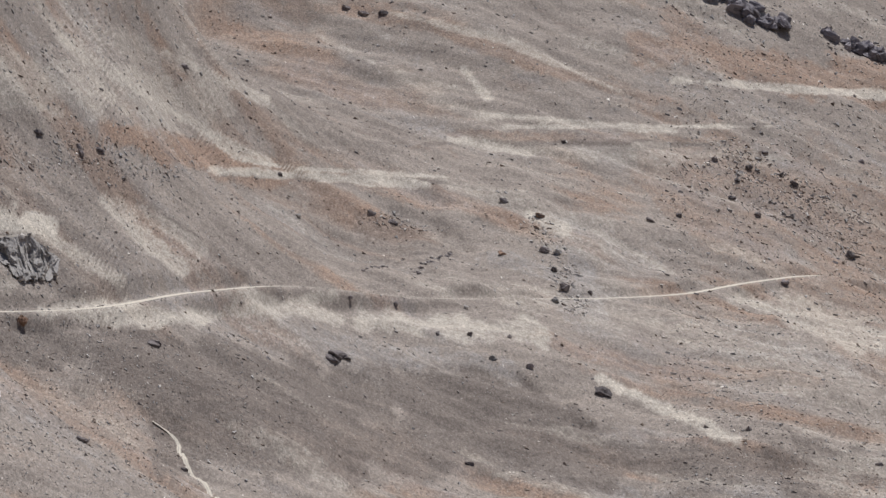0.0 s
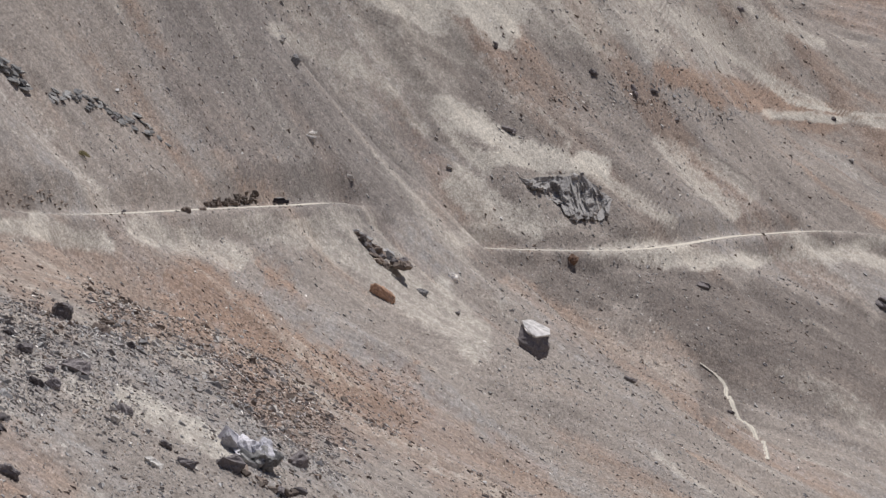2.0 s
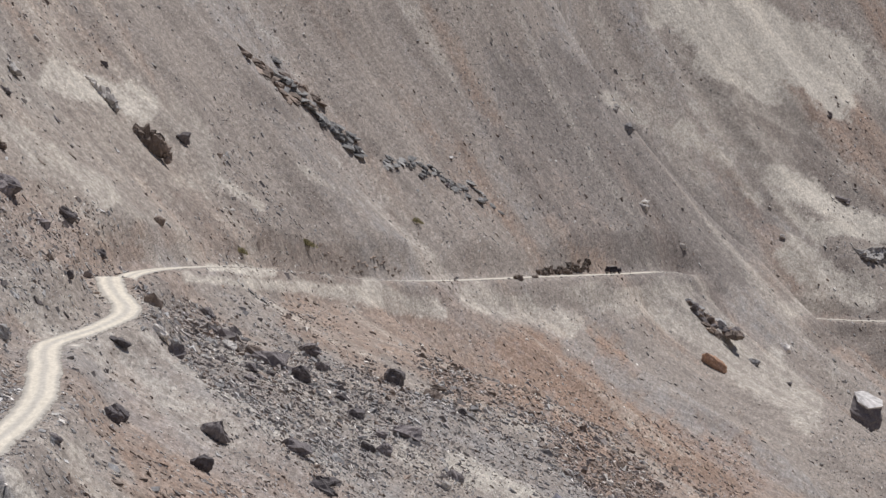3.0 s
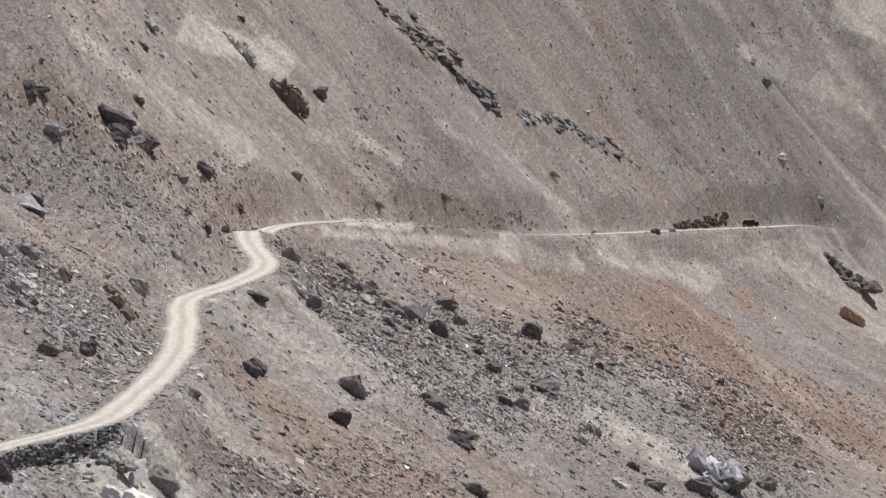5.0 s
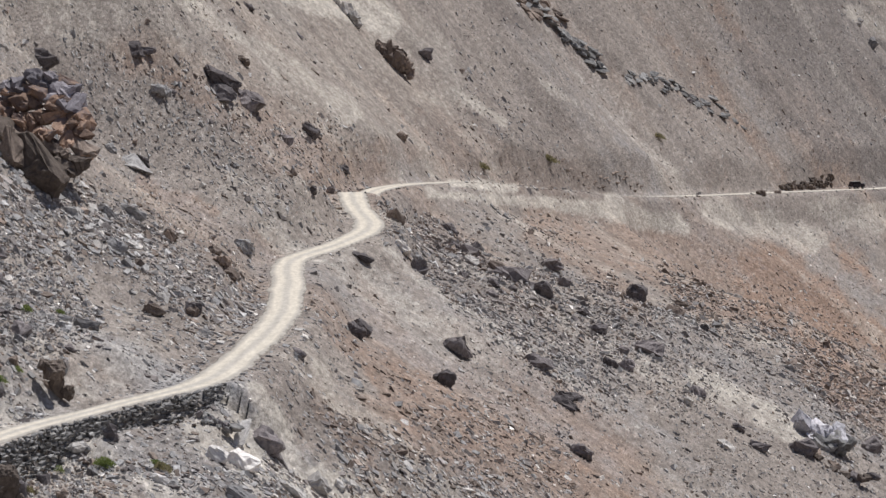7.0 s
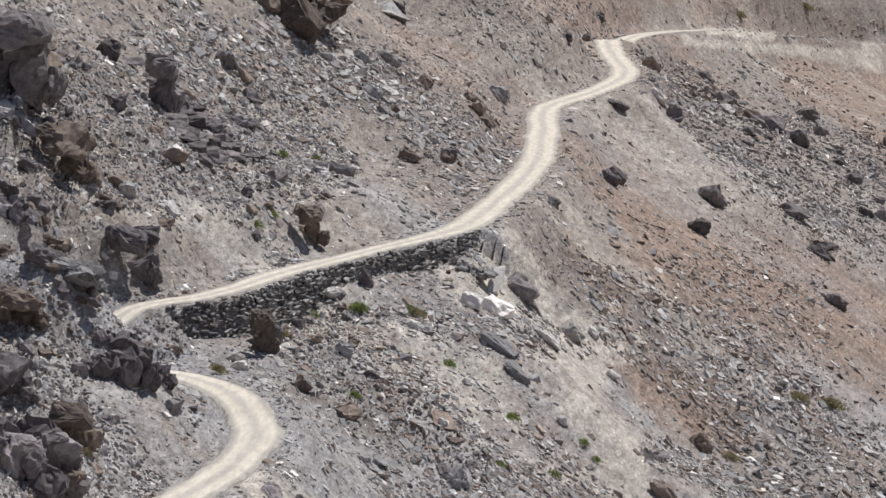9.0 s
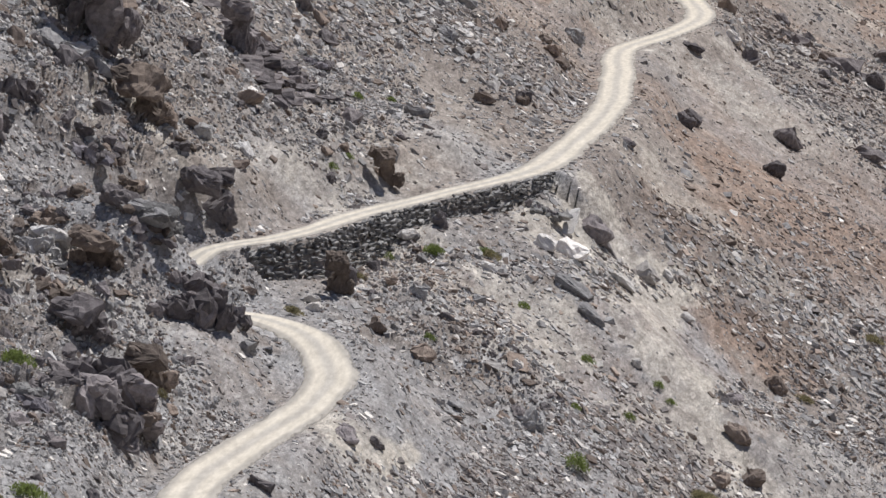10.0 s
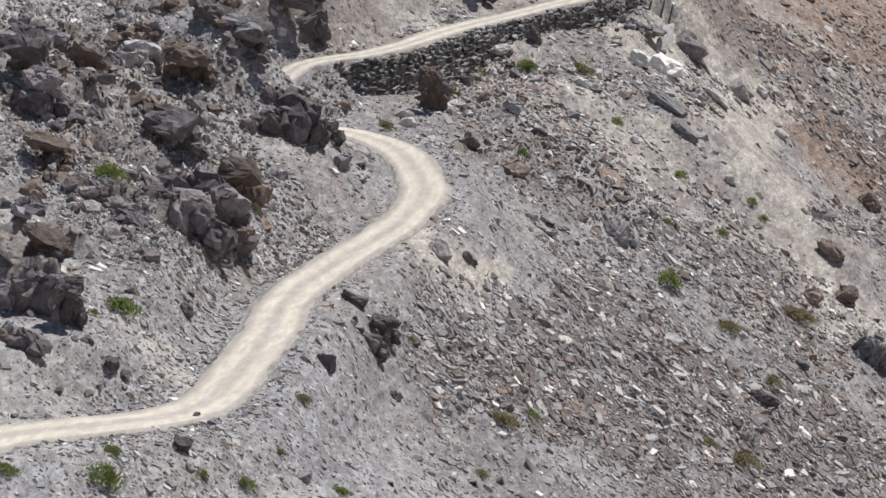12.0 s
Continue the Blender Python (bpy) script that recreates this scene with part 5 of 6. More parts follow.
boulder(-43.4, 342.6, (1.6, 1.2, 1.1), BROWN_ROCK, BROWN_LABEL, 219)
boulder(-53.0, 364.3, (2.3, 1.7, 1.8), DARK_ROCK, DARK_LABEL, 220)
boulder(-56.4, 340.3, (2.4, 1.8, 2.0), DARK_ROCK, DARK_LABEL, 221)
boulder(-62.8, 319.3, (3.0, 2.2, 2.0), GREY_ROCK, GREY_LABEL, 222)
boulder(-53.0, 324.7, (2.2, 1.7, 1.6), GREY_ROCK, GREY_LABEL, 223)
boulder(-53.2, 385.5, (3.0, 2.2, 2.2), DARK_ROCK, DARK_LABEL, 224)
boulder(-60.2, 357.2, (3.3, 2.5, 3.1), DARK_ROCK, DARK_LABEL, 225)
boulder(-39.6, 352.8, (1.5, 1.1, 1.0), DARK_ROCK, DARK_LABEL, 226)
boulder(-40.5, 403.0, (2.5, 1.8, 1.5), GREY_ROCK, GREY_LABEL, 227)
boulder(-45.4, 405.2, (2.5, 1.9, 1.3), GREY_ROCK, GREY_LABEL, 228)
boulder(-46.2, 259.9, (2.7, 2.0, 1.9), GREY_ROCK, GREY_LABEL, 229)
boulder(-37.7, 253.3, (2.1, 1.5, 1.5), DARK_ROCK, DARK_LABEL, 230)
boulder(-47.9, 224.6, (1.1, 0.8, 1.6), DARK_ROCK, DARK_LABEL, 231)
boulder(-57.2, 265.6, (2.2, 1.6, 1.0), DARK_ROCK, DARK_LABEL, 232)
boulder(-58.3, 254.6, (1.4, 1.0, 1.2), DARK_ROCK, DARK_LABEL, 233)
boulder(-8.2, 322.7, (2.7, 2.0, 1.9), BROWN_ROCK, BROWN_LABEL, 234)
boulder(-7.1, 317.1, (3.0, 2.2, 1.9), BROWN_ROCK, BROWN_LABEL, 235)
boulder(-8.7, 330.7, (1.9, 1.4, 0.9), DARK_ROCK, DARK_LABEL, 236)
boulder(-12.2, 289.2, (2.8, 2.0, 1.2), DARK_ROCK, DARK_LABEL, 237)
boulder(-41.9, 219.6, (0.6, 0.5, 0.5), DARK_ROCK, DARK_LABEL, 238)
boulder(-35.4, 218.0, (1.3, 1.0, 1.1), GREY_ROCK, GREY_LABEL, 239)
boulder(-49.5, 281.1, (1.6, 1.2, 1.6), DARK_ROCK, DARK_LABEL, 240)
boulder(-53.3, 275.1, (2.6, 1.9, 1.4), GREY_ROCK, GREY_LABEL, 241)
boulder(-54.4, 249.2, (1.7, 1.3, 0.7), PALE_ROCK, PALE_LABEL, 242)
boulder(-58.1, 249.2, (2.0, 1.5, 1.6), BROWN_ROCK, BROWN_LABEL, 243)
boulder(-56.1, 252.3, (2.0, 1.5, 1.3), BROWN_ROCK, BROWN_LABEL, 244)
boulder(-52.3, 252.0, (1.7, 1.3, 1.0), DARK_ROCK, DARK_LABEL, 245)
boulder(-46.2, 239.3, (1.1, 0.8, 1.5), DARK_ROCK, DARK_LABEL, 246)
boulder(-41.2, 211.6, (1.3, 1.0, 1.2), DARK_ROCK, DARK_LABEL, 247)
boulder(-37.0, 237.2, (1.6, 1.2, 1.4), DARK_ROCK, DARK_LABEL, 248)
boulder(-42.6, 282.1, (1.9, 1.4, 1.8), GREY_ROCK, GREY_LABEL, 249)
boulder(-5.5, 353.3, (2.7, 2.0, 2.3), BROWN_ROCK, BROWN_LABEL, 250)
boulder(-9.3, 313.2, (2.1, 1.6, 1.8), BROWN_ROCK, BROWN_LABEL, 251)
boulder(-33.9, 269.2, (2.5, 1.9, 1.0), DARK_ROCK, DARK_LABEL, 252)
boulder(-32.2, 271.7, (1.3, 0.9, 1.0), DARK_ROCK, DARK_LABEL, 253)
boulder(-33.8, 314.1, (1.8, 1.3, 1.4), GREY_ROCK, GREY_LABEL, 254)
boulder(-35.9, 314.9, (1.5, 1.1, 1.2), BROWN_ROCK, BROWN_LABEL, 255)
boulder(-41.1, 305.3, (1.6, 1.2, 1.1), PALE_ROCK, PALE_LABEL, 256)
boulder(-23.7, 300.3, (1.4, 1.0, 1.1), GREY_ROCK, GREY_LABEL, 257)
boulder(-26.9, 306.0, (1.9, 1.4, 0.8), PALE_ROCK, PALE_LABEL, 258)
boulder(-29.1, 296.3, (1.8, 1.4, 0.8), GREY_ROCK, GREY_LABEL, 259)
boulder(-48.2, 283.3, (1.9, 1.4, 0.8), DARK_ROCK, DARK_LABEL, 260)
boulder(-62.3, 263.3, (2.9, 2.2, 1.5), DARK_ROCK, DARK_LABEL, 261)
boulder(-58.9, 263.8, (2.5, 1.8, 1.5), DARK_ROCK, DARK_LABEL, 262)
boulder(-52.4, 221.0, (2.1, 1.6, 1.9), DARK_ROCK, DARK_LABEL, 263)
boulder(-19.0, 288.1, (1.8, 1.3, 0.8), GREY_ROCK, GREY_LABEL, 264)
boulder(-24.4, 282.8, (1.5, 1.1, 0.8), PALE_ROCK, PALE_LABEL, 265)
boulder(-15.4, 300.2, (1.9, 1.4, 0.9), GREY_ROCK, GREY_LABEL, 266)
boulder(-9.7, 300.0, (1.7, 1.2, 0.9), GREY_ROCK, GREY_LABEL, 267)
boulder(-25.5, 272.8, (1.3, 0.9, 0.7), PALE_ROCK, PALE_LABEL, 268)
boulder(-34.2, 247.5, (1.4, 1.0, 0.7), DARK_ROCK, DARK_LABEL, 269)
boulder(-30.2, 294.5, (1.4, 1.0, 0.7), PALE_ROCK, PALE_LABEL, 270)
boulder(135.0, 1025.2, (4.1, 3.0, 2.2), PALE_ROCK, PALE_LABEL, 272)
boulder(120.4, 974.5, (3.1, 2.3, 2.1), GREY_ROCK, GREY_LABEL, 273)
boulder(186.6, 1048.2, (2.9, 2.1, 1.7), DARK_ROCK, DARK_LABEL, 275)
boulder(181.7, 1280.1, (2.6, 1.9, 1.8), DARK_ROCK, DARK_LABEL, 276)
boulder(97.0, 1021.9, (3.3, 2.4, 2.6), PALE_ROCK, PALE_LABEL, 277)
boulder(108.3, 1030.6, (2.6, 1.9, 1.9), PALE_ROCK, PALE_LABEL, 278)
boulder(157.5, 1207.4, (2.7, 2.0, 1.7), PALE_ROCK, PALE_LABEL, 279)
boulder(92.8, 1061.8, (2.4, 1.8, 1.7), PALE_ROCK, PALE_LABEL, 280)
boulder(182.5, 1246.9, (3.7, 2.8, 2.3), DARK_ROCK, DARK_LABEL, 281)
boulder(129.4, 974.3, (1.9, 1.4, 1.4), DARK_ROCK, DARK_LABEL, 282)
boulder(221.0, 1319.9, (4.3, 3.2, 2.2), DARK_ROCK, DARK_LABEL, 283)
boulder(237.2, 1334.9, (3.7, 2.7, 2.2), DARK_ROCK, DARK_LABEL, 284)
boulder(245.8, 1344.0, (3.0, 2.2, 2.2), DARK_ROCK, DARK_LABEL, 285)
boulder(40.2, 898.0, (2.4, 1.8, 1.5), DARK_ROCK, DARK_LABEL, 286)
boulder(28.9, 668.8, (3.1, 2.3, 1.5), BROWN_ROCK, BROWN_LABEL, 287)
boulder(241.3, 1224.8, (4.3, 3.2, 1.7), DARK_ROCK, DARK_LABEL, 288)
boulder(320.9, 1306.6, (8.0, 5.9, 3.2), DARK_ROCK, DARK_LABEL, 289)
boulder(351.4, 1494.0, (2.7, 2.0, 2.1), PALE_ROCK, PALE_LABEL, 290)
boulder(180.9, 1246.6, (4.7, 3.5, 2.0), DARK_ROCK, DARK_LABEL, 291)
boulder(182.3, 1283.1, (2.6, 1.9, 1.8), DARK_ROCK, DARK_LABEL, 292)
boulder(455.8, 1566.2, (5.2, 3.9, 2.6), DARK_ROCK, DARK_LABEL, 293)
boulder(392.6, 1400.1, (2.5, 1.9, 2.0), PALE_ROCK, PALE_LABEL, 294)
boulder(622.8, 1604.1, (5.9, 4.4, 4.4), DARK_ROCK, DARK_LABEL, 295)
boulder(422.2, 1326.6, (7.9, 5.8, 3.9), DARK_ROCK, DARK_LABEL, 296)
boulder(520.8, 1570.8, (5.3, 3.9, 2.3), DARK_ROCK, DARK_LABEL, 297)
boulder(538.0, 1584.5, (3.3, 2.4, 2.7), DARK_ROCK, DARK_LABEL, 298)
boulder(450.9, 1481.8, (3.8, 2.8, 2.5), DARK_ROCK, DARK_LABEL, 299)
boulder(462.0, 1510.9, (3.9, 2.9, 2.9), GREY_ROCK, GREY_LABEL, 300)
boulder(361.1, 1382.6, (2.1, 1.6, 2.3), DARK_ROCK, DARK_LABEL, 301)
boulder(340.9, 1369.3, (2.1, 1.5, 2.0), DARK_ROCK, DARK_LABEL, 302)
boulder(370.7, 1359.0, (2.4, 1.8, 2.0), DARK_ROCK, DARK_LABEL, 303)
boulder(383.5, 1363.3, (2.1, 1.6, 2.3), DARK_ROCK, DARK_LABEL, 304)
boulder(398.6, 1339.0, (3.4, 2.6, 2.9), DARK_ROCK, DARK_LABEL, 305)
boulder(185.4, 1047.1, (2.9, 2.1, 1.7), DARK_ROCK, DARK_LABEL, 306)
boulder(231.0, 1131.0, (2.8, 2.1, 1.3), DARK_ROCK, DARK_LABEL, 307)
boulder(350.0, 1245.8, (4.1, 3.1, 1.8), DARK_ROCK, DARK_LABEL, 308)
boulder(442.5, 1779.4, (5.4, 4.0, 3.0), DARK_ROCK, DARK_LABEL, 309)
boulder(449.6, 1775.5, (5.9, 4.4, 2.5), DARK_ROCK, DARK_LABEL, 310)
boulder(457.9, 1771.0, (5.4, 4.0, 2.5), DARK_ROCK, DARK_LABEL, 311)
boulder(352.8, 1531.1, (3.1, 2.3, 2.2), DARK_ROCK, DARK_LABEL, 312)
boulder(511.1, 1661.9, (2.6, 1.9, 1.8), DARK_ROCK, DARK_LABEL, 313)
boulder(315.9, 1537.8, (5.4, 4.0, 2.2), DARK_ROCK, DARK_LABEL, 314)
boulder(433.3, 1492.9, (3.8, 2.8, 2.2), RUST_ROCK, RUST_LABEL, 315)
boulder(386.3, 1343.4, (3.1, 2.3, 2.3), GREY_ROCK, GREY_LABEL, 316)
boulder(317.7, 1303.6, (6.0, 4.4, 2.4), DARK_ROCK, DARK_LABEL, 317)
boulder(323.5, 1307.0, (5.0, 3.7, 2.0), DARK_ROCK, DARK_LABEL, 318)
boulder(240.1, 1222.0, (4.6, 3.4, 1.9), DARK_ROCK, DARK_LABEL, 319)
boulder(463.7, 1291.3, (3.0, 2.3, 2.2), DARK_ROCK, DARK_LABEL, 320)
boulder(237.7, 1332.2, (3.0, 2.2, 2.5), DARK_ROCK, DARK_LABEL, 321)
boulder(246.8, 1344.7, (3.0, 2.2, 2.2), DARK_ROCK, DARK_LABEL, 322)
boulder(388.3, 1525.0, (5.4, 4.0, 2.2), DARK_ROCK, DARK_LABEL, 323)
boulder(396.8, 1521.7, (5.0, 3.7, 2.2), DARK_ROCK, DARK_LABEL, 324)
boulder(598.3, 1665.3, (3.9, 2.9, 2.9), DARK_ROCK, DARK_LABEL, 325)
boulder(611.8, 1681.0, (4.4, 3.3, 2.5), DARK_ROCK, DARK_LABEL, 326)
boulder(614.3, 1665.1, (3.9, 2.9, 3.3), DARK_ROCK, DARK_LABEL, 327)
boulder(617.3, 1658.4, (3.9, 2.9, 2.9), DARK_ROCK, DARK_LABEL, 328)
boulder(576.3, 1625.4, (4.3, 3.2, 2.8), DARK_ROCK, DARK_LABEL, 329)
boulder(583.0, 1610.9, (3.8, 2.8, 2.8), DARK_ROCK, DARK_LABEL, 330)
boulder(581.9, 1664.4, (3.9, 2.9, 2.9), DARK_ROCK, DARK_LABEL, 331)
boulder(585.9, 1645.0, (3.4, 2.6, 2.4), DARK_ROCK, DARK_LABEL, 332)
boulder(456.6, 1512.6, (4.3, 3.2, 3.7), DARK_ROCK, DARK_LABEL, 333)
boulder(448.2, 1457.9, (4.9, 3.6, 4.2), DARK_ROCK, DARK_LABEL, 334)
boulder(438.0, 1435.3, (4.4, 3.3, 3.1), GREY_ROCK, GREY_LABEL, 335)
boulder(459.8, 1461.6, (3.4, 2.5, 2.1), DARK_ROCK, DARK_LABEL, 336)
boulder(565.0, 1529.1, (4.8, 3.6, 3.0), DARK_ROCK, DARK_LABEL, 337)
boulder(501.7, 1264.8, (3.4, 2.5, 2.5), DARK_ROCK, DARK_LABEL, 338)
boulder(666.8, 1702.9, (3.6, 2.7, 2.5), DARK_ROCK, DARK_LABEL, 339)
boulder(400.0, 1369.2, (2.1, 1.6, 2.0), DARK_ROCK, DARK_LABEL, 340)
boulder(466.6, 1550.9, (5.6, 4.1, 2.3), RUST_ROCK, RUST_LABEL, 341)

great_block(-62.4, 264.6, 4.3, 3.9, DARK_ROCK, "dark weathered block on the steep rocky slope", 342)
great_block(-60.2, 261.6, 3.6, 3.5, DARK_ROCK, "dark weathered block on the steep rocky slope", 343)
great_block(-58.5, 253.9, 3.5, 2.3, UMBER_ROCK, "brown weathered block on the steep rocky slope", 344)
great_block(-54.2, 281.6, 4.3, 3.3, UMBER_ROCK, "brown weathered block on the steep rocky slope", 345)
great_block(-52.2, 265.8, 4.5, 3.5, DARK_ROCK, "dark overhanging block on the steep rocky slope", 346)
great_block(-54.0, 233.7, 3.3, 2.1, UMBER_ROCK, "brown flat-topped block above the road", 347)
great_block(-50.9, 225.8, 2.3, 3.3, DARK_ROCK, "tall dark block above the road", 348)
great_block(-39.7, 309.4, 2.4, 3.7, UMBER_ROCK, "tall brown block beside the retaining wall", 349)
great_block(-50.3, 287.3, 3.5, 2.5, SLATE_ROCK, "grey-violet slab block above the road", 350)
great_block(-47.1, 264.3, 3.8, 3.1, UMBER_ROCK, "brown block crowning a layered ledge", 351)
great_block(-35.5, 251.9, 2.2, 2.0, DARK_ROCK, "dark broken block on the grey scree below the road", 352)
outcrop(-30.6, 729.3, 7.3, 3.5, PALE_ROCK, 3, "pale rock ledge above a brown rock nose", 354)
outcrop(-60.6, 261.2, 4.4, 3.6, DARK_ROCK, 5, "dark jagged rocks on the steep slope", 355)
outcrop(-52.8, 266.7, 4.3, 3.7, DARK_ROCK, 4, "dark jagged rocks on the steep slope", 356)
outcrop(-46.4, 282.0, 5.3, 4.3, DARK_ROCK, 6, "dark rock spur that hides the road", 357)
outcrop(-57.8, 253.6, 3.0, 2.0, BROWN_ROCK, 3, "brown broken rocks on the steep slope", 358)
outcrop(-61.1, 276.9, 4.5, 2.8, BROWN_ROCK, 4, "brown broken rocks on the steep slope", 359)
outcrop(-58.3, 282.1, 3.7, 2.5, GREY_ROCK, 4, "grey broken rocks on the steep slope", 360)
outcrop(-67.1, 297.6, 6.5, 4.8, DARK_ROCK, 6, "dark jagged crag high on the slope", 361)
outcrop(-64.6, 304.6, 4.0, 3.6, DARK_ROCK, 4, "dark jagged crag high on the slope", 362)
bank(198.0, 1221.3, 33.0, 13.4, BANK_EARTH, 9, "dark fluted bank eroded into ribs above the road", 364)
rock_mass(110.5, 972.0, 13.0, 9.0, 44, 2.8, (BROWN_ROCK, DARK_ROCK, BROWN_ROCK, GREY_ROCK), "dark crumbling rock face below the road bend", 365, 0.35, 0.2)
outcrop(-21.8, 730.1, 7.5, 7.3, BROWN_ROCK, 6, "brown rock nose jutting from the slope", 366)
great_block(-51.2, 314.2, 4.5, 5.1, DARK_ROCK, "massive dark boulder standing beside the road", 370)
great_block(-61.8, 322.4, 7.0, 8.0, DARK_ROCK, "huge dark block with deep shade under its overhang", 371)
great_block(-54.2, 351.2, 3.6, 5.6, DARK_ROCK, "tall dark block standing in rubble", 372)
great_block(-39.9, 341.7, 3.3, 3.8, UMBER_ROCK, "brown boulder weathered on top and narrow at its foot", 373)
great_block(-57.1, 317.9, 5.8, 5.1, UMBER_ROCK, "big overhanging brown slab on the rocky slope", 374)
outcrop(-46.9, 285.0, 4.1, 3.1, DARK_ROCK, 5, "dark rock spur that hides the road", 375)
outcrop(-44.2, 284.8, 2.5, 2.5, DARK_ROCK, 4, "dark rock spur that hides the road", 376)
outcrop(-64.3, 326.6, 6.7, 5.2, DARK_ROCK, 6, "dark jagged crag high on the slope", 377)
outcrop(-48.7, 257.2, 7.1, 4.1, DARK_ROCK, 12, "dark layered rock ledge breaking out of the slope", 378)
outcrop(-53.2, 227.2, 5.0, 4.3, DARK_ROCK, 10, "dark layered rock ledge breaking out of the slope", 379)
outcrop(-36.1, 249.2, 2.4, 1.8, DARK_ROCK, 4, "dark broken block on the grey scree below the road", 380)
outcrop(-4.4, 309.3, 3.1, 4.0, SLATE_ROCK, 6, "upright grey slate slabs on the slope", 381)
outcrop(-49.4, 252.7, 7.0, 4.0, DARK_ROCK, 12, "dark layered rock ledge breaking out of the slope", 384)

rock_mass(-49.2, 410.5, 11.5, 13.0, 90, 2.5, (UMBER_ROCK, RUST_ROCK, RUST_ROCK, RUST_ROCK, VIOLET_DARK), "large rust-brown rock outcrop with a dark violet crown", 367, 0.15, 0.75)
slab_rock(-48.9, 407.6, (8.6, 3.2, 3.6), -6, 4, UMBER_ROCK, "long tilted brown slab at the foot of a rusty outcrop", 369, 0.45)
slab_rock(-51.6, 407.4, (4.6, 2.4, 2.6), -4, 10, UMBER_ROCK, "tilted brown slab with black shade beneath it", 350, 0.5)
rock_mass(41.6, 515.6, 6.6, 5.2, 18, 2.7, (SLATE_ROCK, VIOLET_ROCK, VIOLET_ROCK), "violet-grey broken rock knob on the scree ridge", 353, 0.2, 0.5)
rock_mass(43.3, 507.8, 11.0, 2.4, 12, 1.7, (UMBER_ROCK, DARK_ROCK, BROWN_ROCK), "dark brown rocks below a violet-grey knob", 354, 0.1)
rock_mass(657.0, 1822.0, 40.0, 13.0, 34, 8.0, (VIOLET_DARK,), "dark violet crag high on the far slope", 382, 0.5)
rock_mass(716.0, 1824.0, 33.0, 9.0, 24, 7.0, (VIOLET_DARK,), "dark violet crag high on the far slope", 383, 0.5)
tipped_block(150.5, 987.0, 8.4, SLAB_ROCK, "huge pale tipped block, dark rock for the deep shade under its overhang", 363)
slab_rock(106.6, 939.0, (6.6, 3.4, 3.0), 4, 6, ORANGE_ROCK, "rust-orange boulder leaning on grey scree", 271, 0.35, "boulder")
slab_rock(194.5, 1197.0, (3.0, 2.6, 2.4), 0, 0, ORANGE_ROCK, "small orange-red boulder below the dirt road", 274, 0.35, "boulder")
WHITE_LABEL = "pale broken slab below the retaining wall"
flag = slab_rock(-23.8, 348.4, (1.1, 3.4, 0.5), 0, 0, WHITE_ROCK, "narrow white slab leaning upright on the slope", 183)
flag.matrix_world = pose(-23.8, 348.4, ground_at(-23.8, 348.4) + 1.2, 38, 0, -14)
slab_rock(-22.0, 353.0, (3.4, 2.4, 2.6), 0, 4, DARK_ROCK, "dark boulder beside a white upright slab", 181, 0.3, "boulder")
slab_rock(-20.7, 354.0, (3.4, 0.9, 0.6), 0, 0, DARK_ROCK, "thin dark slab lying down the slope", 192, 0.3)
slab_rock(-25.2, 337.0, (1.9, 1.6, 1.3), 20, 0, WHITE_ROCK, WHITE_LABEL, 182, 0.25)
slab_rock(-23.2, 339.6, (3.2, 2.2, 1.7), 8, -4, WHITE_ROCK, WHITE_LABEL, 184, 0.3)
slab_rock(-22.2, 330.0, (3.6, 1.5, 0.9), 0, 0, GREY_ROCK, "long grey slab lying down the slope", 185, 0.3)
slab_rock(-20.6, 327.2, (3.1, 1.5, 0.7), -5, 0, GREY_ROCK, "long grey slab lying down the slope", 206, 0.3)
slab_rock(-19.0, 344.6, (2.8, 1.7, 1.0), 40, 0, PALE_ROCK, WHITE_LABEL, 186, 0.3)
slab_rock(-17.3, 354.9, (2.2, 1.8, 1.5), 60, 0, PALE_ROCK, WHITE_LABEL, 187, 0.3)
slab_rock(-15.6, 359.3, (1.2, 1.0, 0.7), 10, 0, WHITE_ROCK, WHITE_LABEL, 188, 0.3)
slab_rock(-14.2, 362.0, (1.8, 1.0, 0.6), 20, 0, PALE_ROCK, WHITE_LABEL, 189, 0.3)
slab_rock(-13.6, 353.6, (1.3, 1.0, 0.8), 20, 0, WHITE_ROCK, WHITE_LABEL, 191, 0.3)
slab_rock(-36.4, 330.2, (1.7, 1.2, 0.9), 70, 0, PALE_ROCK, "pale slab below the retaining wall", 193, 0.4)
slab_rock(-29.3, 328.0, (1.7, 1.0, 0.7), 10, 0, WHITE_ROCK, "pale slab below the retaining wall", 190, 0.3)

rock_mass(-26.0, 346.8, 4.2, 1.6, 22, 1.0, (SLATE_ROCK, DARK_ROCK, SLATE_ROCK), "dark stacked slabs at the end of the retaining wall", 394, 0.2, 0.1)
rock_mass(-59.1, 269.4, 4, 2.2, 13, 1.00, (DARK_ROCK, UMBER_ROCK, GREY_ROCK), "dark and grey broken rocks heaped on the steep slope", 500, 0.3, 0.1)
rock_mass(-64.2, 275.9, 4.5, 2.5, 14, 1.36, (VIOLET_DARK, DARK_ROCK, SLATE_ROCK), "dark violet-grey broken rocks on the steep slope", 501, 0.3, 0.1)
rock_mass(-59.0, 285.8, 3.5, 2, 15, 1.22, (UMBER_ROCK, BROWN_ROCK, DARK_ROCK), "brown broken rocks heaped on the steep slope", 502, 0.3, 0.1)
rock_mass(-51.0, 286.0, 4, 2, 16, 1.12, (DARK_ROCK, UMBER_ROCK, GREY_ROCK), "dark and grey broken rocks heaped on the steep slope", 503, 0.3, 0.1)
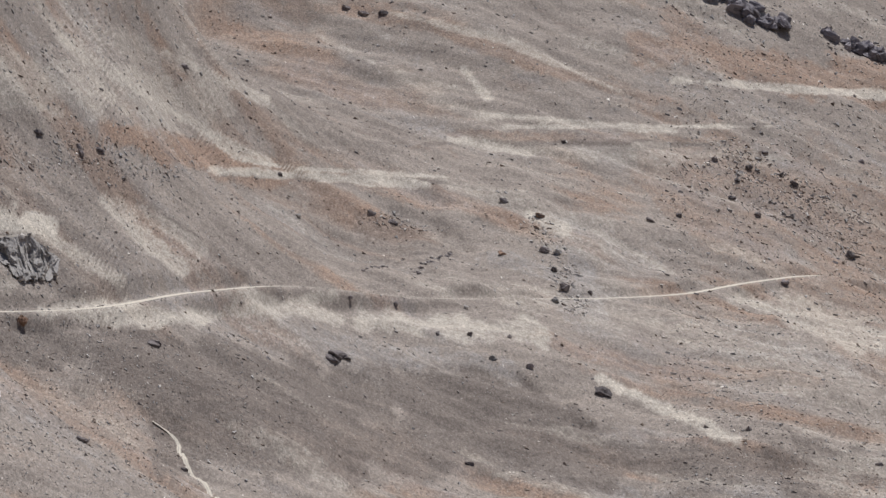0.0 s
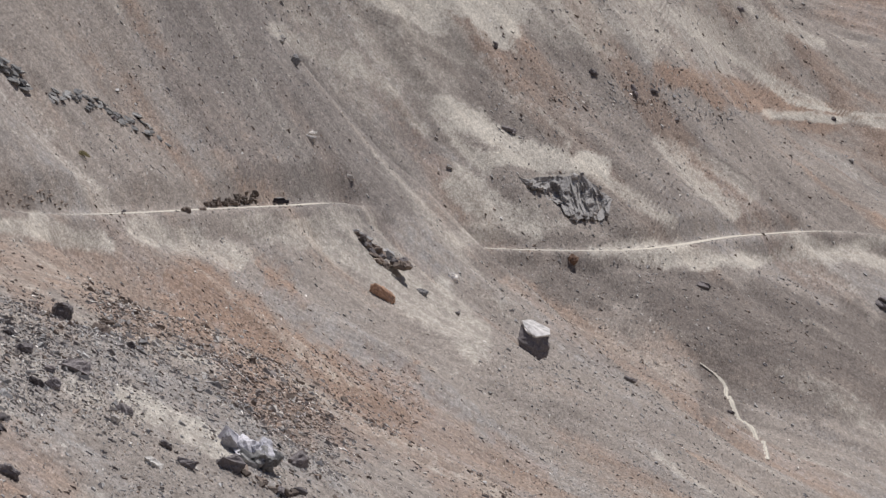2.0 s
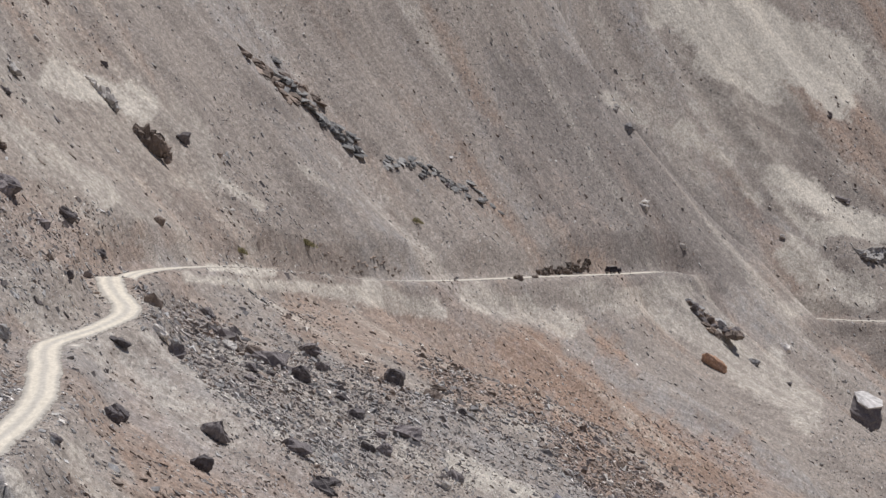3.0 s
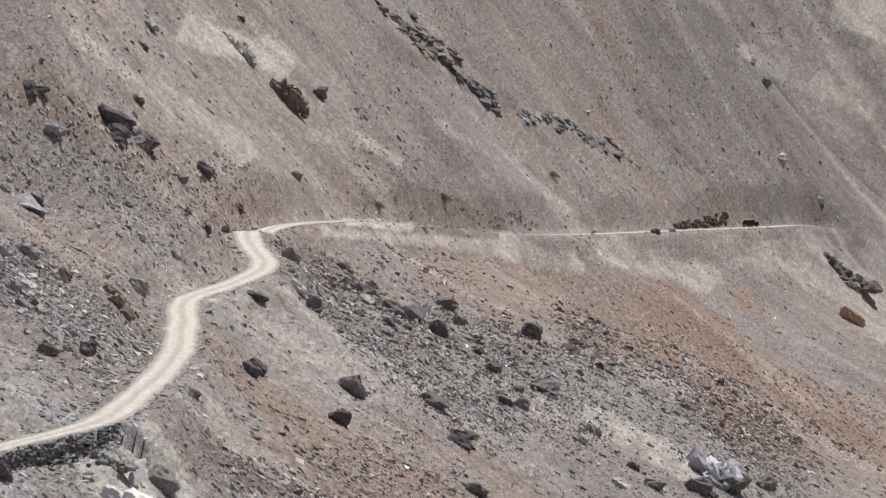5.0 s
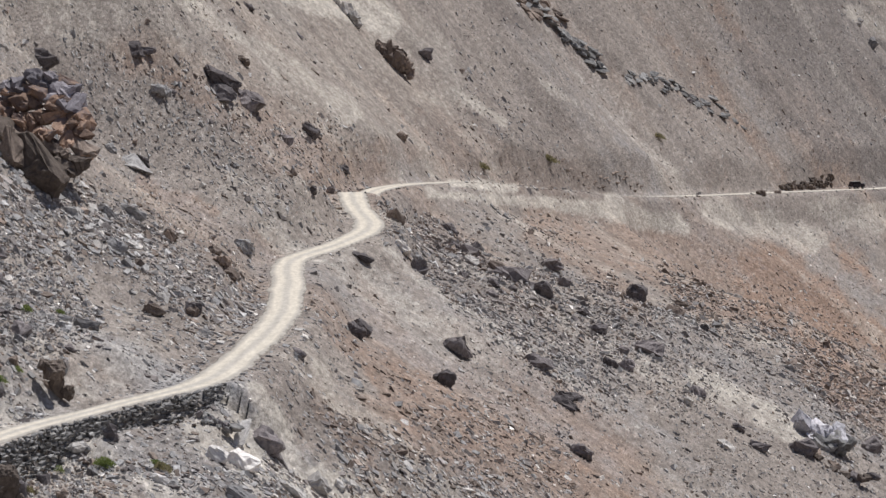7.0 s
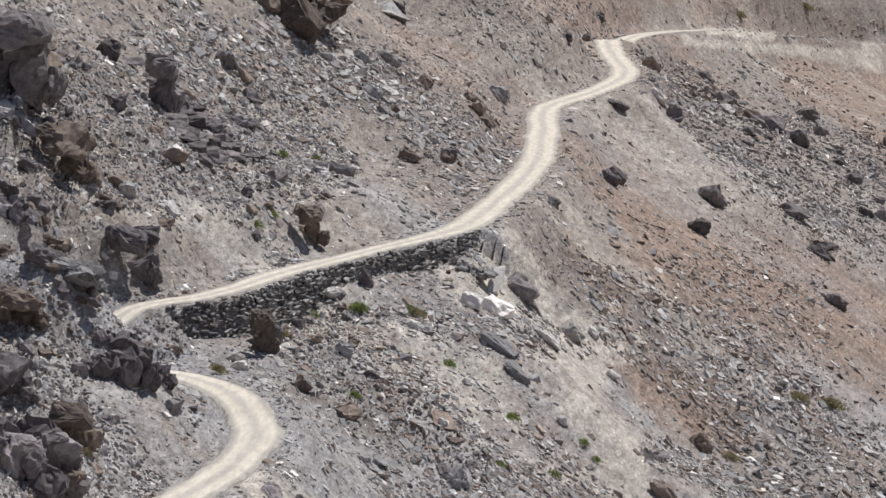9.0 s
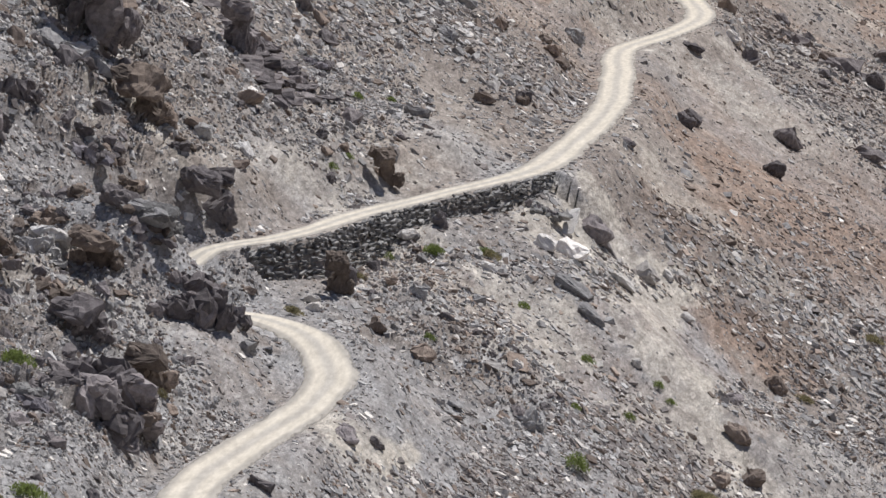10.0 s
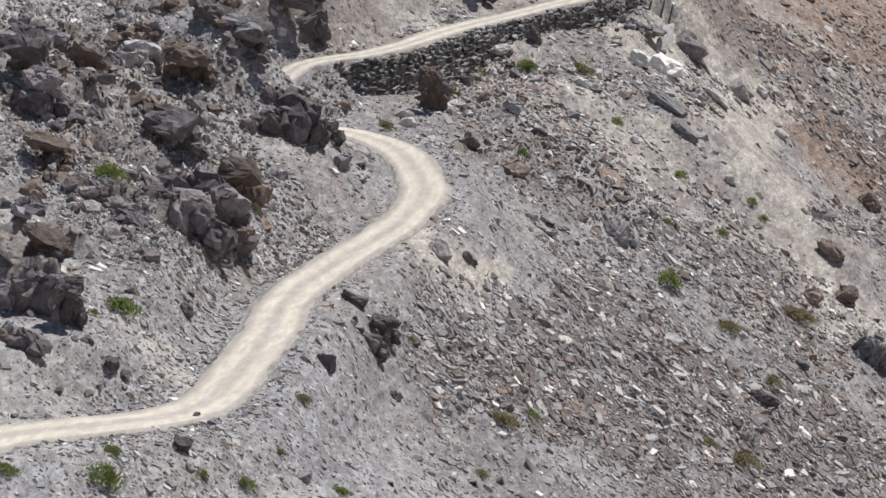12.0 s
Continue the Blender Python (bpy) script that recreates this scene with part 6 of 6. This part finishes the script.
rock_mass(-59.5, 260.3, 4, 2.4, 17, 1.00, (VIOLET_DARK, DARK_ROCK, SLATE_ROCK), "dark violet-grey broken rocks on the steep slope", 504, 0.3, 0.1)
rock_mass(-55.9, 273.6, 4, 2, 13, 1.35, (UMBER_ROCK, BROWN_ROCK, DARK_ROCK), "brown broken rocks heaped on the steep slope", 505, 0.3, 0.1)
rock_mass(-55.9, 250.8, 4, 2.2, 14, 1.23, (DARK_ROCK, UMBER_ROCK, GREY_ROCK), "dark and grey broken rocks heaped on the steep slope", 506, 0.3, 0.1)
rock_mass(-57.2, 239.7, 3.5, 2.5, 15, 1.10, (VIOLET_DARK, DARK_ROCK, SLATE_ROCK), "dark violet-grey broken rocks on the steep slope", 507, 0.3, 0.1)
rock_mass(-53.3, 227.9, 5, 3.6, 16, 1.02, (UMBER_ROCK, BROWN_ROCK, DARK_ROCK), "brown broken rocks heaped on the steep slope", 508, 0.3, 0.1)
rock_mass(-52.5, 220.1, 3.5, 2.4, 17, 1.34, (DARK_ROCK, UMBER_ROCK, GREY_ROCK), "dark and grey broken rocks heaped on the steep slope", 509, 0.3, 0.1)
rock_mass(-52.4, 249.4, 3, 1.6, 13, 1.21, (VIOLET_DARK, DARK_ROCK, SLATE_ROCK), "dark violet-grey broken rocks on the steep slope", 510, 0.3, 0.1)
rock_mass(-47.5, 256.0, 4.5, 2.4, 14, 1.13, (UMBER_ROCK, BROWN_ROCK, DARK_ROCK), "brown broken rocks heaped on the steep slope", 511, 0.3, 0.1)
rock_mass(-60.5, 339.0, 4, 2.5, 13, 1.00, (DARK_ROCK, UMBER_ROCK, GREY_ROCK), "dark and grey broken rocks heaped on the steep slope", 512, 0.3, 0.1)
rock_mass(-59.2, 304.7, 4, 2.2, 14, 1.35, (VIOLET_DARK, DARK_ROCK, SLATE_ROCK), "dark violet-grey broken rocks on the steep slope", 513, 0.3, 0.1)
rock_mass(-56.8, 308.3, 3.5, 2, 15, 1.22, (UMBER_ROCK, BROWN_ROCK, DARK_ROCK), "brown broken rocks heaped on the steep slope", 514, 0.3, 0.1)
rock_mass(-53.8, 317.7, 3, 1.6, 16, 1.09, (DARK_ROCK, UMBER_ROCK, GREY_ROCK), "dark and grey broken rocks heaped on the steep slope", 515, 0.3, 0.1)
rock_mass(-56.0, 362.5, 3, 3.6, 17, 0.98, (VIOLET_DARK, DARK_ROCK, SLATE_ROCK), "dark violet-grey broken rocks on the steep slope", 516, 0.3, 0.1)
rock_mass(-58.1, 289.8, 4, 2.4, 13, 1.35, (UMBER_ROCK, BROWN_ROCK, DARK_ROCK), "brown broken rocks heaped on the steep slope", 517, 0.3, 0.1)
rock_mass(-50.6, 350.6, 3, 2, 14, 1.21, (DARK_ROCK, UMBER_ROCK, GREY_ROCK), "dark and grey broken rocks heaped on the steep slope", 518, 0.3, 0.1)
rock_mass(-49.9, 370.2, 3, 2, 15, 1.09, (VIOLET_DARK, DARK_ROCK, SLATE_ROCK), "dark violet-grey broken rocks on the steep slope", 519, 0.3, 0.1)
ledge_rnd = random.Random(393)
ledge_spots, ledge_sizes = [], []
for k in range(nearest_on_road(66.1, 912.6), nearest_on_road(81.0, 948.0)):
    at, way = ROAD_PATH[k], ROAD_WAY[k]
    off = 3.4 + ledge_rnd.uniform(0, 1.2)
    ledge_spots.append((at[0] - way[1] * off, at[1] + way[0] * off, 0.3))
    ledge_sizes.append((ledge_rnd.uniform(1.2, 3.0), ledge_rnd.uniform(1.0, 2.0), ledge_rnd.uniform(1.2, 2.4)))
# no hollow is cut: the undercut's shade is the blocks' umber colour
ledges("rock_ledge", ledge_spots, ledge_sizes, UMBER_ROCK, "dark undercut ledge above the road", "rock ledge", ledge_rnd, (0.1, 0.05, 0.0))
rock_rib(-5.2, 832.0, 9.5, 871.8, 3.6, BROWN_ROCK, 16, "brown rock rib running down the slope", 385)
rock_rib(2.0, 856.3, 20.0, 871.1, 3.7, SLATE_ROCK, 20, "dark rock rib running down the slope", 386)
rock_rib(25.2, 877.2, 52.2, 921.5, 2.3, SLATE_ROCK, 26, "dark slaty rib running down the scree", 387)
rock_rib(358.1, 1416.9, 390.5, 1461.0, 1.9, DARK_ROCK, 12, "dark bank of a dry gully", 388)
rock_rib(390.5, 1461.0, 414.0, 1497.5, 1.9, DARK_ROCK, 10, "dark bank of a dry gully", 389)
rock_rib(10.7, 780.6, 26.7, 824.6, 1.3, BROWN_ROCK, 14, "low brown bank cut beside the road", 390)
rock_rib(-56.4, 365.1, -47.4, 353.6, 1.8, DARK_ROCK, 24, "dark rubble rib on the rocky slope", 391)
rock_rib(-57.9, 365.3, -49.8, 345.4, 2.6, DARK_ROCK, 24, "dark rubble rib on the rocky slope", 392)

shrub(-54.2, 254.7, 2.23, 1.34, GREEN_LEAF, 394)
shrub(-19.7, 297.9, 1.88, 1.96, GREEN_LEAF, 395)
shrub(-48.7, 231.8, 2.10, 1.15, GREEN_LEAF, 396)
shrub(-29.4, 330.9, 1.52, 0.95, DRY_LEAF, 397)
shrub(-34.2, 328.7, 1.42, 0.66, GREEN_LEAF, 398)
shrub(-42.0, 300.0, 1.38, 0.87, DRY_LEAF, 399)
shrub(-32.1, 306.2, 0.97, 0.79, GREEN_LEAF, 400)
shrub(-14.7, 323.0, 0.92, 0.92, GREEN_LEAF, 401)
shrub(-13.6, 321.2, 0.83, 0.73, GREEN_LEAF, 402)
shrub(-20.5, 319.4, 1.10, 0.82, GREEN_LEAF, 403)
shrub(-25.9, 323.5, 1.02, 0.83, GREEN_LEAF, 404)
shrub(-16.6, 313.7, 0.90, 0.99, GREEN_LEAF, 405)
shrub(-10.0, 308.2, 1.94, 1.06, DRY_LEAF, 406)
shrub(-15.1, 296.9, 1.78, 0.85, DRY_LEAF, 407)
shrub(-37.4, 325.5, 0.75, 0.94, GREEN_LEAF, 408)
shrub(-38.9, 316.4, 1.00, 0.73, DRY_LEAF, 409)
shrub(-20.6, 307.9, 0.88, 0.71, GREEN_LEAF, 410)
shrub(-37.1, 228.8, 1.19, 0.60, DRY_LEAF, 411)
shrub(-27.8, 254.4, 1.90, 0.73, DRY_LEAF, 412)
shrub(-26.4, 258.7, 0.97, 0.74, GREEN_LEAF, 413)
shrub(-44.1, 205.3, 1.92, 1.68, GREEN_LEAF, 414)
shrub(-37.7, 212.2, 1.11, 0.86, GREEN_LEAF, 415)
shrub(-48.9, 201.8, 1.19, 0.59, GREEN_LEAF, 416)
shrub(-44.3, 208.1, 1.03, 0.49, GREEN_LEAF, 417)
shrub(-36.7, 218.1, 0.70, 0.44, DRY_LEAF, 418)
shrub(-12.8, 275.0, 2.05, 1.34, DRY_LEAF, 419)
shrub(-28.3, 246.0, 0.92, 0.71, DRY_LEAF, 420)
shrub(-46.2, 264.8, 0.84, 1.00, DRY_LEAF, 421)
shrub(-10.7, 307.7, 1.85, 0.97, DRY_LEAF, 422)
shrub(-39.8, 210.5, 0.73, 0.55, GREEN_LEAF, 423)
shrub(-50.0, 229.6, 0.60, 0.54, DRY_LEAF, 424)
shrub(-11.6, 292.7, 1.26, 0.84, DRY_LEAF, 425)
shrub(-15.2, 274.3, 1.02, 0.71, DRY_LEAF, 426)
shrub(-33.5, 220.3, 0.95, 0.51, GREEN_LEAF, 427)
shrub(-34.2, 256.1, 0.66, 0.44, DRY_LEAF, 428)
shrub(-44.8, 364.0, 1.05, 0.84, GREEN_LEAF, 429)
shrub(-42.3, 369.7, 0.85, 0.64, GREEN_LEAF, 430)
shrub(-43.9, 338.3, 0.88, 0.88, GREEN_LEAF, 431)
shrub(-42.8, 341.5, 0.79, 0.69, GREEN_LEAF, 432)
shrub(-2.8, 353.6, 1.52, 0.91, DRY_LEAF, 433)
shrub(6.7, 380.6, 2.39, 1.41, DRY_LEAF, 434)
shrub(3.4, 377.3, 1.83, 0.97, DRY_LEAF, 435)
shrub(-5.1, 724.7, 2.69, 1.45, DRY_LEAF, 436)
shrub(7.3, 770.4, 3.30, 1.54, DRY_LEAF, 437)
shrub(32.3, 864.5, 2.47, 1.48, DRY_LEAF, 438)
shrub(-33.8, 328.7, 1.42, 0.85, GREEN_LEAF, 439)
shrub(-29.8, 331.3, 1.33, 0.67, GREEN_LEAF, 440)


# ---- the parked jeep ----
def box_bm(size, at=(0, 0, 0), bevel=0.04, taper=1.0):
    bm = bmesh.new()
    bmesh.ops.create_cube(bm, size=1)
    for v in bm.verts:
        k = taper if v.co.z > 0 else 1.0
        v.co = Vector((v.co.x * size[0] * k + at[0], v.co.y * size[1] * (0.5 + 0.5 * k) + at[1], v.co.z * size[2] + at[2]))
    bmesh.ops.bevel(bm, geom=list(bm.edges), offset=bevel, segments=2, affect="EDGES", clamp_overlap=True)
    return bm


def disc_bm(radius, wide, at, sides=20):
    bm = bmesh.new()
    bmesh.ops.create_cone(bm, cap_ends=True, segments=sides, radius1=radius, radius2=radius, depth=wide)
    bmesh.ops.rotate(bm, verts=bm.verts, matrix=Matrix.Rotation(radians(90), 3, "X"))
    bmesh.ops.translate(bm, verts=bm.verts, vec=at)
    bmesh.ops.bevel(bm, geom=[e for e in bm.edges if len(e.link_faces) == 2 and e.calc_face_angle(0) > 1], offset=0.03, segments=2, affect="EDGES")
    return bm


def jeep():
    car = new("jeep")
    body = part("body", box_bm((4.2, 1.75, 0.72), (0, 0, 0.82), 0.12), CAR_PAINT, car)
    part("cabin", box_bm((2.75, 1.6, 0.68), (-0.55, 0, 1.5), 0.09, 0.86), CAR_PAINT, car)
    part("bonnet", box_bm((1.15, 1.5, 0.14), (1.4, 0, 1.22), 0.05), CAR_PAINT, car)
    for y in (-1, 1):
        for x, w in ((-1.35, 0.7), (-0.5, 0.8), (0.35, 0.55)):
            part("side_window", box_bm((w, 0.03, 0.42), (x, y * 0.775, 1.55), 0.01), GLASS_DARK, car, "dark side window")
        part("headlight", box_bm((0.06, 0.26, 0.2), (2.09, y * 0.6, 0.95), 0.02), LAMP_GLASS, car, "clear headlight")
        part("tail_light", box_bm((0.05, 0.14, 0.3), (-2.09, y * 0.72, 1.0), 0.02), RUST_ROCK, car, "red tail light")
        for x in (-1.3, 1.3):
            wheel = part("wheel", disc_bm(0.38, 0.25, (x, y * 0.8, 0.38)), TYRE, car, "dark dusty tyre")
            part("rim", disc_bm(0.21, 0.27, (x, y * 0.8, 0.38)), STEEL, wheel, "steel rim")
    part("windscreen", box_bm((0.05, 1.35, 0.45), (0.76, 0, 1.52), 0.01), GLASS_DARK, car, "dark windscreen")
    part("front_bumper", box_bm((0.16, 1.7, 0.2), (2.14, 0, 0.6), 0.03), STEEL, car, "metal bumper")
    part("rear_bumper", box_bm((0.16, 1.7, 0.2), (-2.14, 0, 0.6), 0.03), STEEL, car, "metal bumper")
    part("roof_rack", box_bm((1.9, 1.2, 0.07), (-0.6, 0, 1.87), 0.02), STEEL, car)
    i = nearest_on_road(84.5, 953.0)
    p, w = ROAD_PATH[i], ROAD_WAY[i]
    car.matrix_world = pose(p[0], p[1], p[2] + 0.03, 0, 0, math.degrees(math.atan2(w[1], w[0])) - 28)
    return tagged(car, "dark jeep parked on the dirt road", "car")


jeep()


# ---- loose stones, too many to count ----
def scatter(count, seed, near, far, small, large, power, only_rocky=False):
    """Places on the slope that the camera sees, denser and coarser where it is rocky."""
    rng = np.random.default_rng(seed)
    n = int(count * (60 if only_rocky else 4.5))
    co = np.stack([gx, gy, gz], 1).reshape(na, nd, 3)
    fine_d = reach[:n_fine, ROWS_NEAR:ROWS_NEAR + ROWS_FINE]
    cells = np.flatnonzero((fine_d[:-1, :-1] > near) & (fine_d[:-1, :-1] < far))
    pick = rng.choice(cells, n)
    i, j = pick // (ROWS_FINE - 1), pick % (ROWS_FINE - 1) + ROWS_NEAR
    u, v = rng.random(n), rng.random(n)
    a, b, c, d = co[i, j], co[i + 1, j], co[i, j + 1], co[i + 1, j + 1]
    p = a * ((1 - u) * (1 - v))[:, None] + b * (u * (1 - v))[:, None] + c * ((1 - u) * v)[:, None] + d * (u * v)[:, None]
    normal = np.cross(b - a, c - a)
    normal /= np.linalg.norm(normal, axis=1)[:, None] + 1e-12
    normal *= np.sign(normal[:, 2:3])
    rocky = band(p[:, 0], p[:, 1], p[:, 2], ROCKY)
    cover = band(p[:, 0], p[:, 1], p[:, 2], SLABBY)
    flat = np.hypot(p[:, 0], p[:, 1])
    patch = smooth(-0.5, 0.8, fbm(p[:, 0] / (0.03 * flat), p[:, 1] / (0.06 * flat), 55, 3)) ** 1.5
    bare = band(p[:, 0], p[:, 1], p[:, 2], SANDY)
    chance = 0.07 + 0.26 * patch + 0.5 * rocky + 0.6 * cover - 0.25 * bare * (1 - rocky)
    if only_rocky:
        chance = band(p[:, 0], p[:, 1], p[:, 2], BLOCKY) * (0.1 + 0.5 * patch)
    dist, _ = road_distance(p[:, 0], p[:, 1])
    keep = (rng.random(n) < chance) & (dist > ROAD_HALF + (2.0 if only_rocky else 0.1))
    keep = np.nonzero(keep)[0][:count]
    s = small * (1 - rng.random(len(keep)) * (1 - (small / large) ** power)) ** (-1 / power)
    s *= 1 + (0.3 * rocky[keep] + 0.15 * cover[keep]) * rng.random(len(keep))
    # stones grow with distance, so that they still show from the camera
    s *= np.clip(flat[keep] / math.sqrt(near * far), 0.6, 1.5)
    return p[keep], normal[keep], s, zones(*p[keep].T), rng


def stone_shapes(seed, count, points, tall=1.0):
    """A few angular blanks, split off in slabs: corner points and triangles."""
    out = []
    for k in range(count):
        rnd = random.Random(seed + k)
        size = (rnd.uniform(0.85, 1.25), rnd.uniform(0.5, 0.95), rnd.uniform(0.2, 0.55) * tall)
        bm = bmesh.new()
        corners = [Vector((i, j, h)) for i in (-1, 1) for j in (-1, 1) for h in (-1, 1)]
        add_hull(bm, [Vector([c[n] * size[n] * 0.5 * rnd.uniform(0.55, 1.0) for n in range(3)]) for c in corners[:points]])
        bmesh.ops.triangulate(bm, faces=bm.faces)
        # the underside lies in the ground
        bm.normal_update()
        bmesh.ops.delete(bm, geom=[f for f in bm.faces if f.normal.z < -0.75], context="FACES")
        bm.verts.index_update()
        out.append((np.array([v.co[:] for v in bm.verts]), np.array([[v.index for v in f.verts] for f in bm.faces])))
        bm.free()
    return out


def stones(name, label, material, shapes, place, normal, size, rng):
    co, tri, start = [], [], 0
    which = rng.integers(0, len(shapes), len(place))
    for k, (v, f) in enumerate(shapes):
        m = which == k
        n = m.sum()
        up = normal[m] + rng.normal(0, 0.28, (n, 3))
        up /= np.linalg.norm(up, axis=1)[:, None]
        # most lie with their length down the slope
        long = np.array([FALL[0], FALL[1], -0.5]) + rng.normal(0, 0.55, (n, 3))
        fore = np.cross(up, long)
        fore /= np.linalg.norm(fore, axis=1)[:, None]
        side = np.cross(fore, up)
        s = size[m][:, None, None]
        q = v[None, :, 0:1] * side[:, None] + v[None, :, 1:2] * fore[:, None] + (v[None, :, 2:3] + 0.02) * up[:, None]
        co.append((place[m][:, None] + s * q).reshape(-1, 3))
        tri.append((f[None] + (np.arange(n) * len(v))[:, None, None] + start).reshape(-1, 3))
        start += n * len(v)
    return tagged(new(name, mesh_from(name, np.vstack(co), np.vstack(tri), material)), label, "scree", kind="stuff")


BLANKS, FLAKES = stone_shapes(900, 10, 8), stone_shapes(930, 10, 6, 1.25)
COBBLES = []
for k in range(10):
    bm = bmesh.new()
    add_hull(bm, hull_points(random.Random(960 + k), 11, (1.1, 0.9, 0.85), 0.3))
    bm.normal_update()
    bmesh.ops.delete(bm, geom=[f for f in bm.faces if f.normal.z < -0.75], context="FACES")
    bm.verts.index_update()
    COBBLES.append((np.array([v.co[:] for v in bm.verts]), np.array([[v.index for v in f.verts] for f in bm.faces])))
    bm.free()
SCREE_BELTS = [  # count, seed, from and to (m), smallest and largest (m), fall-off
    (96000, 1, 150, 430, 0.17, 0.85, 2.4),
    (52000, 2, 430, 780, 0.27, 1.6, 2.5),
    (62000, 3, 780, 2300, 0.42, 2.2, 2.6),
]
for count, seed, near, far, small, large, power in SCREE_BELTS:
    p, nrm, s, zn, rng = scatter(count, seed, near, far, small, large, power)
    pick = rng.random(len(p))
    lumpy = band(p[:, 0], p[:, 1], p[:, 2], BLOCKY) if near < 300 else np.zeros(len(p))
    rusty = pick < 0.12 + 0.6 * zn[:, 0] * (1 - zn[:, 2])
    pale = ~rusty & (pick > (0.87 if near < 400 else 0.84))
    covered = band(p[:, 0], p[:, 1], p[:, 2], SLABBY)
    dark = ~rusty & ~pale & (pick > (0.68 if near < 400 else 0.70) - 0.3 * covered)
    for m, name, label, mat in (
        (rusty, "brown_stones", "loose brown and rusty stones strewn over the scree", BROWN_ROCK),
        (dark, "dark_stones", "loose dark stones strewn over the scree", DARK_STONE),
        (pale, "pale_stones", "loose pale stones strewn over the scree", PALE_ROCK),
        (~rusty & ~dark & ~pale, "grey_stones", "loose grey stones strewn over the scree", GREY_ROCK),
    ):
        chunky = m & (lumpy > 0.3)
        if chunky.any():
            stones(name, label, mat, COBBLES, p[chunky], nrm[chunky], s[chunky] * 0.9, rng)
            m = m & ~chunky
        stones(name, label, mat, FLAKES if near > 400 else BLANKS, p[m], nrm[m], s[m], rng)


# ---- fallen blocks on the craggy ground ----
p, nrm, s, zn, rng = scatter(300, 4, 205, 600, 0.8, 3.2, 2.0, True)
block_meshes = []
for k in range(12):
    rnd = random.Random(1200 + k)
    bm = bmesh.new()
    add_hull(bm, hull_points(rnd, 15, (1.0, rnd.uniform(0.6, 0.9), rnd.uniform(0.35, 0.75)), 0.8))
    worn(bm, rnd, 0.06)
    me = bpy.data.meshes.new("fallen_block")
    bm.to_mesh(me)
    bm.free()
    me.materials.append((DARK_ROCK, BROWN_ROCK, GREY_ROCK, DARK_ROCK)[k % 4])
    block_meshes.append(me)
for at, size in zip(p, s):
    k = int(rng.integers(12))
    ob = new("fallen_block", block_meshes[k])
    ob.matrix_world = Matrix.Translation((at[0], at[1], at[2] + 0.1 * size)) @ lie(at[0], at[1], rng.normal(0, 22), rng.normal(0, 10)) @ Matrix.Scale(size, 4)
    tagged(ob, ("dark", "brown", "grey", "dark")[k % 4] + " angular rock block fallen on the rocky slope", "rock", "fallen blocks on the rocky slope")


# ---- the dry-stone wall under the road ----
def dry_wall():
    wall = new("retaining_wall")
    rnd = random.Random(7)
    blanks = []
    for k in range(8):
        bm = bmesh.new()
        add_hull(bm, hull_points(random.Random(400 + k), 14, (1, 1, 1), 0.95))
        me = bpy.data.meshes.new("stone")
        bm.to_mesh(me)
        bm.free()
        # dark grey stone, deepened in tone for the backlit face's shade
        me.materials.append(SLATE_ROCK)
        blanks.append(me)
    rest_co, rest_tri, made, start = [], [], 0, 0
    shapes = stone_shapes(400, 8, 12)
    up = 0.0
    while up < 3.4:
        h = rnd.uniform(0.22, 0.34)
        s = float(WALL_FROM)
        while s < WALL_TO:
            long = rnd.uniform(0.4, 1.15)
            i = int(s)
            s += long * 0.92
            p, w = ROAD_PATH[i], ROAD_WAY[i]
            tall = float(wall_drop(np.array([i]))[0]) + 0.35
            if up > tall or rnd.random() < 0.06:
                continue
            side = Vector((w[1], -w[0], 0))
            along = Vector((w[0], w[1], 0))
            at = Vector(p) + side * (2.4 + 0.36 * up + rnd.uniform(-0.25, 0.3)) + along * (s - i)
            at.z += -up - h / 2 + rnd.uniform(-0.1, 0.1) + 0.12
            m = Matrix.Translation(at) @ Matrix.Rotation(math.atan2(w[1], w[0]) + rnd.uniform(-0.45, 0.45), 4, "Z") @ Matrix.Rotation(rnd.uniform(-0.3, 0.3), 4, "Y") @ Matrix.Diagonal((long, 0.6, h * rnd.uniform(1.0, 1.5), 1))
            if made < 300:
                st = new("stone", rnd.choice(blanks))
                st.parent = wall
                st.matrix_world = m
                made += 1
            else:
                v, f = rnd.choice(shapes)
                mm = np.array(m)
                rest_co.append(v @ mm[:3, :3].T + mm[:3, 3])
                rest_tri.append(f + start)
                start += len(v)
        up += h
    if rest_co:
        ob = tagged(new("stones", mesh_from("stones", np.vstack(rest_co), np.vstack(rest_tri), SLATE_ROCK)), kind="stuff")
        ob.parent = wall
    return tagged(wall, "dry-stone retaining wall of dark slabs under the road", "retaining wall", kind="structure")


dry_wall()
